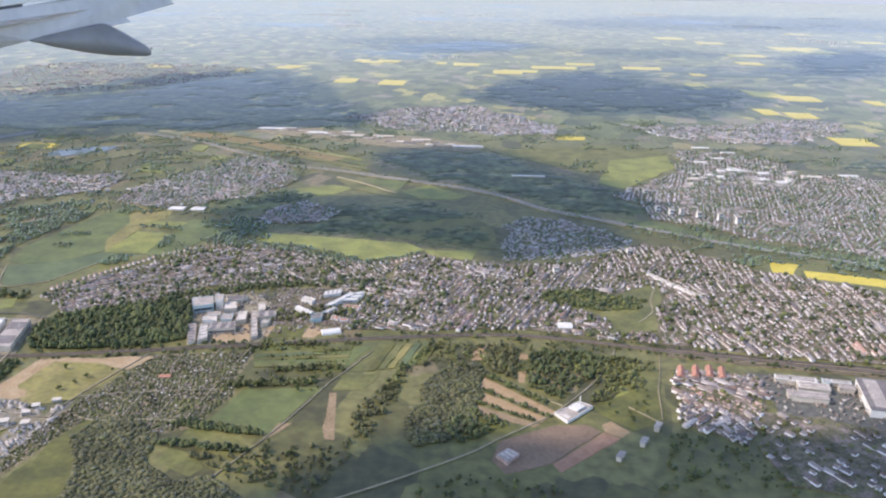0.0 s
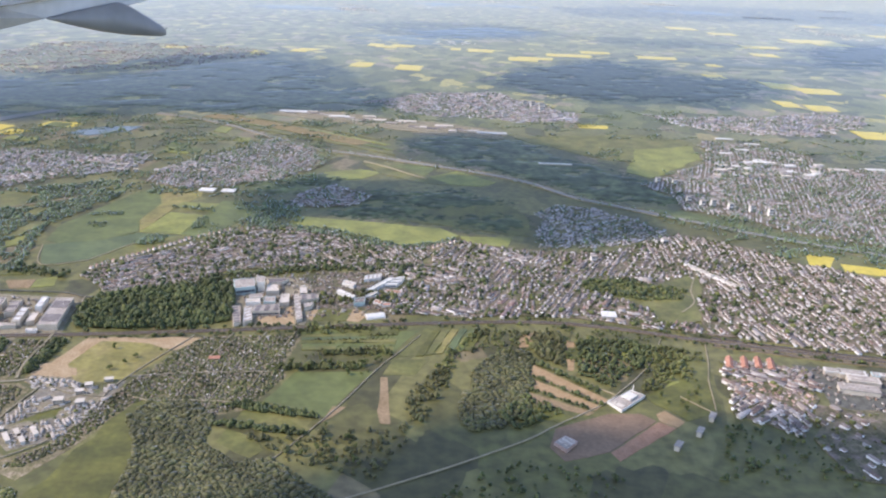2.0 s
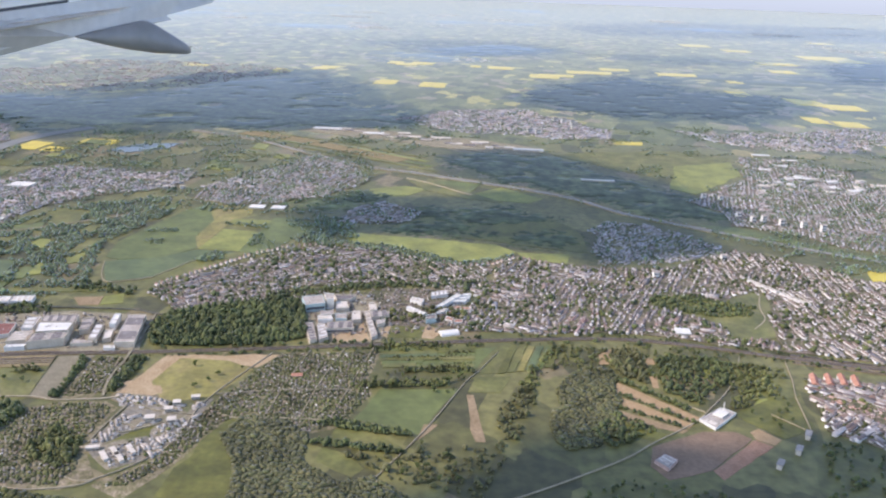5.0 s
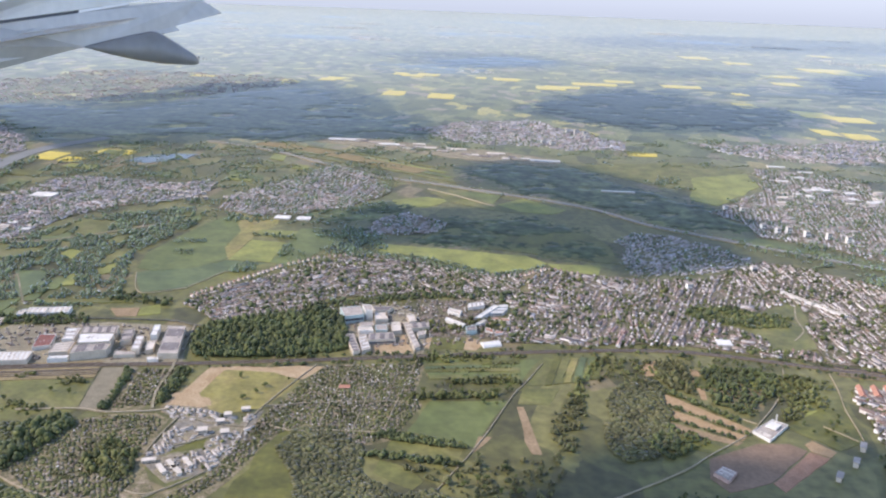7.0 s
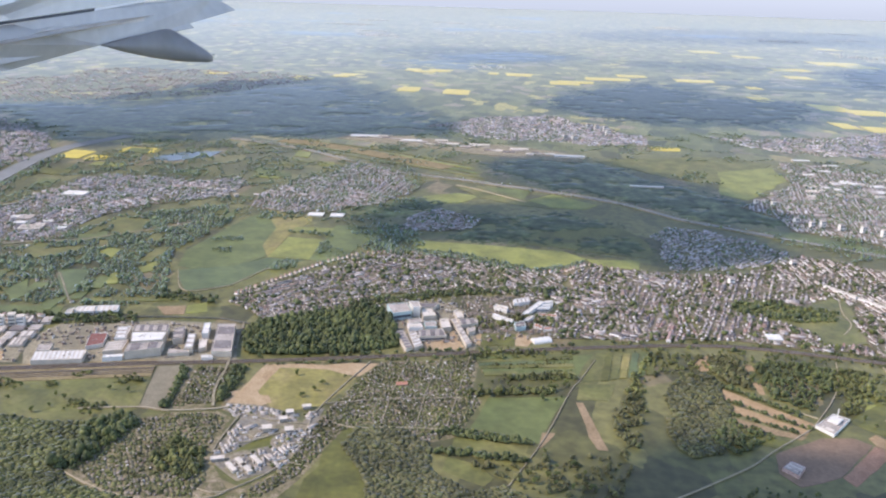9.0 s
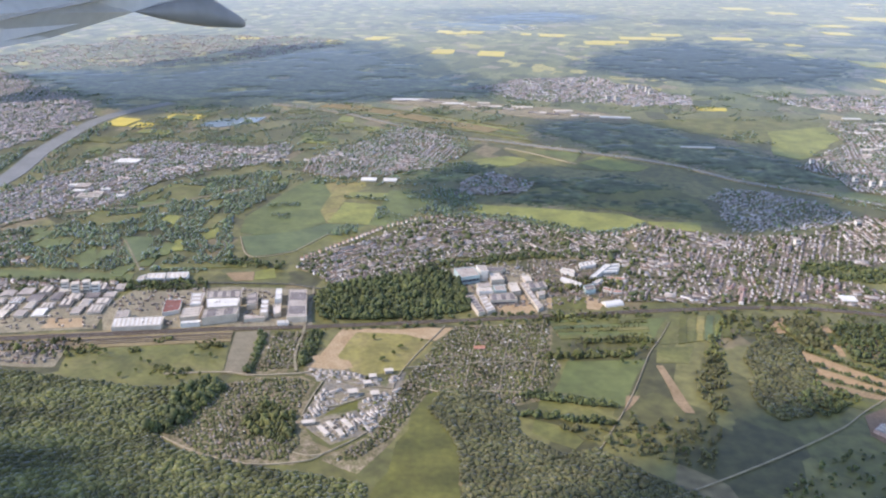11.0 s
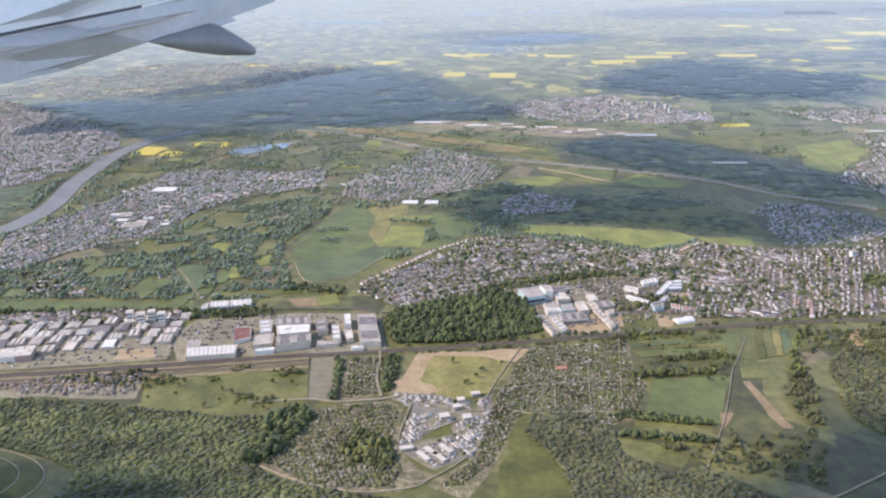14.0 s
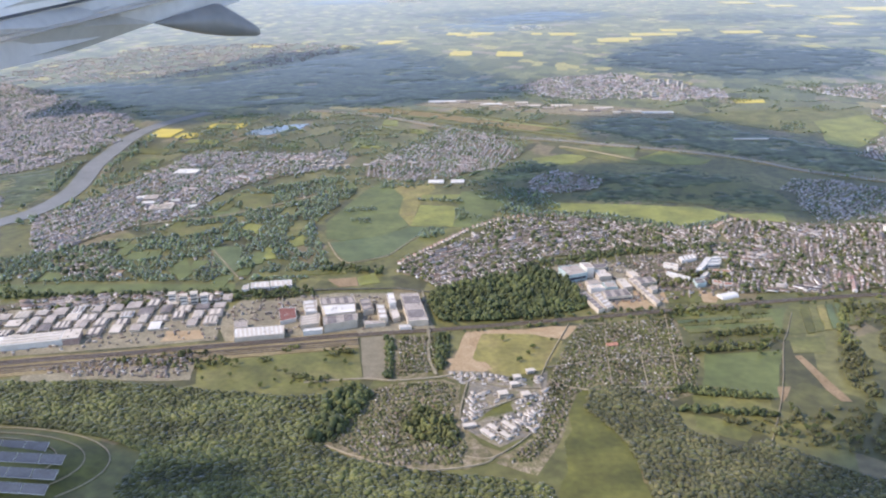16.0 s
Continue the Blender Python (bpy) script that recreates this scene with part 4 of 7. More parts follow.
EAST = [(61, 353), (77, 370), (102, 400), (117, 456), (147, 445), (163, 425), (155, 399), (180, 401), (199, 391), (230, 370), (190, 275), (152, 268), (122, 283), (102, 293), (90, 309), (70, 318), (72, 338)]
VILLAGE = [(-146, 331), (-147, 350), (-141, 364), (-134, 378), (-122, 394), (-118, 412), (-110, 424), (-92, 406), (-80, 383), (-81, 361), (-93, 340), (-111, 326), (-128, 322)]
HAMLET = [(-82, 303), (-81, 315), (-77, 327), (-69, 335), (-60, 329), (-51, 318), (-57, 307), (-69, 302)]
RIVERSIDE = [(-251, 266), (-256, 280), (-251, 292), (-244, 307), (-239, 333), (-231, 357), (-224, 381), (-200, 377), (-180, 371), (-160, 382), (-156, 366), (-159, 348), (-177, 334), (-194, 317), (-201, 297), (-199, 282), (-215, 271), (-226, 259), (-231, 247), (-240, 244)]
PARK = [(19.8, 235), (31.5, 238), (40.4, 233.5), (53, 241.8), (56.2, 239.7), (54.5, 230.4), (50, 220), (48, 207.6), (40.5, 205.8), (36, 207), (36, 215), (29.5, 221.5), (19, 226.8)]
AVENUE = [(66.9, 230.9), (68.2, 231.8), (56, 253), (53.6, 252)]
WORKS = [(-87.9, 230.5), (-58, 235.9), (-35.4, 236.9), (-35.9, 203.1), (-74.3, 195.9), (-79.4, 208.7)]

patch("meadow", "pale green meadow beside the railway", "meadow", [(-165, 159.2), (-167, 169.5), (-157.7, 175), (-142, 178.3), (-133, 180), (-129.8, 161), (-133, 154.3), (-142.7, 150.9), (-163, 154)], "meadow")
patch("parking_lot", "empty grey gravel lot", "lot", [(-129.6, 161), (-132.3, 181.3), (-124.2, 182.7), (-123.5, 160.2)], "gravel", 0.05)
patch("sand_yard", "bare sand of a building site", "sand", [(-107.2, 184.3), (-80.5, 186.6), (-84.4, 179.2), (-91.9, 181.5), (-98, 168), (-107.5, 162), (-111.7, 161.2), (-110, 172)], "sand", 0.35, 3)
patch("meadow", "dry grass field beside bare sand", "meadow", [(-106.2, 170.3), (-103.6, 182.7), (-91.8, 182.3), (-85, 178.4), (-90.4, 164.8), (-100.3, 161)], "dry", 0.25)
patch("allotments", "allotment gardens with paths and sheds", "allotments", [(-80, 187.5), (-56, 191), (-58, 174), (-56, 168.4), (-61.9, 153), (-71.4, 148), (-80, 158), (-85.2, 154), (-90.3, 137.4), (-96, 126), (-103, 130), (-94.3, 139.3), (-90.8, 158.6), (-84.3, 177)], "allotment", 0.2)
patch("allotments", "allotment gardens beside a wood", "allotments", [(-134.5, 137), (-131.5, 146), (-128.4, 156), (-123, 159.3), (-112.6, 160.6), (-109, 158), (-109.2, 142), (-106, 137), (-103, 132), (-108, 128), (-124, 128)], "allotment", 0.2)
patch("allotments", "allotment gardens between hedges", "allotments", [(-124.4, 180), (-115.3, 182.2), (-116, 161.7), (-123.2, 161)], "allotment", 0.1)
NEW_ESTATE = [(-109.2, 142), (-107.9, 152), (-107, 158), (-112, 162), (-111.6, 164.6), (-104.7, 164), (-100.3, 162.4), (-95.2, 160), (-90.2, 163.7), (-91, 157), (-91.2, 147.7), (-93.6, 140), (-99, 137), (-102, 134.8), (-105.4, 138)]
patch("building_plots", "new housing estate ground, bare and paved", "yard", NEW_ESTATE, "bare", 0.2)
patch("lawn", "rough green wedge in the new estate", "lawn", [(-101.1, 150), (-98.7, 151.6), (-98.6, 147.4), (-101.6, 146), (-104, 145.4), (-105.8, 143.6), (-104, 147)], "olive", 0.2, 2)
patch("sand_yard", "heaps of tan earth beside new houses", "sand", [(-113, 170), (-107.7, 170.8), (-103.3, 168.4), (-101.9, 164.8), (-112.2, 164.8)], "sand", 0.4, 2)
patch("field", "large green wheat field", "field", [(-58.9, 157), (-54.5, 170.6), (-36.5, 172.3), (-41.6, 160.7), (-45, 151.5), (-54, 155.5)], "green", 0.15)
patch("field", "narrow meadow strip between hedges", "field", [(-62, 153), (-55, 152), (-48, 146.7), (-51, 142), (-58, 145.7), (-62.7, 149)], "meadow", 0.2)
patch("field", "narrow meadow strip below a hedge", "field", [(-63.5, 145.5), (-57.5, 143), (-54.7, 138.5), (-56.6, 135.7), (-60.5, 137.8), (-64.4, 141)], "meadow", 0.2)
patch("field", "strip of bare pinkish soil", "field", [(-35, 169.6), (-33.4, 169.6), (-31.2, 149.7), (-33.3, 149.8)], "soil", 0.2)
patch("field", "bare tan soil beside a path", "field", [(-43.9, 155.9), (-41, 155.9), (-45.4, 149)], "soil", 0.2)
patch("field", "tan strip of bare soil below the railway", "field", [(-55.3, 186.4), (-43.5, 185.7), (-44.5, 182.9), (-55.6, 183.6)], "soil", 0.15)
patch("field", "green crop strips below the railway", "field", [(-47.4, 190.6), (-26.9, 195.8), (-33.9, 180.7), (-49.2, 181)], "green", 0.2)
patch("field", "green meadow below the railway embankment", "field", [(-26.1, 196.6), (-11.91, 198.7), (-18.67, 183.7), (-32, 179.9)], "meadow", 0.3)
patch("field", "green meadow along a footpath", "field", [(-32.9, 178.3), (-24, 179.7), (-27.4, 170.9), (-34.6, 171)], "meadow", 0.3)
for label, m, poly in (("ploughed tan field strip", "furrow", [(0.4, 178.5), (-0.8, 173.6), (13.6, 161), (15.4, 163.2)]), ("ploughed tan field strip", "furrow", [(-1.1, 171.9), (-1.5, 167.8), (11.8, 158.2), (13.4, 160.1)]), ("ploughed brown field strip", "soil", [(-1.6, 165.1), (-2.2, 161.1), (10, 156.1), (11.6, 157.5)]), ("dark green field strip", "olive", [(-2.9, 159.5), (-3.4, 155.6), (4.4, 152.3), (7.8, 155.2)]), ("tan strip among bushes", "furrow", [(9.7, 192.4), (8.2, 176.5), (9.6, 176.2), (11.9, 192.5)]), ("small tan field below the railway", "furrow", [(-2.2, 194.1), (-2.4, 187.7), (0, 188.2), (2.9, 197.5)]), ("yellow-green meadow wedge", "lime", [(29.1, 169.4), (32.1, 167.2), (38.1, 175.7), (38.7, 182.8)]), ("bare reddish field beside the sports ground", "redsoil", [(12.4, 142.4), (13.7, 139.3), (27.6, 152.3), (24.4, 154.6)]), ("tan field beside the sports hall", "furrow", [(24.6, 157.7), (24.8, 154.6), (28, 152.6), (30.1, 154.9), (26.8, 159.3)])):
    patch("field", label, "field", poly, m, 0.1, 3)
patch("meadow", "lush meadow beside the sports ground", "meadow", [(23.4, 165.3), (40.4, 178), (39.5, 161.1), (31, 155.4)], "olive", 0.3)
patch("meadow", "meadow with scattered bushes", "meadow", [(30, 192.4), (42.3, 189.8), (41.5, 174.7), (27.6, 171.7)], "meadow", 0.3)
patch("sports_ground", "bare brown sports ground", "sports ground", [(2.5, 150.4), (14.6, 157.2), (21.3, 157.6), (24.1, 154.9), (12.1, 142.4), (3, 138.6), (0.6, 143.3)], "clay", 0.1)
patch("meadow", "green meadow slope at a wood's edge", "meadow", [(-90.2, 132), (-86.5, 150), (-84.2, 155.5), (-80, 157), (-77.9, 150.5), (-74, 145), (-77.5, 136), (-79, 112), (-96, 112)], "olive", 0.5)
patch("works_yard", "paved yard of a works", "yard", [(-78.5, 205.6), (-74.8, 193.4), (-57, 196), (-55, 203.9), (-54.5, 217.6), (-65.6, 229.7), (-82.5, 228)], "yard", 0.2)
patch("school_grounds", "school grounds with lawns and trees", "grounds", [(-59.8, 234.4), (-35.4, 236.9), (-36, 207.8), (-57.2, 207.4)], "plot", 0.3)
patch("works_yard", "paved yard of a large factory", "yard", [(-163.5, 179), (-114.8, 186), (-119.3, 207.6), (-140.8, 209), (-156.8, 204.5), (-166, 204.6), (-170, 193)], "yard", 0.1)
patch("car_park", "brown-grey works car park", "lot", [(-159, 189.6), (-153.4, 191), (-155.7, 203.4), (-162.7, 203.9)], "gravel", 0.1)
patch("works_yard", "paved yards of an industrial estate", "yard", [(-274.6, 192.1), (-224.4, 200.3), (-169.5, 201.9), (-166.2, 180.9), (-214.4, 173.4), (-278.9, 159.4)], "yard", 0.2)
patch("works_yard", "storage yards below the railway", "yard", [(-205.7, 166.5), (-192, 171), (-169, 174.4), (-167, 161.7), (-178, 161.5), (-191, 162.6), (-203, 160)], "yard", 0.4)
patch("works_yard", "paved yards of an industrial estate", "yard", [(63.3, 184.1), (99.6, 177.8), (100.8, 154.6), (80.6, 158.7), (64.6, 164.9)], "asphalt", 0.4)
patch("pitch", "olive sports pitch", "pitch", [(-55.3, 199.2), (-46.6, 199.6), (-45.7, 207.4), (-54.8, 206.6)], "olive", 0.05)
patch("sand_yard", "sandy ground beside a pitch", "sand", [(-57.4, 200.8), (-55.4, 199.2), (-54.9, 206.6), (-56.1, 206.5)], "sand", 0.2)
patch("sand_yard", "sandy ground beside a pitch", "sand", [(-46.5, 199.6), (-43.3, 199.2), (-41.3, 203.7), (-43.6, 206.8), (-45.7, 207.3)], "sand", 0.2)
patch("car_park", "works car park, paved tan", "lot", [(-69.6, 194.8), (-59.4, 196.4), (-62.5, 208.9), (-64, 202), (-70.2, 199.6)], "sand", 0.1)
patch("sand_yard", "sand heaps on a building site", "sand", [(-179.6, 180.5), (-169.7, 181.8), (-172.1, 186.8), (-180.1, 186.2)], "sand", 0.3, 2)
# farmland between the towns
patch("field", "brown field in the shaded valley", "field", [(-27.1, 316.5), (-17.3, 314.6), (-16.6, 302.3), (-29.3, 302.2)], "soil", 0.4, 4)
for label, m, poly in (("broad green wheat field", "green", [(-150.7, 253.9), (-153, 270), (-148.6, 289.4), (-143.6, 309.2), (-137.7, 325.3), (-128.7, 315.3), (-128.4, 299.4), (-129.3, 281.3), (-125.1, 265.6), (-132.3, 255.9), (-145.5, 251.6)]), ("tan-green meadow field", "dry", [(-137.7, 325.3), (-118.4, 319.3), (-116.9, 311.1), (-121.8, 295), (-124.4, 265.7), (-128.9, 278), (-128.4, 299.4)]), ("bright yellow-green field", "lime", [(-124.4, 265.7), (-122, 289.1), (-109.3, 286.5), (-110.5, 264.3)]), ("yellowish field above a hedge", "lime", [(-121.7, 302.6), (-106.7, 302.2), (-108.3, 292.3), (-121.8, 295)]), ("green field with hedges", "green", [(-107.3, 306), (-98.9, 307.1), (-89.2, 296.9), (-95.2, 278.7), (-103.2, 262.1), (-110.5, 264.3), (-108.4, 287.3)]), ("pale green strip behind the houses", "meadow", [(-129, 237.6), (-122.3, 252.5), (-110.9, 263.1), (-102.7, 262.2), (-118.5, 243.8), (-126.4, 234.4)]), ("blue-green crop field", "bluegreen", [(-149.3, 249.6), (-133.2, 255.8), (-124.9, 264.5), (-110.9, 263.1), (-122.3, 252.5), (-129, 237.6), (-141.5, 231.8)])):
    patch("field", label, "field", poly, m, 0.25, 8)
patch("field", "long green meadow strip", "field", [(-298.2, 211.8), (-236.4, 218), (-170.3, 216.1), (-169.8, 210.6), (-232.3, 207.7), (-300.1, 199.2)], "green", 0.3, 8)
patch("field", "small bare tan field", "field", [(-141.4, 213), (-136.2, 213.6), (-137.5, 220), (-145.3, 218.7)], "soil", 0.1)
patch("field", "small fresh green field", "field", [(-136, 214), (-130.4, 216), (-132.6, 223), (-137.2, 220)], "lime", 0.1)
# olive colour chosen darker here to deepen the cloud shade
patch("field", "valley field in dark olive for deeper cloud shade", "field", [(-62, 300), (-45, 322), (0, 318), (8, 300), (8, 276), (-40, 290)], "olive", 0.5, 8)
patch("field", "pale green field in the valley", "field", [(-76, 356), (-61, 364), (-51, 360), (-60, 346), (-76, 341)], "lime", 0.5, 8)
patch("field", "light green field in the valley", "field", [(-57, 373), (-39, 377), (-27, 372), (-32, 357), (-52, 357)], "green", 0.5, 8)
patch("field", "narrow light meadow strip", "field", [(-30, 355), (-18, 367), (-1, 349), (-8, 341), (-25, 345)], "lime", 0.4, 8)
patch("field", "green riverside meadows", "field", [(13, 446), (42, 458), (85, 469), (111, 452), (91, 422), (58, 400), (38, 417)], "meadow", 0.8, 10)
patch("field", "green meadows before a town", "field", [(74, 427), (108, 444), (103, 410), (69, 367), (60, 377)], "lime", 0.8, 10)
patch("field", "bright meadow behind a wood belt", "field", [(-78.3, 291), (-63.9, 287.9), (-45.7, 286), (-23.9, 281.9), (-17, 273.8), (-22.3, 267.5), (-36.9, 262), (-50, 268), (-63.7, 277), (-75.6, 279)], "lime", 0.4, 8)
patch("field", "bright meadow behind the last houses", "field", [(-17, 273.8), (1.4, 274), (-1.1, 263.7), (-14.3, 265.7)], "lime", 0.3, 6)
patch("field", "pale meadow strip beside the motorway", "field", [(-62.5, 376.8), (-46.9, 373.6), (-18, 340.3), (-32, 343.9), (-51, 357)], "meadow", 0.4, 8)
patch("field", "green meadow strip with rape beside it", "field", [(87.3, 267.5), (101.8, 273.8), (114.5, 269.5), (132.3, 261.2), (160, 245), (150, 228), (131.2, 237.2), (112.7, 242.4), (102.7, 246.7), (94.2, 253), (87.5, 258.7)], "meadow", 0.3, 6)
patch("field", "flowering rape field", "field", [(99.9, 268.4), (108.3, 265.1), (101.8, 253.6), (96.4, 255.7)], "rape", 0.3, 6)
patch("field", "flowering rape field", "field", [(107.6, 259.4), (117.8, 256.5), (128.3, 252.9), (148, 243), (144, 236.5), (124.8, 245.8), (114.6, 249.2), (106.1, 252.1)], "rape", 0.3, 6)
patch("field", "green valley meadows", "field", [(53, 309), (65, 305), (86, 295), (99, 280), (136, 262), (143, 276), (121, 279), (100, 288), (86, 304), (70, 315), (57, 317)], "green", 0.5, 6)
RAPE_MID = [(-60, 740, 12, 20), (-101, 753, 9, 17), (210, 744, 9, 25), (251, 704, 13, 22), (271, 680, 16, 18), (219, 605, 7, 16), (238, 591, 10, 14), (62, 489, 9, 6), (46, 701, 9, 21), (47, 839, 15, 19), (7, 909, 15, 18), (-107, 933, 9, 16), (-170, 860, 10, 14), (-212, 823, 6, 12), (-77, 931, 14, 15), (-20, 917, 6, 13), (132, 931, 17, 15), (330, 972, 15, 20), (473, 1198, 38, 34), (376, 1286, 20, 25), (609, 1547, 19, 29)]
RAPE_FAR = [(230, 492, 12, 14), (324, 660, 7, 15), (191, 899, 22, 17), (98, 890, 24, 16), (360, 1076, 23, 23), (484, 1153, 25, 23), (338, 1377, 24, 33), (648, 1350, 23, 31), (-94, 916, 12, 12), (-104, 745, 9, 13), (-175, 848, 9, 13), (-296, 838, 13, 10), (-206, 811, 8, 14), (-257, 424, 7, 11), (-243, 417, 6, 6), (-229, 439, 10, 7), (246, 711, 8, 18), (60, 850, 19, 13), (236, 846, 8, 13)]
for x, y, w, d in RAPE_MID + RAPE_FAR:
    patch("field", "flowering yellow rape field", "field", [(x - w, y - d * 0.8), (x + w * 0.8, y - d), (x + w, y + d * 0.7), (x - w * 0.9, y + d)], "rape", w * 0.06, w * 0.5)

for k in range(7):
    f = k / 7
    x0, x1, y0 = -57.2 + 2.6 * f, -30.4 - 2.5 * f, 192 - 12.1 * f
    cut = RNG.uniform(0.35, 0.65)
    xm = x0 + (x1 - x0) * cut
    for a, c, m in ((x0, xm - 0.3, ("olive", "green", "meadow", "bluegreen")[k % 4]), (xm + 0.3, x1 - (2.1 - 1.8 * f), ("meadow", "olive", "green")[k % 3])):
        patch("field", "narrow strip of grass and crops between hedges", "field", [(a, y0), (c, y0 + (c - a) * 0.14), (c, y0 + 1.7 + (c - a) * 0.14), (a, y0 + 1.7)], m, 0.12, 3)
for k in range(5):
    x0, y0 = 8.7 + (k % 5) * 6 + RNG.uniform(-1, 1), 182 + (k // 5) * 8 + RNG.uniform(-1, 1)
    patch("field", "small orchard meadow among bushes", "field", [(x0, y0), (x0 + 2.6, y0 + 0.4), (x0 + 3.6, y0 + 6.4), (x0 + 1.2, y0 + 6.4)], ("olive", "meadow", "lime", "green")[k % 4], 0.2, 3)
for k in range(6):
    x0 = -27.6 + k * 2.3
    patch("field", "strip meadow below the railway", "field", [(x0, 180.6 + k * 0.8), (x0 + 1.8, 181 + k * 0.8), (x0 + 5.7, 195.6 + k * 0.5), (x0 + 3.9, 195.6 + k * 0.5)], ("olive", "meadow", "dry", "bluegreen", "green", "olive")[k], 0.15, 3)
# roads and rails
road("footpath", "pale gravel farm track", [(-26.9, 192.6), (-32.1, 181.5), (-34.7, 176.7), (-37.3, 170.2), (-40.9, 160.4), (-45.4, 149.6), (-52.7, 134.5)], 0.13, "track")
road("road", "narrow asphalt country road", [(-62, 112), (-48, 118.5), (-36, 125), (-25, 131.5), (-15.6, 137.4), (-3.7, 145.6), (2.5, 151.3), (8.7, 156.4), (14.3, 161.4), (20, 168.6), (24, 174.1), (27.9, 180.4), (31.4, 188.1), (34.1, 195.2)], 0.2, "track")
road("footpath", "short gravel lane through bushes", [(1.1, 180.7), (7.2, 174.4), (13, 169), (17.2, 165.6)], 0.15, "track")
road("footpath", "pale path across a meadow", [(31.8, 165.6), (36.8, 159.5)], 0.13, "track")
road("road", "narrow road along the housing edge", [(45, 193.5), (42.6, 182), (40.4, 174.1), (38.8, 164.4), (38, 159.9)], 0.14, "track")
for pts in ([(-107.5, 159), (-108.9, 149.8), (-109.3, 143.9)], [(-107.4, 160.6), (-102.1, 158), (-97.5, 156.7), (-92.2, 156.2)], [(-108.5, 152.3), (-103.8, 151.1), (-101.4, 149.9), (-97, 152.5), (-92.3, 152.4)], [(-103.3, 143.6), (-100.6, 143.8), (-98.5, 141.2), (-96.3, 139.9)], [(-106.3, 147.6), (-102.6, 148.8), (-99.8, 151.3)]):
    road("road", "pale street of the new estate", pts, 0.38, "yard")
road("road", "estate road round new houses", [(-108.5, 131.9), (-102.9, 131.8), (-93.5, 143.6), (-91.6, 162), (-82.5, 187.3)], 0.16, "track")
road("footpath", "pale path round the allotments", [(-134.2, 135.9), (-125.1, 130.6), (-115, 127.8), (-105.8, 129.3), (-102.9, 131.8)], 0.2, "track")
road("road", "pale service road", [(-142.2, 159.8), (-129.5, 161.2), (-123.2, 160.2), (-113.3, 161.6), (-108.6, 164)], 0.4, "track")
road("road", "curved road leading under the railway", [(-118.7, 209.5), (-117.1, 195.1), (-116.7, 187.1), (-116.1, 180.6), (-115.9, 170.8), (-114.1, 162.5)], 0.6, "yard")
road("road", "main road beside the town", [(-175.4, 204.4), (-151.6, 210.2), (-126.7, 211.2), (-113.4, 209.4), (-92.4, 226), (-59.8, 237.5), (-32, 241.3), (1.12, 230.1), (34.9, 238.3), (61.4, 213.4), (103.8, 205.4)], 0.4, "asphalt", 0.15)
MOTORWAY = [(-192, 481), (-154, 462), (-122, 434), (-92, 405), (-62, 392), (-34, 378), (-8, 365), (12, 351), (29, 330), (44, 319), (60, 308), (80, 295), (98, 283), (123, 271), (141, 261), (230, 215)]
road("motorway", "pale concrete motorway across the valley", MOTORWAY, 1.7, "concrete", 0.16)
for off in (1.6, -1.5):
    road("motorway_verge", "pale verge of the motorway", [(x, y + off * 1.4) for x, y in MOTORWAY[:11]], 0.75, "yard", 0.2)
for pts in ([(-149.3, 249.6), (-141.8, 232), (-129.5, 237)], [(-129.3, 237.8), (-126, 244.6), (-122.3, 252.5), (-116, 258.6)]):
    road("footpath", "pale farm track between fields", pts, 0.26, "track")
patch("works_yard", "grey yards of a far industrial estate", "yard", [(-133, 494), (-72, 468), (-20, 444), (7, 443), (8, 462), (-28, 482), (-76, 500), (-123, 511)], "yard", 1.2, 8)
road("railway_yard", "far railway yard on brown ballast", [(-162, 481), (-136, 469), (-110, 451), (-85, 432), (-65, 417)], 11, "ballast", 0.06, "railway")
for k in range(4):
    road("railway_yard", "green strip along the far railway yard", [(-150 + 3 * k, 486 - 11 * k), (-118 + 3 * k, 469 - 11 * k), (-84 + 3 * k, 448 - 11 * k), (-56 + 3 * k, 428 - 11 * k)], 3.2, ("meadow", "lime", "green", "meadow")[k], 0.05, "verge")
road("footpath", "pale farm track in the valley", [(-61.2, 379.3), (-50.8, 370.8), (-40.9, 360.5), (-31.5, 350.8)], 0.9, "track", 0.15)
road("river", "wide grey river", RIVER, 8.5, "water", 0.02, "river")
patch("lake", "narrow blue lake in the meadows", "lake", [(-216, 417), (-213, 428), (-206, 437), (-186, 442), (-189, 427), (-204, 414)], "lake", 0.3, 6)


def railway():
    """Ballast bed with pairs of rails; the yard in the west has more tracks."""
    for name, label, pts, wide, lines in (("railway", "main railway line on brown ballast", RAIL, 1.9, (-0.7, -0.25, 0.25, 0.7)), ("railway_yard", "railway sidings on brown ballast", RAIL[:6], 9.0, (-4, -3, -2, -1.4, 2.0)), ("railway_sidings", "railway sidings on tan ballast", RAIL[12:], 5.0, (-2.4, -1.6, 1.8, 2.6))):
        LEVEL[0] += 0.002
        shift = {1.9: 0.0, 9.0: -2.2, 5.0: -0.6}[wide]
        v, f = ribbon(pts, wide, 0.16 if wide < 4 else 0.13, shift)
        bed = tagged(new(name, mesh_of(name, v, f, ["ballast"])), label, "railway", kind="structure")
        for o in lines:
            for g in (-0.11, 0.11):
                v, f = ribbon(pts, 0.05, 0.23, o + g + shift * 0.4)
                part("rail", mesh_of("rail", v, f, ["steel"]), bed)


railway()

# ---- woods ----
bx, by = [], []
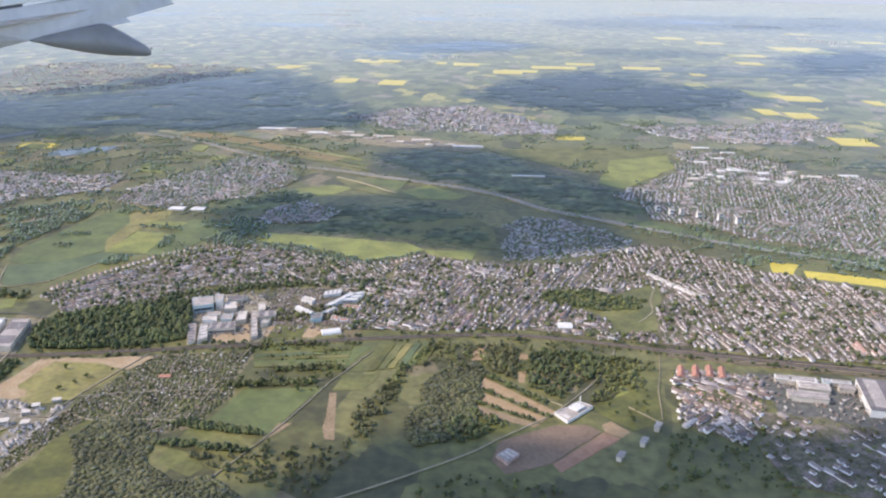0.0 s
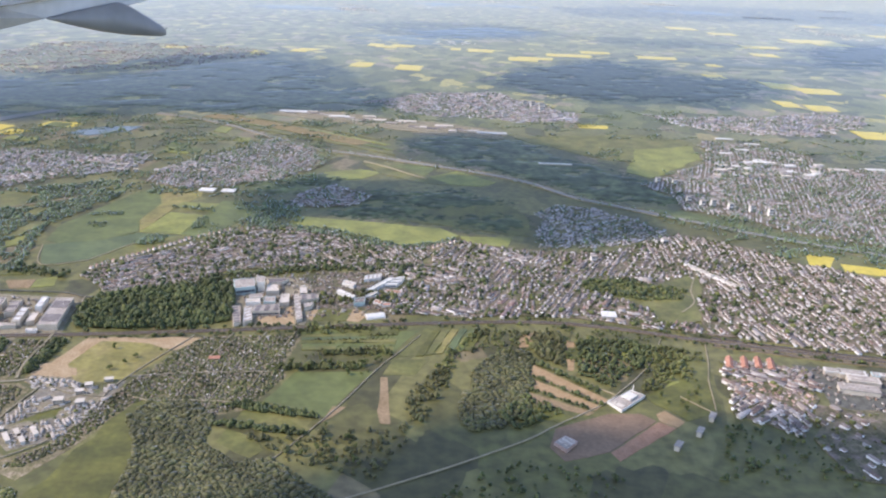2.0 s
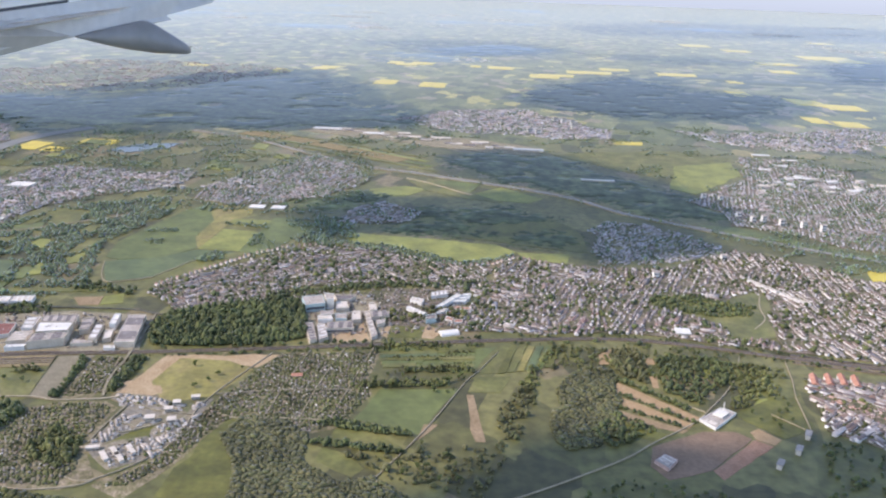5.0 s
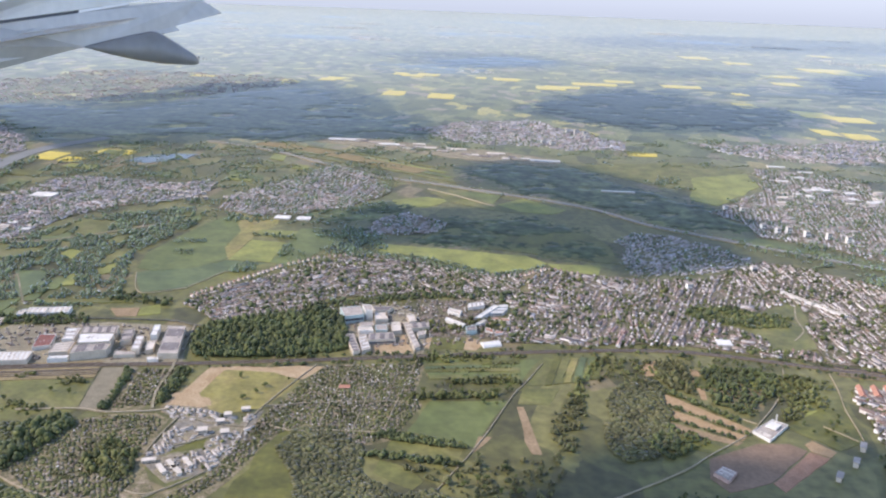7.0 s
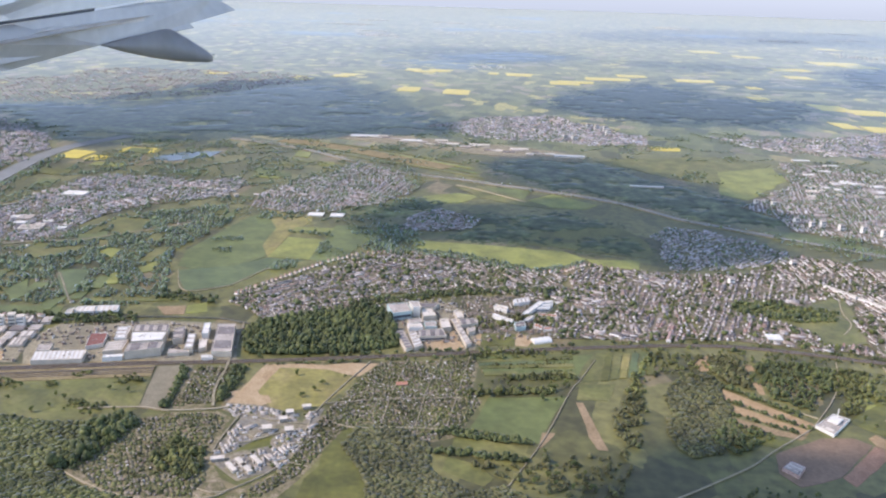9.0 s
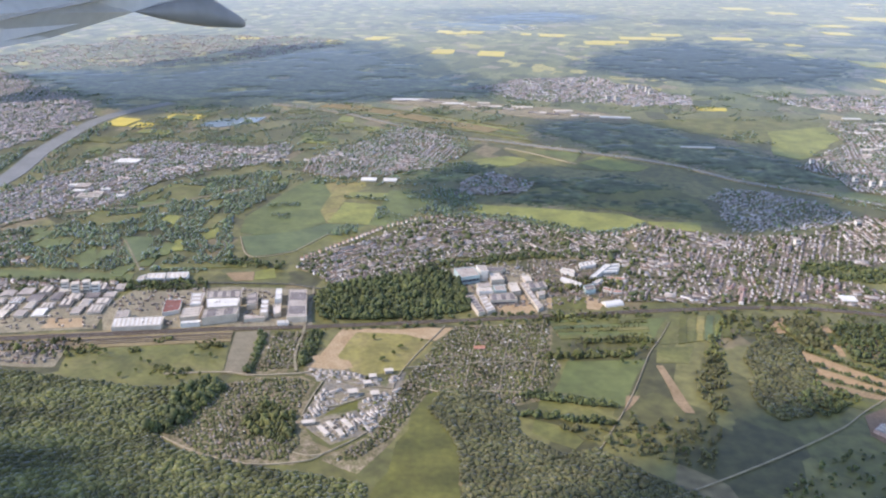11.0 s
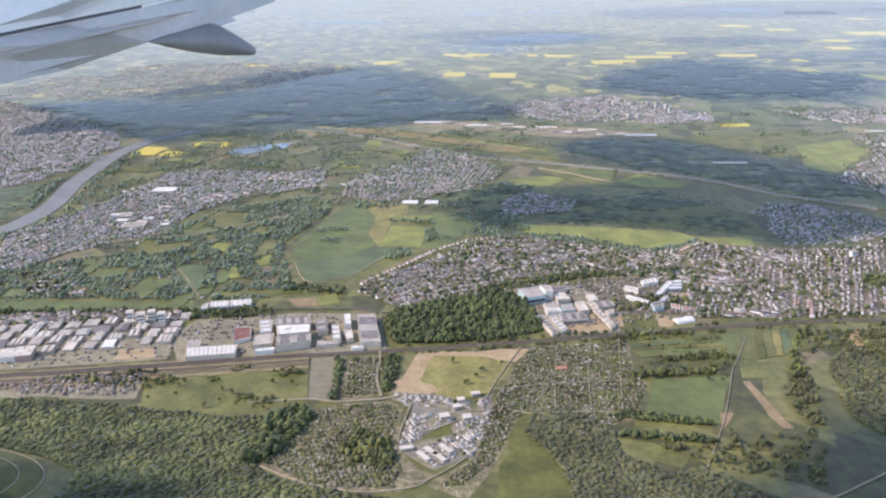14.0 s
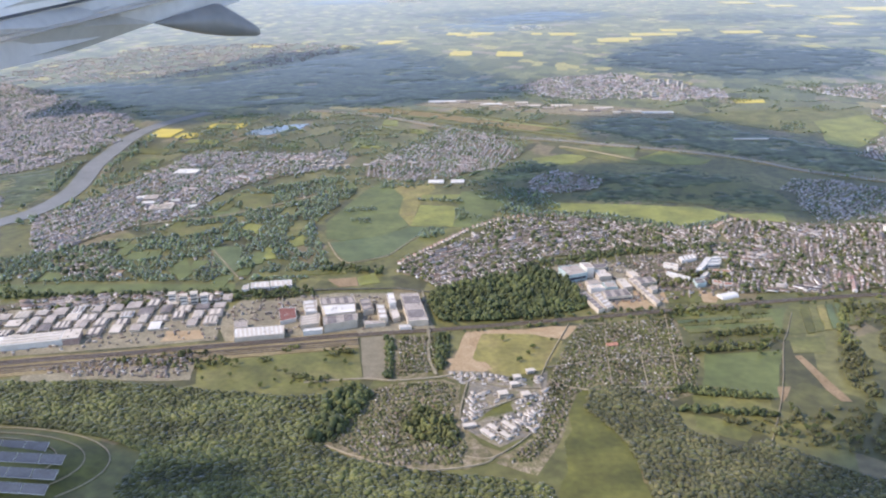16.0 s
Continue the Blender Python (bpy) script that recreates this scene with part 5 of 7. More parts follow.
for (x0, y0), (x1, y1) in zip(RAIL[6:], RAIL[7:]):
    for side in (-2.3, -2.0, 2.1, 2.6):
        t = RNG.random(int(abs(x1 - x0) * 0.9))
        ok = np.array([noise.noise((x0 + (x1 - x0) * q, side, 2.0)) * 1.0 + noise.noise(((x0 + (x1 - x0) * q) * 0.13, side, 5.0)) > -0.05 for q in t])
        bx.append((x0 + (x1 - x0) * t)[ok])
        by.append((y0 + (y1 - y0) * t + side + RNG.normal(0, 0.25, t.size))[ok])
bx, by = np.concatenate(bx), np.concatenate(by)
trees("bushes", "bushes along the railway embankment", bx, by, 0.75, "dark_leaf", True, 0.9)
NEAR_WOOD = [(-223.1, 160), (-206.6, 161.5), (-188.6, 161.3), (-176, 160), (-167.6, 158), (-144.4, 154), (-132.3, 155.4), (-129.7, 153.6), (-135.9, 136.8), (-131.5, 132.4), (-115, 126.9), (-105.7, 125.8), (-93.9, 122.9), (-93.3, 110.6), (-165.6, 112), (-168.1, 122.2), (-167.3, 134.3), (-175.3, 138.7), (-187.9, 142.8), (-199.6, 144.6), (-212.7, 137.7), (-224.8, 134.7)]
x, y = spread(NEAR_WOOD, 0.46, thin=0.02)
trees("wood", "dense sunlit deciduous wood in fresh leaf", x, y, 0.78, "leaf", False, 0.46)
HILL_WOOD = [(-84.5, 148), (-82, 156), (-74.6, 158), (-67, 149.4), (-66.5, 140), (-59, 134), (-53, 136), (-44, 128), (-36, 122), (-22, 112), (-77, 112), (-78, 132), (-80, 140)]
x, y = spread(HILL_WOOD, 0.46, thin=0.02)
trees("wood", "dark dense wood beside a meadow", x, y, 0.76, "brown_leaf", False, 0.46)
MID_WOOD = [(-14.6, 172), (-10, 181.5), (-4.5, 186), (0, 184), (0.6, 179.4), (-2.6, 161), (-8, 150), (-15, 148), (-17.5, 157)]
x, y = spread(ragged(MID_WOOD, 1.2, 4), 0.48, thin=0.03)
trees("wood", "dark dense wood among the fields", x, y, 0.82, "brown_leaf", False, 0.5)
PARK_WOOD = [(-113.3, 189.5), (-116.5, 198.4), (-116.2, 208), (-110, 213), (-100, 218), (-89.3, 221.5), (-82.5, 222.5), (-79, 211.4), (-76, 196.5), (-89.3, 191.5), (-101.5, 190)]
x, y = spread(PARK_WOOD, 0.74, thin=0.06)
trees("wood", "tall dark park wood beside the railway", x, y, 1.08, "dark_leaf", True, 1.2)
CLUMP = [(-121.3, 143.4), (-117.4, 148.6), (-111, 144.4), (-109.1, 137.5), (-111.1, 134.7), (-117.6, 137.5)]
x, y = spread(CLUMP, 0.75)
trees("wood", "clump of tall trees among allotments", x, y, 1.0, "leaf", True, 1.1)
x, y = spread([(-136, 154.6), (-130.4, 157.9), (-127, 155.3), (-133.2, 135.9), (-137.7, 137.7)], 0.8)
trees("wood", "dark belt of tall trees", x, y, 1.25, "dark_leaf", True, 1.2)
SCRUB = [(-23, 175.7), (-12.8, 198.7), (0.52, 196.9), (2.63, 184.1), (-0.72, 177.7), (-9.82, 186.7), (-17.7, 180.4), (-20.1, 164.2)]
x, y = spread(SCRUB, 1.0, thin=0.5)
trees("bushes", "bushes and small trees in rough meadow", x, y, 0.85, "leaf", True)
for poly, gap, thin, m, label in (
        ([(12.5, 194), (24.7, 194), (31, 191), (26.2, 180.3), (21.8, 174.6), (17.5, 168.2), (10.4, 174), (10.8, 180), (12.2, 190)], 0.95, 0.42, "dark_leaf", "thick scrub and small trees below the railway"),
        ([(1.9, 196.4), (7.4, 197.5), (9.2, 193), (8, 178), (2, 181.6), (0.4, 188.2)], 0.9, 0.25, "brown_leaf", "scrub between narrow fields"),
        ([(29.7, 188), (33, 191.5), (42.6, 188.8), (41.4, 183.4), (38.4, 183), (28.8, 169.6), (25, 167.2), (23.4, 168.6)], 1.1, 0.45, "leaf", "bushes on a rough meadow"),
        ([(0.2, 179.6), (13.8, 165.6), (14.4, 166.4), (1, 180.4)], 0.7, 0.3, "dark_leaf", "hedge above ploughed strips"),
        ([(-0.8, 172.9), (13.4, 160.6), (13.6, 160.9), (-0.6, 173.4)], 0.6, 0.35, "dark_leaf", "low hedge between ploughed strips"),
        ([(-1.5, 166.2), (11.6, 157.8), (11.8, 158.1), (-1.3, 167)], 0.6, 0.35, "dark_leaf", "low hedge between ploughed strips"),
        ([(28.3, 190.8), (37.2, 189.1), (38, 173.2), (29.2, 173.3)], 1.6, 0.5, "leaf", "scattered bushes on a meadow"),
        ([(-67.4, 154.2), (-52.7, 151.4), (-46.3, 150.5), (-46.3, 152.1), (-52.7, 153.9), (-61.9, 156.6)], 0.8, 0.1, "dark_leaf", "thick hedge between fields"),
        ([(-66.6, 146.6), (-48.1, 143.8), (-47.2, 145.4), (-65.6, 148.2)], 0.8, 0.15, "dark_leaf", "thick hedge between fields"),
        ([(-61.8, 170.6), (-38.3, 173.5), (-39.2, 176), (-60, 173.9)], 0.9, 0.25, "leaf", "hedge at the edge of a field"),
        ([(-51, 179.4), (-33, 180.7), (-33.9, 183.2), (-50.1, 181.8)], 1.0, 0.35, "leaf", "hedge between narrow fields"),
        ([(-59.9, 194.1), (-42.1, 196.9), (-38.5, 192.8), (-58.1, 190)], 1.1, 0.45, "leaf", "bushes below the railway embankment"),
        ([(-28.9, 151), (-27.4, 167.6), (-18.53, 177.2), (-21, 164.2), (-24.3, 151)], 1.2, 0.5, "brown_leaf", "scrub beside a wood"),
        ([(-60.1, 143.1), (-49, 134.4), (-32.3, 130.7), (-25.2, 149.3), (-38, 147.8), (-47.2, 142.9)], 1.2, 0.62, "brown_leaf", "brownish scrub and hedges"),
        ([(-5.43, 149.1), (4.98, 157.3), (-2.14, 164), (-9.1, 155.8)], 1.0, 0.4, "dark_leaf", "scrub beside ploughed strips"),
        ([(31, 133.9), (39, 155.4), (53.3, 150.4), (57.9, 133.9)], 1.6, 0.7, "dark_leaf", "dark trees at the housing edge"),
        ([(-23, 125.5), (-5.27, 138.3), (13.07, 133.9), (14.44, 112), (-22.7, 112.4)], 1.6, 0.7, "dark_leaf", "dark trees and scrub"),
        ([(-126.2, 180.8), (-124.4, 180.8), (-123.2, 161), (-125, 161.1)], 0.7, 0.1, "dark_leaf", "hedge beside a gravel lot"),
        ([(-114.7, 182.6), (-111.3, 182.1), (-111.8, 166.5), (-114.1, 164.1)], 0.7, 0.1, "dark_leaf", "hedge beside a road"),
        ([(-191.1, 171), (-168.4, 175.3), (-159.7, 170.2), (-167.1, 165.4)], 1.3, 0.5, "leaf", "bushes along the sidings"),
        ([(19.8, 235), (31.5, 238.1), (40.4, 233.5), (50.3, 230), (46.4, 222.7), (37.1, 221), (29.5, 222.7), (19, 226.8)], 1.1, 0.12, "dark_leaf", "trees in a town park"),
        ([(28.2, 207.6), (36.2, 206.5), (40.1, 204.3), (38.2, 202.6), (27.6, 203.4)], 1.1, 0.15, "dark_leaf", "trees beside a park lawn"),
        ([(-235.7, 217.9), (-232.3, 207.7), (-171.7, 209), (-171.5, 211.4), (-227.6, 210.8)], 1.2, 0.15, "dark_leaf", "belt of trees along a meadow"),
        ([(-171.6, 210.6), (-148.8, 212.5), (-147.3, 206.9), (-170.3, 204.3)], 1.2, 0.2, "dark_leaf", "trees behind a factory"),
        ([(-87.3, 278.3), (-75.5, 279.1), (-63.6, 277.2), (-46.2, 268.6), (-37.2, 261.4), (-22.6, 267.1), (-17.2, 272.5), (-21.1, 263.8), (-37.5, 256.3), (-50.2, 261.7), (-67.3, 270.5), (-84.7, 272.2)], 1.2, 0.1, "dark_leaf", "belt of wood behind the houses"),
        ([(-93, 227.5), (-60, 239.3), (-32, 243), (-32, 239.2), (-60, 235), (-90, 222.6)], 1.1, 0.35, "dark_leaf", "street trees along the main road"),
        ([(-59.9, 208.3), (-33.4, 212.4), (-35.2, 221.7), (-56.3, 217.5)], 1.4, 0.4, "leaf", "trees among school buildings"),
        ([(58.6, 310.8), (96.6, 294.5), (141.4, 275.2), (202.2, 267.9), (196, 254), (137.2, 264.2), (90.9, 278.1), (59.4, 297.7)], 2.2, 0.35, "dark_leaf", "riverside trees in the valley"),
        ([(-93.2, 298.6), (-83.5, 276.4), (-97.6, 259.2), (-109.9, 255.1), (-104, 276.9), (-96, 287.4)], 2.0, 0.6, "leaf", "trees at the field edge"),
        ([(-123.1, 294.1), (-122.7, 297.1), (-107.7, 295.3), (-106.6, 291.1)], 1.2, 0.2, "dark_leaf", "dark hedge between fields"),
        ([(-109.4, 270.6), (-109.6, 282.3), (-106.1, 285.5), (-104.8, 277.5), (-107.3, 269.6)], 1.2, 0.1, "dark_leaf", "copse at a field corner"),
        ([(-122.4, 254.2), (-119.3, 263.3), (-113.6, 262.7), (-113.5, 255.2), (-118.6, 251.8)], 1.2, 0.1, "dark_leaf", "copse in a green field"),
        ([(-144.1, 269.6), (-145.2, 274.7), (-139, 273.4), (-136.9, 267.3)], 1.3, 0.2, "dark_leaf", "copse in a green field"),
        ([(-148.9, 285.8), (-137.8, 287.2), (-136.9, 282.4), (-147.7, 281.7)], 1.4, 0.4, "dark_leaf", "line of trees in a green field"),
        ([(-140.9, 350.2), (-136.2, 389), (-117.4, 415.2), (-108.1, 393.6), (-120.8, 359.3)], 2.2, 0.3, "dark_leaf", "trees over a village edge"),
        ([(-112.9, 429.8), (-90.1, 415.3), (-84.9, 370.9), (-78.5, 368.2), (-75, 389.3), (-88.3, 425.9)], 2.0, 0.2, "dark_leaf", "wood beside a village"),
        ([(-148, 231.8), (-130.5, 226.8), (-130.7, 222.2), (-148.3, 224.2)], 1.3, 0.3, "dark_leaf", "trees along a stream")):
    x, y = spread(poly, gap * 0.8, thin=thin)
    trees("bushes", label, x, y, 0.88, m if y.mean() < 255 else "hazed_leaf", y.mean() < 210)
x, y = spread([(2.26, 197.6), (22.7, 198.8), (33.3, 195.4), (30.8, 178.1), (18.44, 177.5), (4.45, 180.9)], 1.7, thin=0.55)
for a, b in zip(x, y):
    tree(a, b, RNG.uniform(0.5, 1.2), "orchard tree on a meadow below the railway", "orchard trees")
sx, sy = [], []
for k in range(9):
    n = int(RNG.uniform(8, 22))
    x0, y0, slope = RNG.uniform(-56.4, -38.5), 180.3 + k * 1.38, 0.13
    t = np.arange(n) * 0.85
    sx.append(x0 + t + RNG.normal(0, 0.12, n))
    sy.append(y0 + t * slope + RNG.normal(0, 0.12, n))
sx, sy = np.concatenate(sx), np.concatenate(sy)
keep = sx < -33.8
trees("bushes", "rows of small fruit trees on narrow strips", sx[keep], sy[keep], 0.55, "brown_leaf", True, 0.9)
MEADS = [(-247.4, 238.2), (-211.9, 256.5), (-199.3, 289.9), (-179.2, 317.7), (-153.6, 333.3), (-146.9, 306.4), (-157.2, 266.6), (-145.6, 227.2), (-152.9, 218.1), (-238, 219.6), (-298.2, 211.8), (-296.3, 230.3)]
OPEN_MEADS = [("bluegreen", [(-186.4, 247), (-176.2, 246.9), (-172.8, 232.3), (-173.3, 223.9), (-180.4, 234.8)]), ("green", [(-193, 227.4), (-190.7, 238.1), (-184.6, 224.9), (-186.7, 218.8)]), ("meadow", [(-206, 257.8), (-200.3, 266.6), (-187.4, 271.6), (-187.8, 265.7), (-197.7, 257)]),
              ("green", [(-195.6, 284.1), (-187.2, 289.8), (-184.4, 280.4), (-192.2, 274.6)]), ("meadow", [(-192.7, 307.7), (-177.6, 305.9), (-174.9, 286.7), (-184.8, 287.6)]), ("lime", [(-180.4, 262.7), (-179.2, 270.8), (-174.3, 267.8), (-173.9, 259.6)]),
              ("lime", [(-168.1, 241.5), (-167.8, 248.3), (-163.2, 236), (-166.8, 234.6)]), ("lime", [(-161.7, 250.4), (-158.7, 257.8), (-156.7, 248), (-159.4, 245.8)]), ("lime", [(-230.9, 235.8), (-225.8, 243.3), (-223.6, 239.5), (-228.8, 231.2)]),
              ("soil", [(-209.6, 223.9), (-205.7, 229.2), (-205.2, 223.8), (-208, 220.8)]), ("green", [(-178, 220.1), (-172.4, 223.9), (-173.1, 213.8), (-175.8, 213.8)]), ("meadow", [(-166.3, 223.7), (-141.2, 226.3), (-140.5, 223.2), (-164.8, 220.6)])]
for m, poly in OPEN_MEADS:
    patch("field", {"soil": "small bare field among trees", "bluegreen": "blue-green crop field among trees", "lime": "small yellow-green meadow among trees"}.get(m, "green meadow among trees and hedges"), "field", poly, m, 0.3, 4)
for k in range(46):
    x0, y0 = RNG.uniform(-272, -146), RNG.uniform(222, 327)
    if inside(MEADS, [x0], [y0])[0] and not any(inside(p, [x0], [y0])[0] for _, p in OPEN_MEADS):
        w, d = RNG.uniform(1.7, 3.4), RNG.uniform(3, 6.5)
        OPEN_MEADS.append(("", [(x0 - w, y0 - d), (x0 + w, y0 - d * 0.8), (x0 + w * 0.9, y0 + d), (x0 - w * 0.8, y0 + d * 0.9)]))
        patch("field", "small garden meadow among hedges", "field", OPEN_MEADS[-1][1], ("green", "meadow", "olive")[k % 3], 0.3, 3)
MEAD_ROADS = ([(-242, 248), (-233, 250.5), (-224, 264.6), (-209, 273.7), (-192.5, 278), (-181, 286.5), (-172, 293.4), (-160, 304.4)], [(-184, 244), (-171, 221)])
for pts, wide in zip(MEAD_ROADS, (1.3, 0.5)):
    road("road", "pale road among trees and meadows", pts, wide, "yard")
x, y = spread(MEADS, 1.08, [p for _, p in OPEN_MEADS], thin=0.15)
ok = np.array([noise.noise((a * 0.2, b * 0.11, 3.0)) + 0.5 * noise.noise((a * 0.06, b * 0.04, 9.0)) > -0.33 for a, b in zip(x, y)])
for p in MEAD_ROADS:
    for (x0, y0), (x1, y1) in zip(p, p[1:]):
        t = np.clip(((x - x0) * (x1 - x0) + (y - y0) * (y1 - y0)) / ((x1 - x0) ** 2 + (y1 - y0) ** 2), 0, 1)
        ok &= np.hypot(x - x0 - t * (x1 - x0), y - y0 - t * (y1 - y0)) > 1.5
trees("bushes", "hedges, orchards and copses among small fields", x[ok], y[ok], 1.15, "hazed_leaf", False, 0.8)
huts = RNG.random(x.size) < 0.035
hx, hy, hn = x[huts & ~ok], y[huts & ~ok], int((huts & ~ok).sum())
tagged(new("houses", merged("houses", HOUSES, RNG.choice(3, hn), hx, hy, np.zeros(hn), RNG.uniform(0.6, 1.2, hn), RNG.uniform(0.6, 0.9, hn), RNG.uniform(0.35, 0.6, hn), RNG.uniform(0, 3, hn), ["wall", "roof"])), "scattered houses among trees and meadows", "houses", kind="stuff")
for px, py, rad in ((-136.6, 173.7, 2.66), (-142.8, 161.9, 2.02), (-138.9, 160.6, 1.84), (-147.7, 175.6, 1.46), (-152.6, 170.4, 1.28)):
    x, y = spread([(px + rad * math.cos(t) * 1.3, py + rad * math.sin(t)) for t in np.linspace(0, 6, 12)], 0.85, thin=0.25)
    trees("bushes", "clump of dark bushes on a meadow", x, y, 0.85, "leaf", True, 0.8)
FOREST = [(-385, 583), (-350, 602), (-311, 598), (-281, 619), (-252, 656), (-222, 714), (-185, 763), (-155, 778), (-125, 690), (-104, 618), (-82, 580), (-67, 548), (-92, 521), (-119, 515), (-139, 505), (-172, 494), (-212, 481), (-238, 468), (-262, 456), (-279, 472), (-328, 517), (-369, 550)]
canopy("forest", "wide dark forest beyond the river", FOREST, 2.6, 0.39)
canopy("forest", "dark valley forest", [(-48, 417), (-41, 445), (-8, 454), (16, 441), (37, 409), (52, 391), (65, 356), (73, 335), (67, 320), (52, 326), (39, 333), (17, 357), (-8, 373), (-35, 390)], 1.5, 0.34)
canopy("forest", "dark forest canopy deepening cloud shade on the far plain", [(15, 668), (44, 749), (85, 814), (141, 846), (163, 763), (195, 752), (246, 728), (201, 638), (156, 593), (120, 593), (78, 601), (47, 610)], 3.4, 0.44)
# these two dark canopies stand in for bands of cloud shade
canopy("forest", "dark forest canopy deepening cloud shade on the far plain", [(420, 1058), (527, 1150), (559, 1107), (439, 888), (381, 866), (350, 886)], 5, 0.5)
canopy("forest", "long dark canopy in place of cloud shade on the far plain", [(-88, 1143), (25, 1249), (99, 1178), (52, 1094), (-43, 1038)], 6, 0.5)
# woods enlarged to make up for weak cloud shade in the valley
for poly in ([(-111, 329), (-94, 342.7), (-75.6, 355.3), (-64.4, 349), (-73.9, 332.5), (-80, 318), (-91.2, 318), (-100.8, 321.7)], [(-55.9, 327.8), (-37.6, 327.7), (-18.2, 338.4), (-10.2, 327.1), (2.1, 318.7), (7.1, 309.9), (-17.2, 306), (-34.3, 307.7), (-49.4, 307.3), (-54.7, 312.9)], [(-66.2, 296.1), (-56, 309), (-45.1, 312), (-29, 309), (-28, 299), (-18, 298), (-22.4, 286), (-39.7, 287), (-55.8, 290)], [(-18.9, 282.5), (-16, 300), (-3.9, 308), (7.7, 300), (9, 283.7), (6.8, 278), (-16.6, 279)]):
    canopy("wood", "dark wood in the valley under cloud shade", poly, 1.2, 0.36)
x, y = spread([(-90.8, 312.2), (-79.4, 305.7), (-73.7, 289.5), (-83.2, 280), (-94.3, 274), (-90.9, 293)], 1.1, thin=0.3)
trees("bushes", "dark trees round a hamlet", x, y, 1.1, "hazed_leaf", False, 0.8)
canopy("forest", "dark wood by the river", [(-300, 339), (-284, 355), (-269, 348), (-264.5, 324), (-265, 304), (-274, 291)], 1.4, 0.33)
canopy("forest", "dark wood behind the eastern town", [(164, 430.1), (200.8, 431.5), (287, 455.6), (295.9, 418.2), (206.4, 407.1)], 2.2, 0.36)
for k in range(26):
    x0, y0 = RNG.uniform(-1100, 1100), RNG.uniform(850, 3000)
    if abs(x0) < y0 * 0.6:
        w, d = RNG.uniform(40, 130), RNG.uniform(30, 110)
        canopy("forest", "distant dark wood on the plain", [(x0 - w, y0), (x0, y0 - d), (x0 + w, y0 - d * 0.2), (x0 + w * 0.6, y0 + d), (x0 - w * 0.6, y0 + d * 0.8)], 12, 0.53)

rx, ry = [], []
for (x0, y0), (x1, y1) in zip(RIVER, RIVER[1:]):
    far = math.hypot(x1 - x0, y1 - y0)
    px, py = -(y1 - y0) / far, (x1 - x0) / far
    for side in (-1, 1):
        t, o = RNG.random(int(far * 2.2)), side * (6.6 + np.abs(RNG.normal(0, 3.2, int(far * 2.2))))
        rx.append(x0 + (x1 - x0) * t + px * o)
        ry.append(y0 + (y1 - y0) * t + py * o)
rx, ry = np.concatenate(rx), np.concatenate(ry)
ok = np.array([q < 415 and noise.noise((p * 0.05, q * 0.05, 3.3)) > -0.25 for p, q in zip(rx, ry)])
trees("bushes", "trees along the river banks", rx[ok], ry[ok], 1.4, "hazed_leaf", False, 0.9)
for k in range(26):
    x0, y0 = RNG.uniform(-262, -126), RNG.uniform(350, 474)
    w, d = RNG.uniform(4, 9), RNG.uniform(4, 9)
    if not any(inside(p, [x0], [y0])[0] for p in (RIVERSIDE, VILLAGE)) and x0 > -254 + (420 - y0) * 0.1:
        patch("field", "small field on the river plain", "field", [(x0 - w, y0 - d * 0.6), (x0 + w, y0 - d), (x0 + w * 0.8, y0 + d * 0.7), (x0 - w * 0.9, y0 + d)], ("green", "meadow", "lime", "olive", "green")[k % 5], 0.5, 5)
# hedgerows and copses over the open country
BUILT = [MEADS, [(-72, 262), (60, 262), (84, 300), (72, 345), (30, 412), (-40, 420), (-92, 408), (-76, 340)], [(-372.2, 571.9), (-289.3, 688.9), (-194.4, 733.3), (-58.6, 567.8), (-80.5, 520.4), (-179.3, 477), (-272.7, 472.8)], [(-40.1, 444.2), (19.12, 454.6), (48.2, 409), (77.5, 377.8), (73.9, 328.2), (43.5, 342.4), (-16.17, 390.3), (-60.6, 421.9)], [(17.15, 806.3), (146, 901.7), (234.2, 799), (211.9, 617.5), (131.9, 583.1), (52.5, 633.1)], RESID, CENTRE, EAST, VILLAGE, HAMLET, RIVERSIDE, SHADED, [(-267.1, 516.3), (-244.3, 515.2), (-249.7, 180.2), (-376.2, 181.8)], [(-157.9, 269.6), (-145.7, 311.9), (-107.1, 310.8), (-93.5, 283.8), (-102.1, 254.9), (-134.9, 226.9), (-145.5, 228.7)]]
hx, hy = [], []
for k in range(520):
    y0 = 258 + 300 * RNG.random() ** 1.5
    x0 = RNG.uniform(-0.75, 0.62) * y0
    a = radians(RNG.choice([24, 24, 114, 60, 0])) + RNG.normal(0, 0.1)
    reach = RNG.uniform(4, 22) * (y0 / 400)
    size = 0.6 + y0 / 900
    t = np.arange(-reach / 2, reach / 2, size * 0.75)
    wide = RNG.choice([0.5, 0.9, 3.0], p=[0.5, 0.3, 0.2]) * size
    for _ in range(1 if wide < 2 else 4):
        hx.append(x0 + t * math.cos(a) + RNG.normal(0, wide, t.size))
        hy.append(y0 + t * math.sin(a) + RNG.normal(0, wide, t.size))
for k in range(300):
    x0, y0 = RNG.uniform(-285, -82), RNG.uniform(221, 472)
    a = radians(RNG.choice([50, 70, 140, 10]))
    reach, wide = RNG.uniform(6, 26), RNG.choice([0.6, 1.2, 2.6])
    t = np.arange(-reach / 2, reach / 2, 0.85 if wide < 2 else 0.5)
    hx.append(x0 + t * math.cos(a) + RNG.normal(0, wide, t.size))
    hy.append(y0 + t * math.sin(a) + RNG.normal(0, wide, t.size))
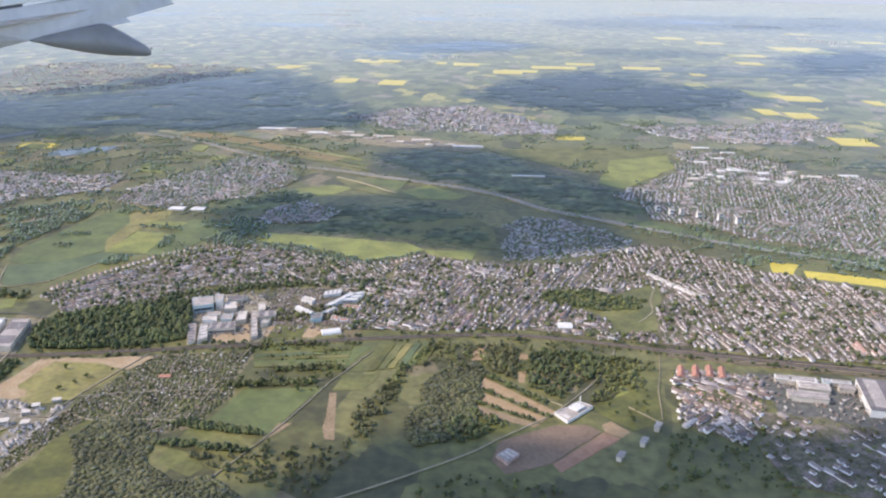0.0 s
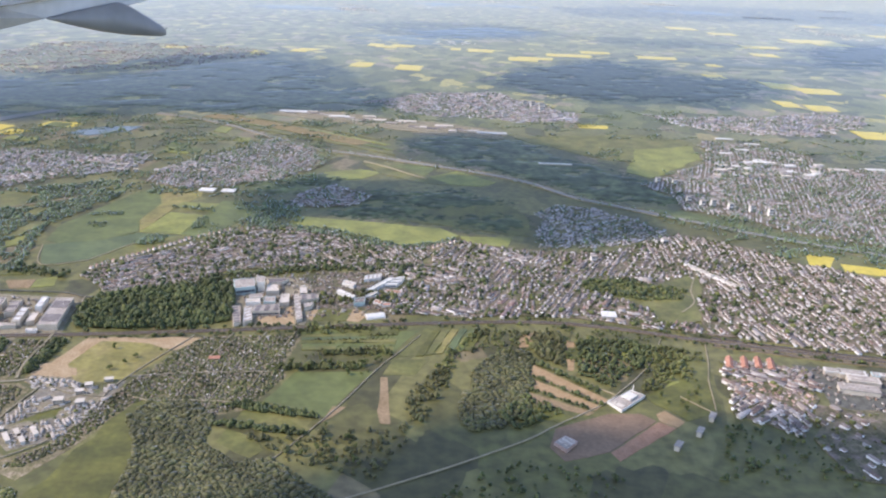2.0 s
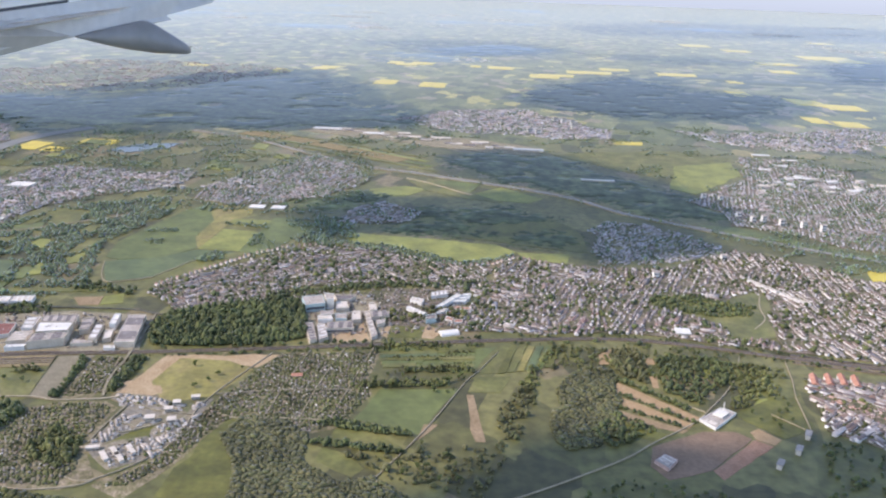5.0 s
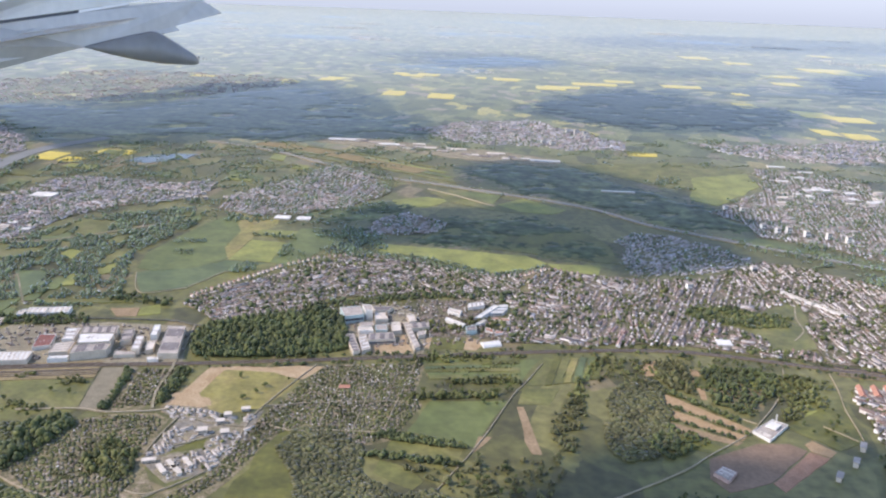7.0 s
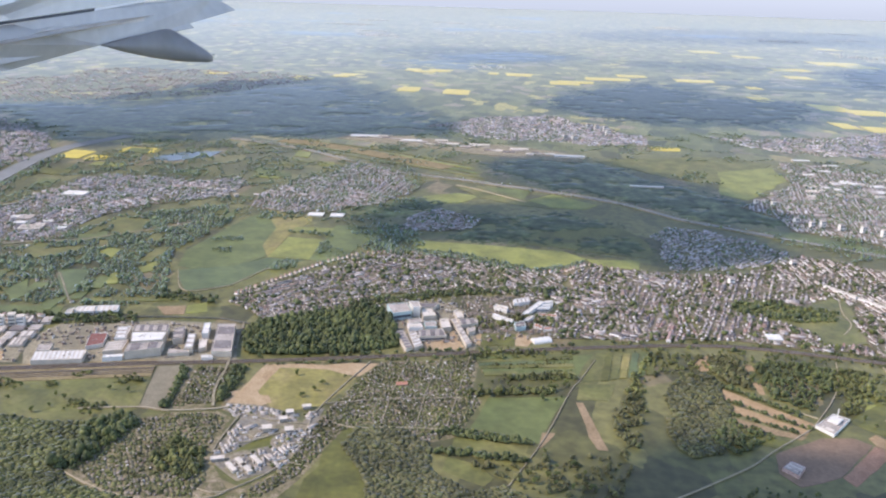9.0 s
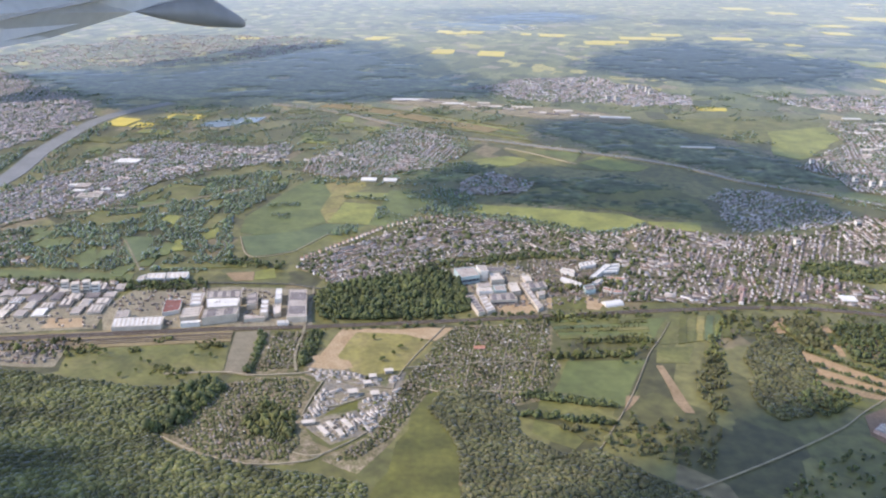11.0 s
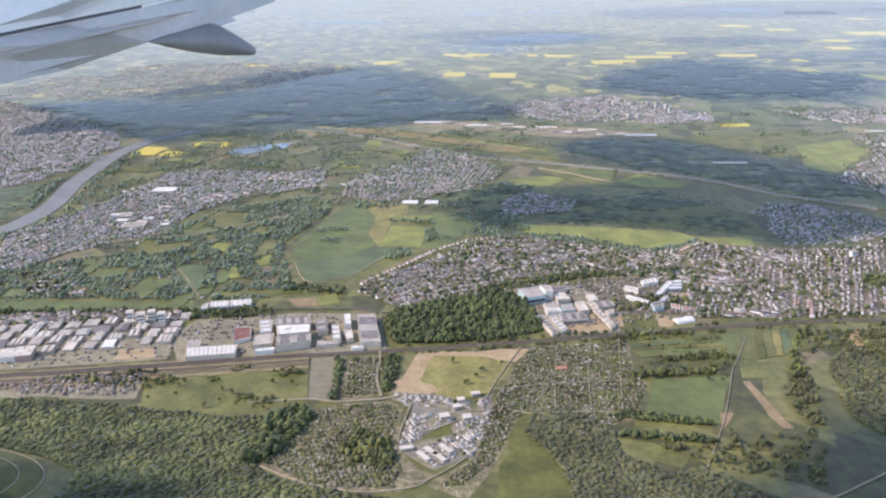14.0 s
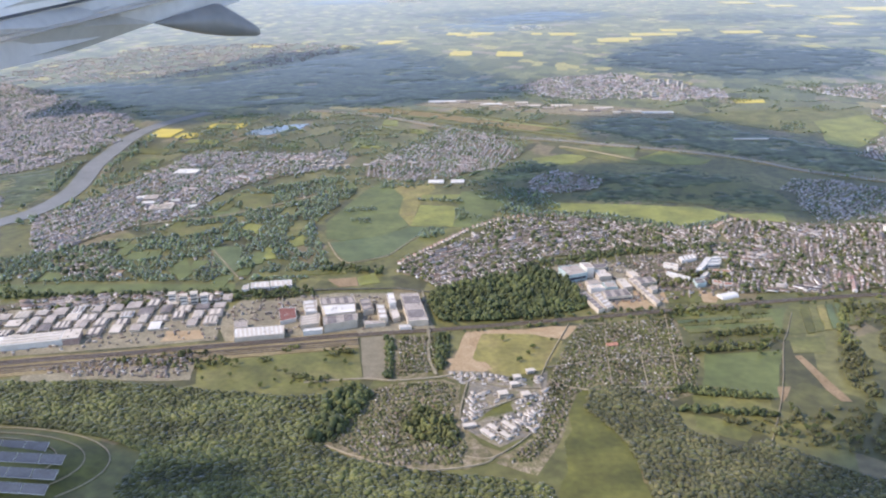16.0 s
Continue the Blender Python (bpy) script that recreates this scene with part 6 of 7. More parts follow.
hx, hy = np.concatenate(hx), np.concatenate(hy)
mx, my = [], []
for (x0, y0), (x1, y1) in zip(MOTORWAY, MOTORWAY[1:]):
    for side in (-1.7, 1.9):
        t = np.arange(0, 1, 1.1 / math.hypot(x1 - x0, y1 - y0))
        t = t[[noise.noise(((x0 + (x1 - x0) * q) * 0.11, side, 4.0)) > -0.02 for q in t]]
        mx.append(x0 + (x1 - x0) * t)
        my.append(y0 + (y1 - y0) * t + side * 1.3 + RNG.normal(0, 0.4, t.size))
trees("bushes", "rows of trees along the motorway", np.concatenate(mx), np.concatenate(my), 1.0, "hazed_leaf", False, 0.7)
keep = np.ones(hx.size, bool)
for o in BUILT:
    keep &= ~inside(o, hx, hy)
trees("hedgerows", "hedgerows and copses between the fields", hx[keep], hy[keep], 1.1, "hazed_leaf", False, 0.7)

# ---- towns ----
town("dense houses with pale walls and brown roofs", RESID, 30, 1.75, 0.5, [PARK_WOOD], 0.35, 0.08, 0.85, 0.68, 0.85)
RAILSIDE = [(-36.8, 203.1), (-37, 218.7), (3.24, 219.4), (22.3, 217.4), (48, 211.4), (77, 205.5), (104.2, 200.8), (106.8, 184.7), (78.1, 191.6), (48.8, 197.5), (22.6, 203.5), (3.74, 205.4)]
WEST_Q = [(-36.8, 204.7), (-31.9, 233.1), (-25.4, 255.3), (-16.24, 266.7), (-0.02, 262.7), (4.3, 237.5), (3.69, 207)]
MID_Q = [(3.69, 207), (4.3, 237.5), (-0.02, 262.7), (11.93, 260.2), (30.5, 261.2), (43.2, 271.6), (45.9, 243.7), (47.8, 199.1), (22.6, 205.1)]
EAST_Q = [(47.8, 199.1), (45.9, 243.7), (43.2, 271.6), (59.3, 284.4), (87.3, 264.9), (124.3, 237.7), (157.2, 177.3), (100.2, 189.5), (78, 193.2)]
town("terraces and houses with white walls and brown roofs", WEST_Q, 68, 1.7, 0.4, [PARK, WORKS], 0.6, 0.1, 0.9, 0.7, 0.62, near=RAILSIDE)
town("dense town houses with white walls and brown roofs", MID_Q, 66, 1.7, 0.4, [PARK, WORKS], 0.6, 0.1, 0.95, 0.7, 0.5, near=RAILSIDE)
town("long streets of white-walled town houses under brown roofs", EAST_Q, 87, 1.9, 0.3, [PARK, WORKS, AVENUE], 0.7, 0.07, 1.0, 0.7, 0.5, mixed=False, near=RAILSIDE)
patch("lawn", "town park lawn with paths", "lawn", PARK, "meadow", 0.3)
road("footpath", "pale path through a town park", [(54.7, 240.5), (51, 230), (49.4, 220.6), (44, 213)], 0.3, "track", 0.1)
town("houses in cloud shade", SHADED, 40, 2.3, 0.9, [], 0.4, 0.35, 0.6, 0.66, 0.45, floor=False, roof="roof_hazed")
town("town of houses with red-brown roofs", EAST, 74, 1.9, 0.5, [], 0.5, 0.12, 0.8, 0.62, 0.9, roof="roof_hazed")
town("village of pale houses with red-brown roofs", VILLAGE, 77, 1.9, 0.5, [], 0.3, 0.12, 0.85, 0.66, 1.0, roof="roof_hazed")
town("hamlet houses in cloud shade", HAMLET, 35, 1.8, 0.8, [], 0.2, 0.15, 0.8, 0.66, green=0.6, roof="roof_hazed")
town("riverside town of pale houses and brown roofs", RIVERSIDE, 72, 1.9, 0.5, [], 0.35, 0.12, 0.95, 0.7, 0.85, roof="roof_hazed")
town("houses along a road", [(-234.8, 239.7), (-216.9, 247.6), (-203.7, 221.4), (-222.6, 224.2)], 50, 2.4, 0.9, [], 0.2, 0.2)
town("distant town of white houses and slabs", [(-82, 541), (-62, 564), (-48, 588), (4, 610), (30, 574), (56, 529), (55, 497), (19, 492), (-22, 503), (-50, 514)], 20, 2.6, 0.9, [], 0.4, 0.2, 1.1, 1.0, 0.35, floor=False, roads=False, roof="roof_hazed")
town("distant town of pale and reddish houses", [(99, 538), (136, 533), (160, 540), (188, 547), (223, 571), (250, 553), (233, 522), (187, 478), (152, 478), (126, 493)], 30, 2.6, 0.9, [], 0.4, 0.2, 1.1, 1.0, 0.35, floor=False, roads=False, roof="roof_hazed")
town("distant city on the river", [(-480, 640), (-393, 577), (-342, 517), (-290, 468), (-276, 440), (-277, 384), (-286, 356), (-300, 342), (-275, 294), (-300, 262), (-380, 330)], 35, 2.3, 0.8, [[(-300, 339), (-284, 355), (-269, 348), (-261, 324), (-261, 304), (-274, 291)]], 0.5, 0.2, 0.9, 0.75, 0.4, floor=False, roads=False, roof="hazed_city")
town("distant city beyond the forest", [(-480, 640), (-400, 860), (-230, 860), (-200, 790), (-230, 730), (-260, 675), (-290, 635), (-350, 618), (-390, 600)], 35, 4.6, 2.2, [], 0.4, 0.45, 0.8, 1.3, 0.02, floor=False, roads=False, roof="hazed_city")
town("strip of houses above the industrial estate", [(-274.3, 196.2), (-228.4, 202.8), (-212.7, 209.2), (-172.5, 209.8), (-171.3, 202.7), (-223.4, 200.7), (-274.6, 192.1)], 10, 1.9, 0.8, [], 0.4, 0.1)
for k in range(30):
    x0, y0 = RNG.uniform(-900, 1000), RNG.uniform(780, 2400)
    if abs(x0) < y0 * 0.6:
        w = RNG.uniform(18, 45) * y0 / 1300
        town("distant village of pale houses", [(x0 - w, y0), (x0, y0 - w * 0.7), (x0 + w, y0 - w * 0.2), (x0 + w * 0.6, y0 + w * 0.8), (x0 - w * 0.5, y0 + w)], RNG.uniform(0, 90), 6, 2.2, [], 0.4, 0.35, 0.8, 1.5, 0.02, floor=False, roads=False, roof="white")

# houses south of the railway and on the new estate, one by one
row_houses("white plastered house under brown roof tiles", "houses south of the railway", [(46.2, 184.2), (66.1, 180.1), (62.8, 166.6), (53.3, 150.4), (41.4, 159.4), (44.2, 172.3)], 128, 1.45, 0.3, terrace=0.45, skip=0.0, green=2.2, limit=38)
row_houses("pale house among dark trees", "houses beside the works", [(61.2, 164.2), (82.4, 158.7), (99.4, 151.3), (72.9, 133.5), (56.8, 136.4), (55.1, 150.4)], 120, 2.6, 0.9, terrace=0.3, skip=0.4, limit=15)
for pts in ([(-126.4, 229.6), (-120.7, 238.4), (-112.8, 249.7), (-104.2, 262), (-94.2, 271.1), (-84.9, 274.7), (-75.1, 273.3)], [(-67.2, 268.1), (-55.8, 264.6), (-44.6, 261.1), (-33.7, 257.8), (-26.2, 259.8), (-17.8, 267.6), (-7.2, 263)]):
    for (x0, y0), (x1, y1) in zip(pts, pts[1:]):
        far = math.hypot(x1 - x0, y1 - y0)
        for k in range(int(far / 1.9)):
            f = (k + 0.5) * 1.9 / far
            house((0, 1, 1, 4)[k % 4], x0 + (x1 - x0) * f, y0 + (y1 - y0) * f, math.degrees(math.atan2(y1 - y0, x1 - x0)) + 90 + RNG.uniform(-8, 8), "white gabled house at the edge of the fields", "houses along the field edge", 0.8)
NEW_N = [(-111.5, 163.2), (-104.6, 163.2), (-100.2, 161.6), (-95.3, 159.2), (-90.6, 163), (-91.4, 158), (-95, 158.2), (-98, 156.4), (-103, 157.6), (-108, 157.8)]
NEW_W = [(-109, 142.8), (-107.6, 151.8), (-106.6, 155), (-102.4, 155.2), (-97.6, 153.8), (-98.6, 152), (-101.4, 150.4), (-104, 147), (-105.8, 144.4)]
NEW_E = [(-95.4, 152.8), (-91.3, 156), (-91.4, 147.7), (-93.8, 140.4), (-97.6, 139.6), (-98.5, 147), (-98, 151)]
NEW_S = [(-105.4, 141), (-104.8, 142.2), (-99, 146.4), (-98.2, 139.2), (-99.4, 137.8), (-102.2, 135.8)]
for k, (zone, ang) in enumerate(((NEW_N, -8), (NEW_W, 28), (NEW_E, 40), (NEW_S, -48))):
    row_houses(("new grey-roofed house on bare ground", "new house with a grey roof and pale walls", "new brick-coloured house among gardens", "new white house beside a lawn")[k], "new estate", zone, ang, 0.84, 0.22, terrace=0.85, skip=-0.2, green=0.5, limit=18, kinds=(5, 7, 5, 5, 7), long=6, floor=False, flat=True)
for x, y, w, d, h in ((-100.2, 152.2, 1.8, 1.5, 1.1), (-95.6, 152, 1.6, 1.4, 1.0), (-97.7, 156.6, 1.5, 1.1, 0.9), (-96.9, 159.5, 1.4, 1.2, 0.9), (-93.8, 162.6, 1.7, 1.0, 0.7), (-107.3, 141.2, 2.4, 0.9, 0.6)):
    hall("apartment_block", "cubic white block of flats on the new estate", "apartment block", x, y, w, d, h, 14, "facade", "cream", windows=2)
for x, y in ((-104.4, 138.6), (-103, 140.2), (-101.4, 138.4), (-100.2, 141.2)):
    hall("terrace_block", "long white terrace of the new estate", "terrace", x, y, 3.2, 0.75, 0.6, -52, "white", "cream", windows=1)


def clutter(label, poly, gap, out=()):
    """Containers, lorries and stacks in a yard, past counting."""
    x, y = spread(poly, gap, out, thin=0.35)
    n = len(x)
    me = merged("yard_clutter", [house_shape(flat=True)], np.zeros(n, int), x, y, np.full(n, 0.05), RNG.uniform(0.3, 1.3, n), RNG.uniform(0.25, 0.5, n), RNG.uniform(0.2, 0.6, n), radians(8) + RNG.choice([0, 1.57], n) + RNG.normal(0, 0.1, n), ["shed", "shed"])
    tagged(new("yard_clutter", me), label, "yard clutter", kind="stuff")


def garden_plots(label, poly, ang, wide=0.95, deep=1.7):
    """A patchwork of garden plots: beds, lawns and paving, each with its own colour and a slightly raised edge."""
    a = np.array(poly, float)
    c, mid = radians(ang), a.mean(0)
    u, w = np.array((math.cos(c), math.sin(c))), np.array((-math.sin(c), math.cos(c)))
    reach = np.hypot(*(a - mid).T).max()
    gx, gy = np.meshgrid(np.arange(-reach, reach, wide), np.arange(-reach, reach, deep))
    gx = gx + RNG.uniform(-0.2, 0.2, gx.shape) * wide
    x, y = mid[0] + gx * u[0] + gy * w[0], mid[1] + gx * u[1] + gy * w[1]
    ok = inside(poly, x.ravel(), y.ravel()) & (RNG.random(x.size) < 0.9)
    x, y = x.ravel()[ok], y.ravel()[ok]
    n = len(x)
    bed = [(-.5, -.5, 0), (.5, -.5, 0), (.5, .5, 0), (-.5, .5, 0), (-.5, -.5, 1), (.5, -.5, 1), (.5, .5, 1), (-.5, .5, 1)]
    me = merged("garden_plots", [(bed, BOX, [0] * 6)], np.zeros(n, int), x, y, np.full(n, 0.0), wide * RNG.uniform(0.45, 0.92, n), deep * RNG.uniform(0.4, 0.9, n), RNG.uniform(0.16, 0.2, n), np.full(n, c) + RNG.normal(0, 0.04, n), ["bed"])
    tagged(new("garden_plots", me), label, "garden plots", kind="stuff")


def sheds(label, poly, gap, out=(), ang=18, leafy=1.0):
    """Allotment gardens: plots, sheds and greenhouses in rows, fruit trees."""
    garden_plots("patchwork of garden beds and lawns", poly, ang)
    x, y = spread(poly, gap, out, jitter=0.3, thin=0.62)
    n = len(x)
    me = merged("garden_sheds", [house_shape(), house_shape(flat=True)], RNG.choice(2, n), x, y, np.zeros(n), RNG.uniform(0.25, 0.55, n), RNG.uniform(0.2, 0.36, n), RNG.uniform(0.22, 0.34, n), radians(ang) + RNG.choice([0, 1.57], n) + RNG.normal(0, 0.12, n), ["shed", "shed"])
    tagged(new("garden_sheds", me), label, "sheds", kind="stuff")
    x, y = spread(poly, gap * 0.56, out, thin=1 - 0.5 * leafy)
    trees("garden_trees", "fruit trees and hedges in allotments", x, y, 0.45, "leaf", False, 0.75)


ALLOT = [(-80, 186.5), (-57, 190), (-58.5, 174), (-56.5, 168.4), (-61.9, 154), (-71.4, 149), (-80, 158.5), (-85.5, 154), (-91.5, 137.4), (-97, 130), (-101, 130), (-94.3, 139.3), (-90.5, 158.6), (-84.3, 177)]
sheds("small garden sheds with pale and brown roofs", ALLOT, 0.8, [HILL_WOOD], 8)
for pts in ([(-77.5, 156), (-75.9, 172.5), (-73.4, 189.5)], [(-70.2, 155.9), (-68.2, 174), (-65.3, 191)], [(-63.7, 156.6), (-60.9, 174.7), (-58.1, 192.4)], [(-90.2, 165.3), (-74.6, 168.4), (-60, 169.8)], [(-87.6, 157), (-82.1, 155.2), (-73.8, 155.9), (-61.9, 155.7)], [(-95.4, 141.9), (-89.8, 140.1)]):
    road("garden_path", "narrow gravel path through allotments", pts, 0.15, "track", 0.08, "path")
hall("clubhouse", "clubhouse with an orange-red roof", "clubhouse", -74.1, 174.9, 2.36, 1.38, 0.45, 8, "brick", "orange", gable=0.4)
sheds("small garden sheds beside a wood", [(-133.5, 138), (-131, 146), (-128, 155.4), (-122.9, 158.6), (-112.8, 159.8), (-110, 157), (-110.6, 141.3), (-108, 136), (-109, 129.6), (-123.9, 129.6)], 0.95, [CLUMP], 22)
sheds("small garden sheds between hedges", [(-122.8, 162), (-122.8, 181.5), (-115.5, 182.2), (-114, 164.5)], 0.95, [], 5)
clutter("huts, containers and stacks below the railway", [(-204, 166.5), (-192, 170.6), (-169.4, 174), (-168, 162.4), (-191, 163.4)], 1.0)

# ---- large buildings ----
def block(name, label, category, plan, h, wall="facade", roof="grey", strips=0, strip_m="darkgrey", bands=0):
    """A flat-roofed building over four plan corners, the near edge first: walls with a parapet, roof, rooflights, window bands."""
    c = Vector((sum(p[0] for p in plan) / 4, sum(p[1] for p in plan) / 4))
    e = empty(name, c.x, c.y)
    tagged(e, label, category)
    q = [Vector(p) - c for p in plan]
    rim = [p * (1 - 0.16 / max(p.length, 0.5)) for p in q]
    v = [(p.x, p.y, z) for z in (0, h + 0.12) for p in q] + [(p.x, p.y, z) for z in (h + 0.12, h - 0.05) for p in rim]
    f = [(i + o, (i + 1) % 4 + o, (i + 1) % 4 + o + 4, i + o + 4) for o in (0, 4, 8) for i in range(4)]
    wall_ob = part("wall", mesh_of("wall", v, f, [wall]), e)
    v = [(p.x * 0.99, p.y * 0.99, z) for z in (h - 0.06, h) for p in rim]
    roof_ob = part("roof", mesh_of("roof", v, BOX, [roof]), e)
    du, dv = q[1] - q[0], q[3] - q[0]
    for k in range(strips):
        along, across = (du, dv) if du.length > dv.length else (dv, du)
        m = q[0] + along * ((k + 0.5) / strips)
        a, b = along * (0.26 / strips), across
        corner = [m - a + b * 0.1, m + a + b * 0.1, m + a + b * 0.9, m - a + b * 0.9]
        part("rooflight", mesh_of("rooflight", [(p.x, p.y, z) for z in (h - 0.02, h + 0.1) for p in corner], BOX, [strip_m]), roof_ob)
    r = random.Random(int(abs(c.x * 10 + c.y)))
    for k in range(int(min(7, 1 + du.length * dv.length / 10))):
        p = q[0] + du * r.uniform(0.12, 0.88) + dv * r.uniform(0.12, 0.88)
        part("roof_unit", ROOF_UNIT[k % 3], roof_ob, m=pose(p.x, p.y, h - 0.02, 0, 0, math.degrees(math.atan2(du.y, du.x)) + 90 * (k % 2)) @ Matrix.Scale(0.75, 4))
    for k in range(bands):
        z = h * (k + 0.6) / (bands + 0.2)
        out = Vector((du.y, -du.x)).normalized() * 0.02
        a, b = q[0] + du * 0.04, q[1] - du * 0.04
        w = h / bands * 0.15
        v = [(p.x + o.x, p.y + o.y, z + t) for t in (-w, w) for p, o in ((a, out), (b, out), (b, out * 0), (a, out * 0))]
        part("window_band", mesh_of("window_band", v, BOX, ["glass"]), wall_ob, "dark window band")
    return e


for name, label, category, plan, h, wall, roof, strips, strip_m, bands in (
        ("warehouse", "long low warehouse with cream roof panels", "warehouse", [(-161.7, 179.5), (-150.4, 181.4), (-151.2, 186.5), (-163.1, 184.8)], 1.2, "facade", "cream", 11, "white", 0),
        ("warehouse", "end of a warehouse under a cream roof", "warehouse", [(-163.1, 185), (-160, 185.6), (-160.8, 189.3), (-164.1, 189)], 1.2, "facade", "grey", 0, "sand", 0),
        ("factory_annex", "low white annex of a factory", "factory", [(-146, 182.4), (-141.7, 183.4), (-141.7, 185), (-146.1, 184)], 1.2, "white", "white", 0, "grey", 0),
        ("factory_hall", "large pale factory hall with a grey roof", "factory", [(-141.3, 184), (-133.6, 187), (-133.9, 190.7), (-142.2, 189.1)], 2.1, "facade", "grey", 2, "darkgrey", 0),
        ("factory_hall", "factory hall with a white roof", "factory", [(-141.6, 189.3), (-134.4, 191), (-135, 195.8), (-143.4, 194.9)], 2.5, "facade", "white", 0, "grey", 0),
        ("factory_hall", "factory hall with a dark roof", "factory", [(-143.8, 196.2), (-135, 197), (-136.1, 201.7), (-144.8, 200.5)], 2.1, "facade", "darkgrey", 4, "grey", 0),
        ("factory_hall", "low factory bay with a grey roof", "factory", [(-147.1, 185.3), (-142.8, 186.8), (-143.5, 192.8), (-148.1, 191)], 1.4, "facade", "grey", 4, "cream", 0),
        ("factory_hall", "factory bay with pale roof edges", "factory", [(-147.1, 192.9), (-144.4, 193.4), (-145.5, 200.5), (-148.9, 199.9)], 1.6, "white", "grey", 3, "white", 0),
        ("workshop", "workshop with a red flat roof", "workshop", [(-152.7, 188.8), (-149.1, 190.8), (-150.5, 197.4), (-154.7, 197)], 1.0, "white", "redroof", 0, "grey", 0),
        ("warehouse", "big warehouse with a grey roof", "warehouse", [(-121.3, 186.9), (-116.4, 187.3), (-119.6, 204.5), (-124.2, 204)], 1.6, "facade", "grey", 2, "darkgrey", 0),
        ("silo_building", "narrow tall white plant building", "plant", [(-126.4, 196.9), (-124.8, 197.1), (-126, 203.7), (-127.5, 203.5)], 2.0, "white", "white", 0, "grey", 0),
        ("plant_building", "narrow plant building with a grey roof", "plant", [(-128.3, 188.6), (-126.3, 188.7), (-128, 197.3), (-129.9, 197.2)], 1.6, "facade", "grey", 3, "white", 0),
        ("plant_building", "small plant building with a cream roof", "plant", [(-125, 189.1), (-123.4, 190.4), (-124.6, 195.7), (-126.5, 194.8)], 1.2, "facade", "cream", 0, "grey", 0),
        ("plant_building", "low plant building along the railway", "plant", [(-131.7, 186.3), (-126.7, 187.4), (-127.2, 188.5), (-132.3, 188.9)], 1.0, "facade", "grey", 0, "grey", 0),
        ("plant_building", "plant building with a dark roof", "plant", [(-132.8, 193.6), (-130.3, 194.5), (-132, 201.7), (-134.6, 200.6)], 1.5, "facade", "darkgrey", 2, "grey", 0),
        ("plant_building", "small white gatehouse of a factory", "plant", [(-123.1, 185), (-120.4, 185.2), (-120.9, 186.6), (-123.6, 186.4)], 0.8, "white", "white", 0, "grey", 0),
        ("warehouse", "long white warehouse before fields", "warehouse", [(-165, 210.8), (-159.9, 211.3), (-161, 215.4), (-165.8, 214.5)], 1.0, "white", "white", 4, "cream", 1),
        ("warehouse", "second half of a long white warehouse", "warehouse", [(-159.6, 211.4), (-154.1, 212.3), (-154.9, 216.5), (-160.7, 215.5)], 1.0, "white", "white", 4, "cream", 1),
        ("warehouse", "small white annex of a warehouse", "warehouse", [(-167, 209.2), (-165.3, 209.8), (-166, 213.7), (-167.4, 212.3)], 1.0, "white", "cream", 0, "grey", 0)):
    block(name, label, category, plan, h, wall, roof, strips, strip_m, bands)
for x, y in ((-183.4, 202.2), (-180, 200.9), (-177.8, 202.5), (-174.8, 201.2)):
    hall("tower_block", "small white residential tower block", "tower block", x, y, 1.7, 1.7, 3.0, 12, "white", "cream", windows=3)
# industrial estate in the west
r2 = random.Random(5)
for k in range(84):
    x = -169.5 - (k % 21) * 4.5 - r2.uniform(0, 1.0)
    y = 180.2 + (x + 213) * 0.2 + (k // 21) * 5.0 + r2.uniform(-0.5, 0.5)
    if -182.5 < x < -169 and y < 187.5:
        continue
    w, d = r2.uniform(2.0, 3.5), r2.uniform(3.0, 4.6)
    roof = r2.choice(["white", "grey", "darkgrey", "cream", "darkgrey", "grey"])
    hall("workshop", {"white": "workshop with a white sheet roof", "grey": "workshop with a grey roof", "cream": "workshop with a cream roof", "darkgrey": "workshop with a dark bitumen roof"}[roof], "workshop", x, y, w, d, r2.uniform(0.45, 0.75), 8 + r2.uniform(-3, 3), "facade", roof, r2.choice([0, 0, 2, 3]), "grey" if roof == "white" else "cream", gable=r2.choice([0, 0.25]))
hall("warehouse", "very long white-roofed warehouse", "warehouse", -209, 177.5, 15.2, 4.97, 1.52, 13, "white", "white", 3, "cream")
hall("warehouse", "end of a warehouse with a dark front", "warehouse", -200.3, 179.4, 3.6, 5.15, 1.71, 13, "brick", "cream")
hall("warehouse", "wide hall with a white roof in the riverside town", "warehouse", -221.1, 337, 9.17, 6.03, 1, -4, "white", "white")
hall("warehouse", "market hall with a pale roof in the riverside town", "market", -214.6, 286.5, 7.67, 5.49, 0.85, 6, "facade", "cream", 3, "grey")
hall("warehouse", "hall with a grey roof in the riverside town", "warehouse", -222.6, 299.5, 5.08, 5.43, 0.85, 6, "facade", "grey")
for x, y, w, d, roof in ((-221.6, 294, 4.2, 2.4, "white"), (-213.5, 292, 3.4, 2.2, "cream"), (-204, 289, 3.0, 2.0, "white"), (-226.7, 301.6, 3.6, 2.2, "white"), (-204, 294, 2.6, 2.0, "cream"), (-212.5, 297, 3.0, 1.8, "white")):
    hall("warehouse", "low hall with a pale sheet roof in the riverside town", "warehouse", x, y, w, d, 0.8, 6, "white", roof)
for k in range(9):
    hall("apartment_block", "white apartment block at the edge of a riverside town", "apartment block", -168.7 + (k % 5) * 3.6 + r2.uniform(-0.5, 0.5), 344 + (k // 5) * 8.5 + r2.uniform(-2, 2), 1.8, 1.3, 1.2, 20, "white", "cream", windows=3)
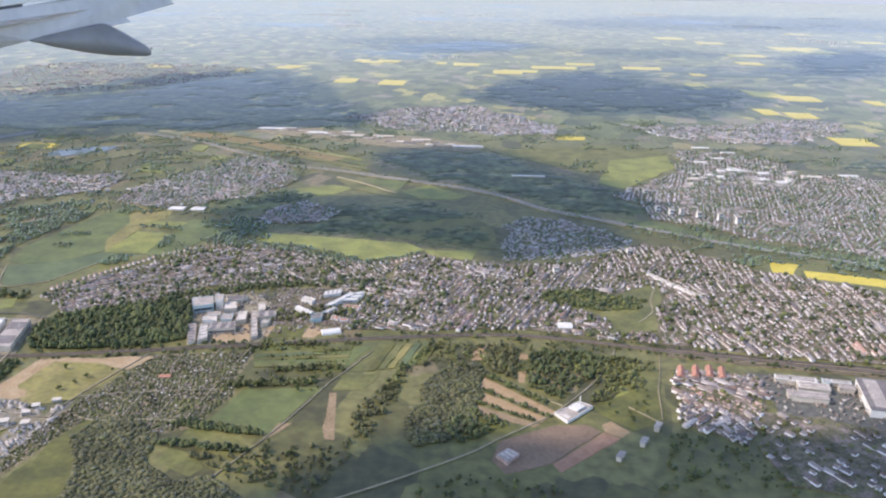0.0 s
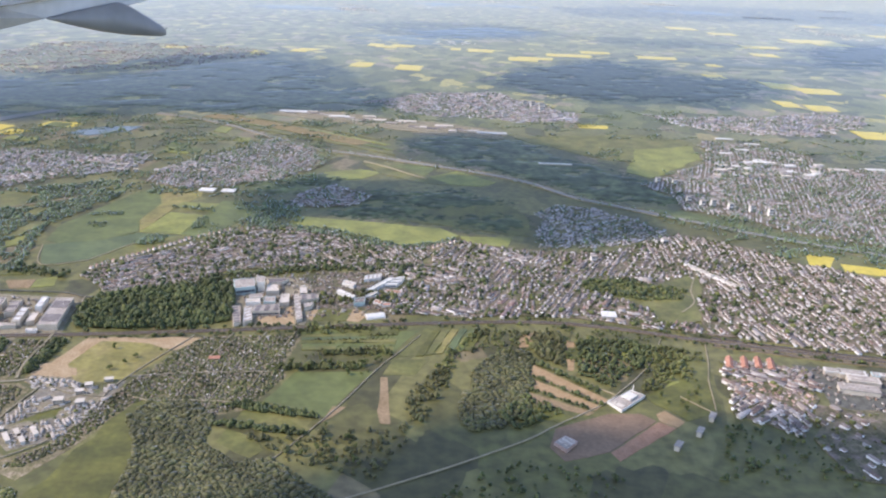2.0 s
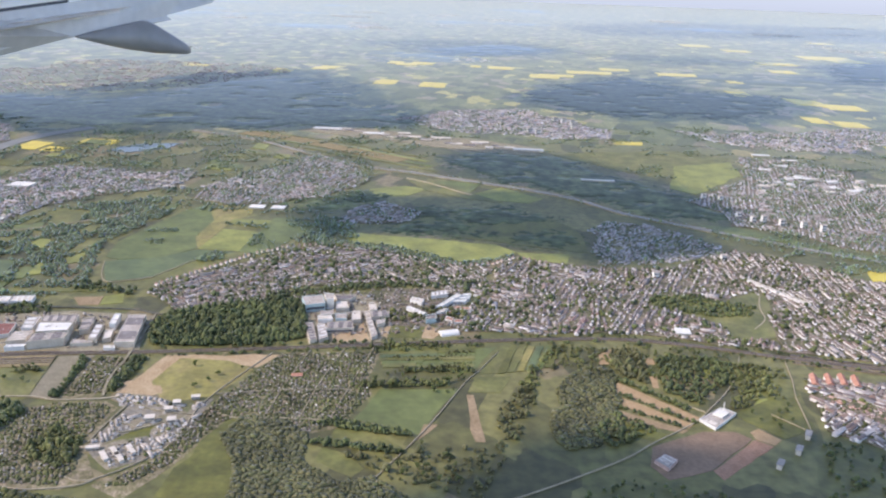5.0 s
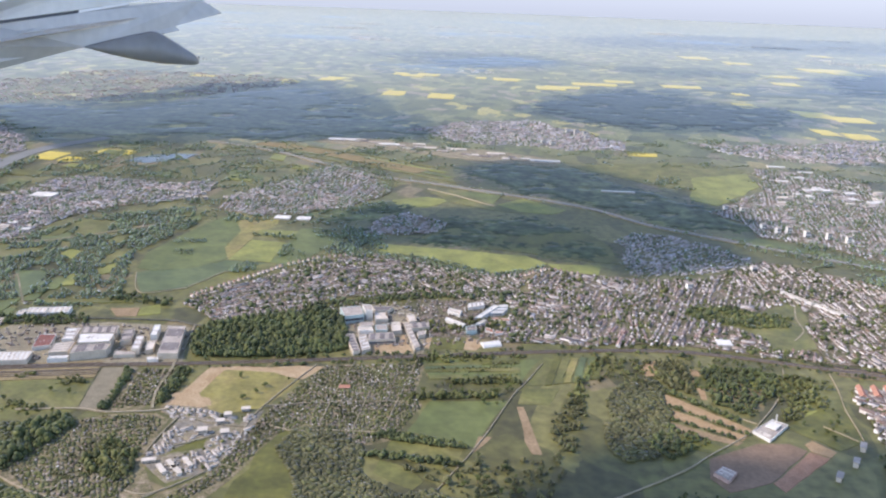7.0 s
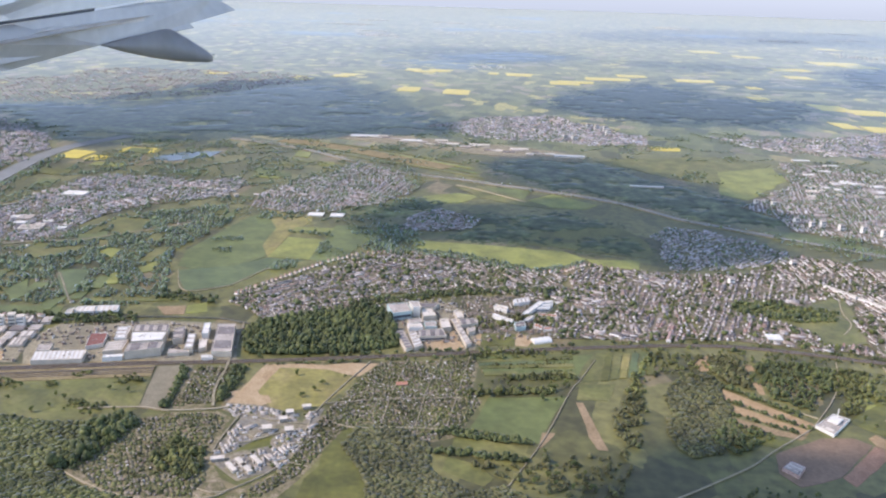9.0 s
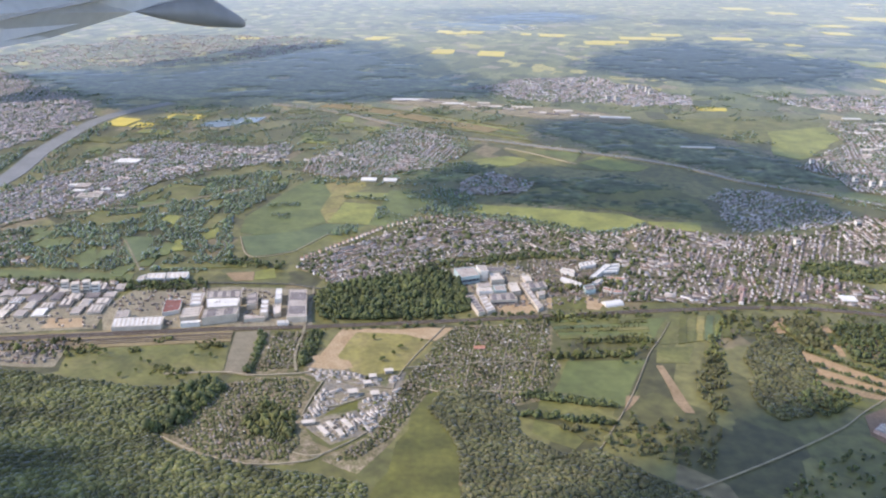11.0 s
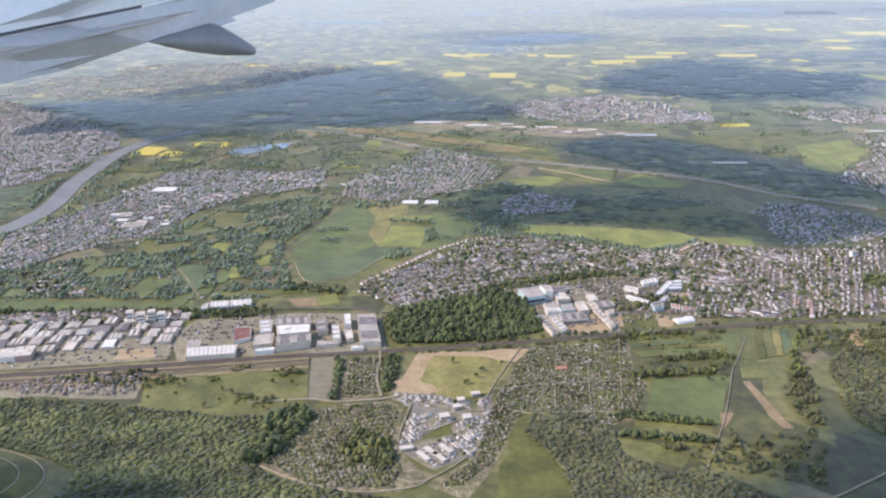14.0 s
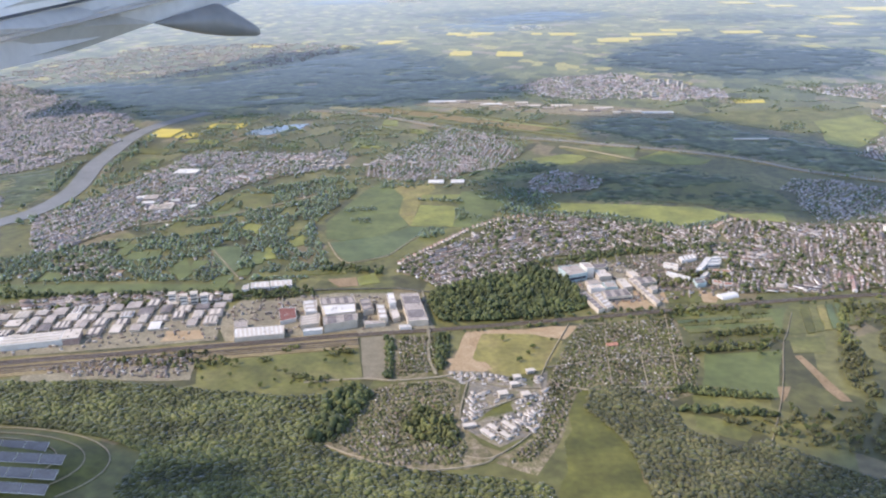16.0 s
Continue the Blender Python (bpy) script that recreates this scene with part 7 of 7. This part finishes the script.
# works in the town
for name, label, category, plan, h, wall, roof, strips, strip_m, bands in (
        ("works_block", "tall teal panelled works building", "works", [(-78.9, 213.4), (-73.8, 215.6), (-75.6, 221.8), (-81.1, 220)], 2.3, "teal", "grey", 0, "grey", 1),
        ("works_block", "low wing before the teal works", "works", [(-74.2, 209.5), (-70.6, 210.4), (-71.2, 213), (-74.8, 212.5)], 1.2, "facade", "grey", 0, "grey", 0),
        ("works_block", "white roof house on the teal works", "works", [(-73.6, 217), (-71.6, 217.2), (-72.4, 221.4), (-75, 221.6)], 2.9, "white", "grey", 0, "grey", 0),
        ("works_hall", "works hall with a cream flat roof", "works", [(-70.7, 214.1), (-67.1, 214.9), (-68.4, 219.8), (-71.4, 219.4)], 1.5, "facade", "cream", 0, "grey", 0),
        ("works_hall", "works hall with a dark roof", "works", [(-71.2, 221.1), (-67.7, 221.9), (-66.3, 225.2), (-72.7, 224.5)], 1.2, "facade", "darkgrey", 0, "grey", 0),
        ("works_hall", "works hall with a pale cream roof", "works", [(-65.5, 206.7), (-63, 207.6), (-63.9, 213.7), (-66.2, 213)], 1.3, "facade", "cream", 0, "grey", 0),
        ("works_hall", "boxy grey-roofed hall of a works", "works", [(-71.4, 200), (-64.2, 201.4), (-65.4, 206), (-71.5, 204.8)], 1.4, "facade", "grey", 3, "darkgrey", 1),
        ("works_hall", "long narrow works hall with a grey roof", "works", [(-74.3, 193.4), (-72.6, 193.9), (-75.5, 204.8), (-77.5, 203.8)], 1.1, "facade", "grey", 6, "darkgrey", 0),
        ("works_hall", "long narrow works hall with a pale roof", "works", [(-72.1, 193.9), (-70.1, 195.5), (-72.2, 204.3), (-74.2, 203.8)], 1.1, "facade", "white", 5, "grey", 0),
        ("works_hall", "long tan works building beside a car park", "works", [(-59.1, 196.9), (-57.7, 198.4), (-61.6, 214.4), (-63, 214)], 0.9, "facade", "cream", 7, "grey", 0),
        ("works_hall", "works hall with a grey roof", "works", [(-60.6, 209.5), (-55.7, 211.3), (-56, 214.4), (-61.2, 213.9)], 1.1, "facade", "grey", 2, "darkgrey", 0),
        ("works_hall", "small works hall with a grey roof", "works", [(-58.4, 204.9), (-56.7, 206.1), (-56.5, 208.8), (-58.9, 207.7)], 1.1, "facade", "grey", 0, "grey", 0),
        ("works_hall", "works hall with a white and cream roof", "works", [(-74.2, 205.9), (-70.4, 206.2), (-71.2, 209.2), (-74.8, 208.5)], 1.5, "white", "cream", 0, "grey", 0),
        ("works_hall", "works hall with a grey roof and teal bands", "works", [(-69.8, 207.4), (-66.8, 207.6), (-67.3, 211.5), (-70.4, 211.2)], 1.2, "teal", "grey", 0, "grey", 0),
        ("works_hall", "small hall with a cream roof", "works", [(-61.3, 214.9), (-59.4, 215.2), (-60.2, 220.1), (-62.4, 219.5)], 1.0, "facade", "cream", 0, "grey", 0),
        ("school_block", "long white school building with flat roof", "school", [(-43.4, 218.7), (-41.8, 218.9), (-36, 228.6), (-37.5, 229.4)], 1.2, "white", "white", 0, "grey", 2),
        ("school_block", "white wing of a school", "school", [(-38.9, 223.5), (-35.1, 223.9), (-34.4, 225.4), (-38.1, 225.1)], 1.0, "white", "white", 0, "grey", 1),
        ("school_block", "white wing of a school", "school", [(-37.6, 225.8), (-34, 226.4), (-33.6, 228), (-36.8, 227.4)], 1.0, "white", "white", 0, "grey", 1),
        ("school_block", "white wing of a school", "school", [(-36.2, 228.3), (-33.4, 228.9), (-33.2, 230.8), (-35.6, 230)], 1.0, "white", "white", 0, "grey", 1),
        ("school_block", "cream flat-roofed school building", "school", [(-43.2, 214.8), (-41.7, 214.9), (-39.8, 218), (-41.1, 218.2)], 1.0, "white", "cream", 0, "grey", 1),
        ("school_block", "blue-grey gymnasium with a pitched front", "school", [(-45.7, 208.8), (-42.9, 209.8), (-43, 213.4), (-45.9, 212.3)], 1.2, "teal", "grey", 2, "darkgrey", 0),
        ("school_block", "low white school pavilion", "school", [(-51.6, 217.8), (-46.6, 213.2), (-45.9, 214.7), (-51, 219.2)], 0.9, "white", "white", 0, "grey", 0),
        ("school_block", "low school building with a pale roof", "school", [(-50.9, 224.3), (-47.4, 221.6), (-46.8, 224.3), (-50.3, 226.6)], 0.9, "white", "cream", 0, "grey", 0),
        ("school_block", "wide school building with pale roofs", "school", [(-44.9, 227.1), (-40.1, 229.4), (-40.2, 233.1), (-45, 230.3)], 0.9, "white", "grey", 4, "white", 0),
        ("garden_pavilion", "low building with an orange roof", "pavilion", [(-40.6, 215.4), (-36.1, 217.1), (-36, 218.3), (-40.4, 216.7)], 0.6, "white", "orange", 0, "grey", 0),
        ("garden_pavilion", "low building with an orange roof", "pavilion", [(-40.7, 211.5), (-38.6, 210.1), (-38.2, 212.1), (-40.2, 213.5)], 0.6, "white", "orange", 0, "grey", 0),
        ("garden_pavilion", "low building with an orange roof", "pavilion", [(-38.6, 219.8), (-33.6, 218.8), (-33.2, 220.3), (-38.4, 221.2)], 0.6, "white", "orange", 0, "grey", 0),
        ("garden_pavilion", "low building with an orange roof", "pavilion", [(-38.2, 209.4), (-35.9, 209.6), (-35.7, 211.4), (-37.9, 211.3)], 0.6, "white", "orange", 0, "grey", 0)):
    block(name, label, category, plan, h, wall, roof, strips, strip_m, bands)
for plan in ([(60, 241.3), (61.3, 242), (55.6, 252), (54.3, 251.3)], [(65.9, 231.5), (67.1, 232.2), (61.6, 241.4), (60.4, 240.7)]):
    block("terrace_block", "long white building along a main street", "terrace", plan, 0.9, "white", "grey", 5, "cream", 0)
hall("market_hall", "supermarket with a white flat roof", "market", 23, 206.6, 3.75, 3.5, 0.98, -4, "facade", "white")
# four orange-roofed blocks and the works in the east
for x, y, t in ((46.7, 179, -14), (50.3, 179.2, -14), (53.7, 179.4, -13), (56.6, 178.8, -13)):
    hall("apartment_block", "apartment block with an orange tiled roof", "apartment block", x, y, 1.5, 5.4, 1.1, t, "white", "orange", gable=0.6, windows=2)
for x, y, w, d, r in ((70.6, 178.4, 3.46, 1.9, "white"), (74.9, 177.2, 5.93, 2.54, "white"), (76, 173.7, 6.91, 2.94, "cream"), (73, 169.3, 8.53, 3.07, "grey"), (83.5, 176.8, 4.26, 1.36, "white"), (83.7, 174, 3.41, 1.71, "grey"), (80.1, 176.8, 1.54, 2.06, "teal"), (87.4, 171.5, 3.4, 4.25, "grey")):
    hall("works_hall", "industrial hall with a pale roof", "works", x, y, w, d, 1.3, -12, "facade", r, 2, "grey")
hall("warehouse", "huge dark-roofed warehouse with white edges", "warehouse", 89, 162.1, 10.32, 15.53, 2.06, -13, "white", "darkgrey", 2, "grey")
for x, y, t in ((36.6, 156.2, 62), (32.3, 150, 60), (26.5, 144.4, 58)):
    hall("apartment_block", "pale slab block of flats", "apartment block", x, y, 2.3, 1.0, 1.1, t, "facade", "grey", windows=3)
# halls and slabs farther off
for x, y, w, d, h in ((165.4, 393.7, 8.9, 3.42, 0.96), (184.7, 396.9, 8.86, 3.41, 0.95), (-116.4, 496.9, 16.34, 5.2, 1.49), (-86.9, 486.1, 10.39, 4.45, 1.48), (-69.9, 489.7, 7.38, 3.69, 1.48), (-47.8, 478.7, 11.81, 3.69, 1.48), (-25.6, 468.9, 10.34, 3.69, 1.48), (0.76, 452.1, 16.35, 3.72, 1.49), (130.5, 434, 10.37, 2.76, 0.83), (142.4, 449.9, 7.53, 2.51, 0.75), (120, 423.7, 5.97, 2.65, 0.8), (153.1, 414.1, 6.19, 2.75, 0.83), (130.9, 462, 9.35, 2.88, 0.86), (28.3, 385.7, 15.52, 1.55, 0.93), (-116.9, 317.3, 5.85, 4.18, 0.84), (-108.5, 317, 5.01, 4.17, 0.83)):
    hall("warehouse", "long warehouse with a pale roof", "warehouse", x, y, w, d, h * 0.7, -2, "facade", "cream" if int(x) % 2 else "white")
for k in range(30):
    u, w = r2.random(), r2.random()
    x, y = 89.6 + 55 * u + 17 * w, 372.5 + 39 * w - 6.6 * u + r2.uniform(-3, 3)
    hall("warehouse", ("warehouse with a white roof in an estate", "warehouse with a grey roof in an estate", "warehouse with a cream roof in an estate")[k % 3], "warehouse", x, y, r2.uniform(2.2, 6.5), r2.uniform(2, 4.5), r2.uniform(0.6, 0.9), 10, "white", ("white", "grey", "cream")[k % 3])
for k in range(26):
    f = (k + 0.5) / 26
    x, y = -117.6 + 122 * f + r2.uniform(-2.5, 2.5), 502.7 - 52 * f + r2.uniform(-9, 4)
    hall("warehouse", ("far warehouse with a dark roof", "far warehouse with a grey roof", "far cream warehouse in an estate")[k % 3], "warehouse", x, y, r2.uniform(3, 7.4), r2.uniform(2, 4.5), 0.8, -8, "facade", ("darkgrey", "grey", "cream")[k % 3])
for x, y, h in ((70.7, 358.8, 2.35), (77.2, 356, 2.35), (84.4, 322.4, 3.16), (80.2, 322.3, 2.79), (90.3, 318.9, 2.85), (76.2, 328.1, 2.63), (26.8, 555.9, 3.47), (31.8, 551.7, 3.82), (36.9, 547, 3.48), (11.06, 507.7, 3.22), (5.99, 510.3, 3.22), (36.1, 533.4, 3.51), (97.7, 316, 3.16), (103.5, 311.7, 3.16), (25.9, 251.8, 2.21), (53.5, 272.6, 1.99)):
    hall("tower_block", "white high-rise block of flats", "tower block", x, y, 1.8 if y < 450 else 3, 1.7, h, 8, "white", "grey", windows=int(h))


clutter("parked lorries, containers and stacks", [(-168, 181), (-166.8, 202.6), (-151.6, 207), (-117, 207.1), (-116.8, 190.3), (-133.2, 184.2)], 1.5, [[(-143.8, 182.8), (-133.2, 182.6), (-132.6, 202.6), (-147.5, 203), (-148.2, 183)], [(-166.2, 180.9), (-152, 180.6), (-151.3, 191.1), (-166.6, 191.4)], [(-125.1, 187.3), (-117.8, 187.1), (-118.8, 207.1), (-126.9, 207.3)]])
clutter("parked lorries, containers and stacks", [(-274.8, 189), (-224.5, 198.7), (-169.6, 201.1), (-166.2, 181.8), (-214.3, 174.2), (-278.6, 161)], 2.2)
clutter("parked cars and stacks of goods", [(-86.1, 228.9), (-59.8, 234.4), (-37.1, 235.5), (-36.8, 204.7), (-72.4, 197.5), (-79.4, 210.2)], 1.5)
clutter("parked lorries, containers and stacks", [(63.3, 183.3), (98.8, 177.1), (99.8, 156.1), (80.6, 159.6), (64.6, 165.7)], 1.6)

# sports hall with mast, and a stand
e = block("sports_hall", "white sports hall with a mast and stayed roof", "sports hall", [(14.9, 161.6), (17.3, 157.8), (23.8, 164.8), (21, 167)], 0.55, "white", "grey")
c, u = Vector((19.25, 162.8)), Vector((0.68, 0.73))
for name, off, a, b, z0, z1, m in (("mast", 2.3, 0.09, 0.09, 0.0, 3.2, "white"), ("upper_roof", 1.1, 1.5, 1.15, 0.78, 1.15, "white"), ("porch", -3.2, 0.6, 1.3, 0.5, 0.62, "cream")):
    o, w = u * off, Vector((-u.y, u.x))
    part(name, mesh_of(name, [(*(o + u * a * p + w * b * q), z) for z in (z0, z1) for p, q in ((-1, -1), (1, -1), (1, 1), (-1, 1))], BOX, [m]), e)
block("grandstand", "covered stand with a pale roof", "grandstand", [(1.4, 144.2), (3.6, 141.4), (6.2, 144.8), (4, 146.8)], 0.7, "brick", "cream", 3, "grey")


def dome(x, y):
    e = empty("sports_dome", x, y, 0, 20)
    tagged(e, "white sports hall with arched shell", "sports hall")
    V, F = [], []
    for i in range(9):
        a = math.pi * i / 8
        for s in (-1, 1):
            V.append((s * 2.5, 1.5 * math.cos(a), 0.95 * math.sin(a)))
    for i in range(8):
        F.append((2 * i, 2 * i + 1, 2 * i + 3, 2 * i + 2))
    F += [tuple(range(0, 18, 2)), tuple(range(17, 0, -2))]
    part("shell", mesh_of("shell", V, F, ["white"]), e)
    part("door", mesh_of("door", [(2.52 + 0.03 * a, 0.4 * b, 0.55 * c) for c in (0, 1) for a, b in ((-1, -1), (1, -1), (1, 1), (-1, 1))], BOX, ["grey"]), e)


dome(-39.4, 203)


def landfill():
    """A grassed mound with terraces, tracks and rows of solar panels on its near side."""
    V, F = [], []
    n = 40
    rings = ((22, 14.5, 0.0), (18.4, 12, 0.65), (17.5, 11.3, 0.7), (13.8, 9, 1.4), (12.9, 8.4, 1.45), (8.3, 5.1, 1.85), (0.5, 0.4, 1.95))
    cx, cy = -195.4, 129.1
    for a, b, z in rings:
        for k in range(n):
            t = 2 * math.pi * k / n
            w = 1 + 0.05 * math.sin(3 * t + 1) + RNG.uniform(-0.01, 0.01)
            V.append((cx + a * w * math.cos(t), cy + b * w * math.sin(t), z - 0.02))
    for r in range(len(rings) - 1):
        for k in range(n):
            F.append((r * n + k, r * n + (k + 1) % n, (r + 1) * n + (k + 1) % n, (r + 1) * n + k))
    F.append(tuple(range((len(rings) - 1) * n, len(rings) * n)))
    tagged(new("mound", mesh_of("mound", V, F, ["olive"])), "grassed landfill mound with terraces", "mound", kind="structure")
    for a, b, z in ((22.0, 14.5, 0.2), (17.9, 11.6, 0.85), (13.3, 8.6, 1.6)):
        pts = [(cx + a * math.cos(t) * (1 + 0.05 * math.sin(3 * t + 1)), cy + b * math.sin(t) * (1 + 0.05 * math.sin(3 * t + 1))) for t in np.linspace(-0.6, 2.4, 16)]
        v, f = ribbon(pts, 0.16, z)
        tagged(new("footpath", mesh_of("footpath", v, f, ["track"])), "pale track round the mound", "path", kind="structure")
    quad = ((-1, -1), (1, -1), (1, 1), (-1, 1))
    me = mesh_of("solar_panel", [(a * 2.15, b * 0.84, b * 0.4 + 0.75 + c * 0.05) for c in (0, 1) for a, b in quad], BOX, ["panel"])
    rim = mesh_of("frame", [(a * 2.22, b * 0.9, b * 0.42 + 0.71 + c * 0.04) for c in (0, 1) for a, b in quad], BOX, ["white"])
    leg = mesh_of("post", [(a * 0.05, b * 0.05, c * 1.3) for c in (0, 1) for a, b in quad], BOX, ["steel"])
    for y, x0, count, z in ((134.7, -195.8, 3, 1.2), (130.4, -195.2, 4, 1.6), (126.1, -194.6, 4, 1.5), (122.3, -194.6, 4, 1.2)):
        e = empty("solar_array", x0, y, z, -6)
        tagged(e, "row of grey-blue solar panels on a mound", "solar panels", "solar rows")
        for k in range(count):
            p = part("solar_panel", me, e, m=pose(k * 4.6, 0, 0))
            part("frame", rim, p, "pale metal frame")
            part("post", leg, p, m=pose(-1.6, 0, -0.4))
            part("post", leg, p, m=pose(1.6, 0, -0.4))


landfill()

# ---- single trees near the camera's line ----
for poly, gap, thin in (([(-166.9, 168.7), (-155.9, 174.1), (-134.3, 177.8), (-131.4, 157.9), (-144.3, 155.6), (-165.6, 159.6)], 4.2, 0.55), ([(-55.5, 180.3), (-34.8, 180.7), (-36.5, 173.5), (-58.2, 171.4)], 3.0, 0.4), ([(-47.3, 176.1), (-32.9, 179.1), (-35.5, 171), (-41.9, 169.5)], 2.6, 0.4),
                        ([(22.6, 164.5), (39.6, 177.1), (39.5, 161.9), (31, 156.2)], 3.4, 0.5), ([(-107.1, 180.4), (-87.2, 178.4), (-92.9, 166.2), (-106.6, 170.6)], 5.0, 0.6), ([(-49.1, 149.7), (-38, 147.8), (-36.1, 134.2), (-49, 136.1)], 2.4, 0.4)):
    x, y = spread(poly, gap, thin=thin)
    for a, b in zip(x, y):
        tree(a, b, RNG.uniform(0.6, 1.4), "broad-leaved tree standing in a meadow", "meadow trees")

# ---- clouds out of view above the plain, whose shade lies on the land ----
HIGH = 330.0


def cloud(shade, lump, puff):
    """A flat-based cumulus over the stretch of land that it shades."""
    x, y = spread([(a, b) for a, b in shade], lump * 0.62, jitter=0.4, thin=0.05)
    n = len(x)
    off = SUN * (HIGH / SUN.z)
    s = lump * RNG.uniform(0.8, 1.7, n)
    me = merged("cloud", CROWN, RNG.integers(0, 6, n), x + off.x, y + off.y, np.full(n, HIGH), s, s, s * puff, RNG.uniform(0, 6.28, n), ["cloud"], True)
    tagged(new("cloud", me), "white cumulus cloud out of view, shading the plain", "cloud")


cloud([(-48, 417), (-41, 448), (-8, 458), (16, 446), (40, 412), (60, 388), (78, 335), (67, 312), (52, 318), (39, 325), (17, 350), (-8, 367), (-35, 385)], 8, 0.5)
cloud([(-103, 320), (-92, 334), (-79, 346), (-64, 342), (-46, 345), (-18, 362), (12, 347), (37, 320), (54, 312), (61, 294), (54, 283), (33, 273), (11, 264), (-8, 278), (-36, 289), (-65, 292), (-82, 284), (-95, 298)], 7, 0.5)
cloud([(-215 + (x + 215) * 1.05, 590 + (y - 590) * 1.04) for x, y in FOREST], 24, 0.4)
cloud([(5, 668), (34, 752), (75, 820), (141, 860), (173, 772), (205, 757), (256, 733), (211, 635), (160, 585), (115, 585), (70, 592), (37, 605)], 26, 0.5)
cloud([(400, 1060), (527, 1200), (600, 1130), (449, 880), (381, 850), (340, 880)], 40, 0.4)
cloud([(-120, 1143), (25, 1290), (130, 1190), (62, 1085), (-53, 1028)], 40, 0.4)
# unseen cloud added only to darken near ground, in place of a window reflection
cloud([(-60, 116), (-42, 134), (-26, 145), (-14, 154), (-2, 150), (8, 147), (25, 153), (46, 158), (64, 154), (82, 158), (108, 167), (108, 95), (-60, 95)], 7, 0.6)
cloud([(197, 1950), (625, 2320), (1094, 2290), (980, 1886), (769, 1655), (478, 1631), (236, 1596)], 60, 0.4)
cloud([(-197, 1173), (-110, 1314), (-5, 1317), (-73, 1170)], 30, 0.4)
cloud([(153, 1137), (281, 1137), (344, 1081), (246, 1017), (164, 1043)], 26, 0.4)
# unseen cloud added to darken the mound and wood close by
cloud([(-216, 138), (-186, 139), (-162, 133), (-146, 124), (-136, 116), (-136, 95), (-216, 95)], 7, 0.6)


# ---- the aircraft's wing over the plain ----
def aircraft_wing():
    """The wing's outer part, seen against the plain: the flap, its gap and painted reflection strip, the upper skin and
    a flap-track fairing.
    """
    # oversized wing, laid out along sight lines from the mid-flight camera
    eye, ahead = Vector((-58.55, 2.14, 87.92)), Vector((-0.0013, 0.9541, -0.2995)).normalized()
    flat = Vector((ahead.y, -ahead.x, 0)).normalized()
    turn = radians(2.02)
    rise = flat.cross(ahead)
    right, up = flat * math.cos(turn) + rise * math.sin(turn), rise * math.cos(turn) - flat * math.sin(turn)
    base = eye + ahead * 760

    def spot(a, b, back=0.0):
        """A place by its bearing and height from the mid-flight camera, in thousandths of the reach; the root comes
        nearer to the eye than the tip.
        """
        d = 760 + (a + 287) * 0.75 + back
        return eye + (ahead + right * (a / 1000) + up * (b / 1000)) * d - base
    e = new("aircraft_wing")
    e.matrix_basis = Matrix.Translation(base)
    tagged(e, "pale grey aircraft wing with a flap-track fairing", "wing")

    def slab(name, pts, y0, y1, m, label=""):
        n = len(pts)
        mx, mz = sum(p[0] for p in pts) / n, sum(p[1] for p in pts) / n
        v = [spot(a, b, y0) for a, b in pts] + [spot(mx + (a - mx) * 0.98, mz + (b - mz) * 0.94, y1) for a, b in pts]
        f = [tuple(range(n)), tuple(range(n, 2 * n))[::-1]] + [(i, i + n, (i + 1) % n + n, (i + 1) % n) for i in range(n)]
        return part(name, mesh_of(name, v, f, [m]), e, label)
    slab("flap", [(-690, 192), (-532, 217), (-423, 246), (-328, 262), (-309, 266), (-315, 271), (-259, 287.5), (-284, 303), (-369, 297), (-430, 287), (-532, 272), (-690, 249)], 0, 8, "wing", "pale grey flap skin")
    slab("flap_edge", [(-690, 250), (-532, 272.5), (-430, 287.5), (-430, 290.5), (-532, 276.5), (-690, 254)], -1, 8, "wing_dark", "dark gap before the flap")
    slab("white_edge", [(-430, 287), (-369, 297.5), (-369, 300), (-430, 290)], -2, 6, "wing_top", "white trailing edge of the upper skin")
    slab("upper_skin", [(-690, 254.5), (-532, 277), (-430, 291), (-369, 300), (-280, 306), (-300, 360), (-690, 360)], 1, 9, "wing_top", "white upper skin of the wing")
    slab("gloss_strip", [(-690, 222), (-532, 248), (-444, 264), (-342, 279), (-342, 284), (-444, 271), (-532, 257), (-690, 234)], -2, 2, "wing_strip", "pale tan strip painted as a reflection along the flap")
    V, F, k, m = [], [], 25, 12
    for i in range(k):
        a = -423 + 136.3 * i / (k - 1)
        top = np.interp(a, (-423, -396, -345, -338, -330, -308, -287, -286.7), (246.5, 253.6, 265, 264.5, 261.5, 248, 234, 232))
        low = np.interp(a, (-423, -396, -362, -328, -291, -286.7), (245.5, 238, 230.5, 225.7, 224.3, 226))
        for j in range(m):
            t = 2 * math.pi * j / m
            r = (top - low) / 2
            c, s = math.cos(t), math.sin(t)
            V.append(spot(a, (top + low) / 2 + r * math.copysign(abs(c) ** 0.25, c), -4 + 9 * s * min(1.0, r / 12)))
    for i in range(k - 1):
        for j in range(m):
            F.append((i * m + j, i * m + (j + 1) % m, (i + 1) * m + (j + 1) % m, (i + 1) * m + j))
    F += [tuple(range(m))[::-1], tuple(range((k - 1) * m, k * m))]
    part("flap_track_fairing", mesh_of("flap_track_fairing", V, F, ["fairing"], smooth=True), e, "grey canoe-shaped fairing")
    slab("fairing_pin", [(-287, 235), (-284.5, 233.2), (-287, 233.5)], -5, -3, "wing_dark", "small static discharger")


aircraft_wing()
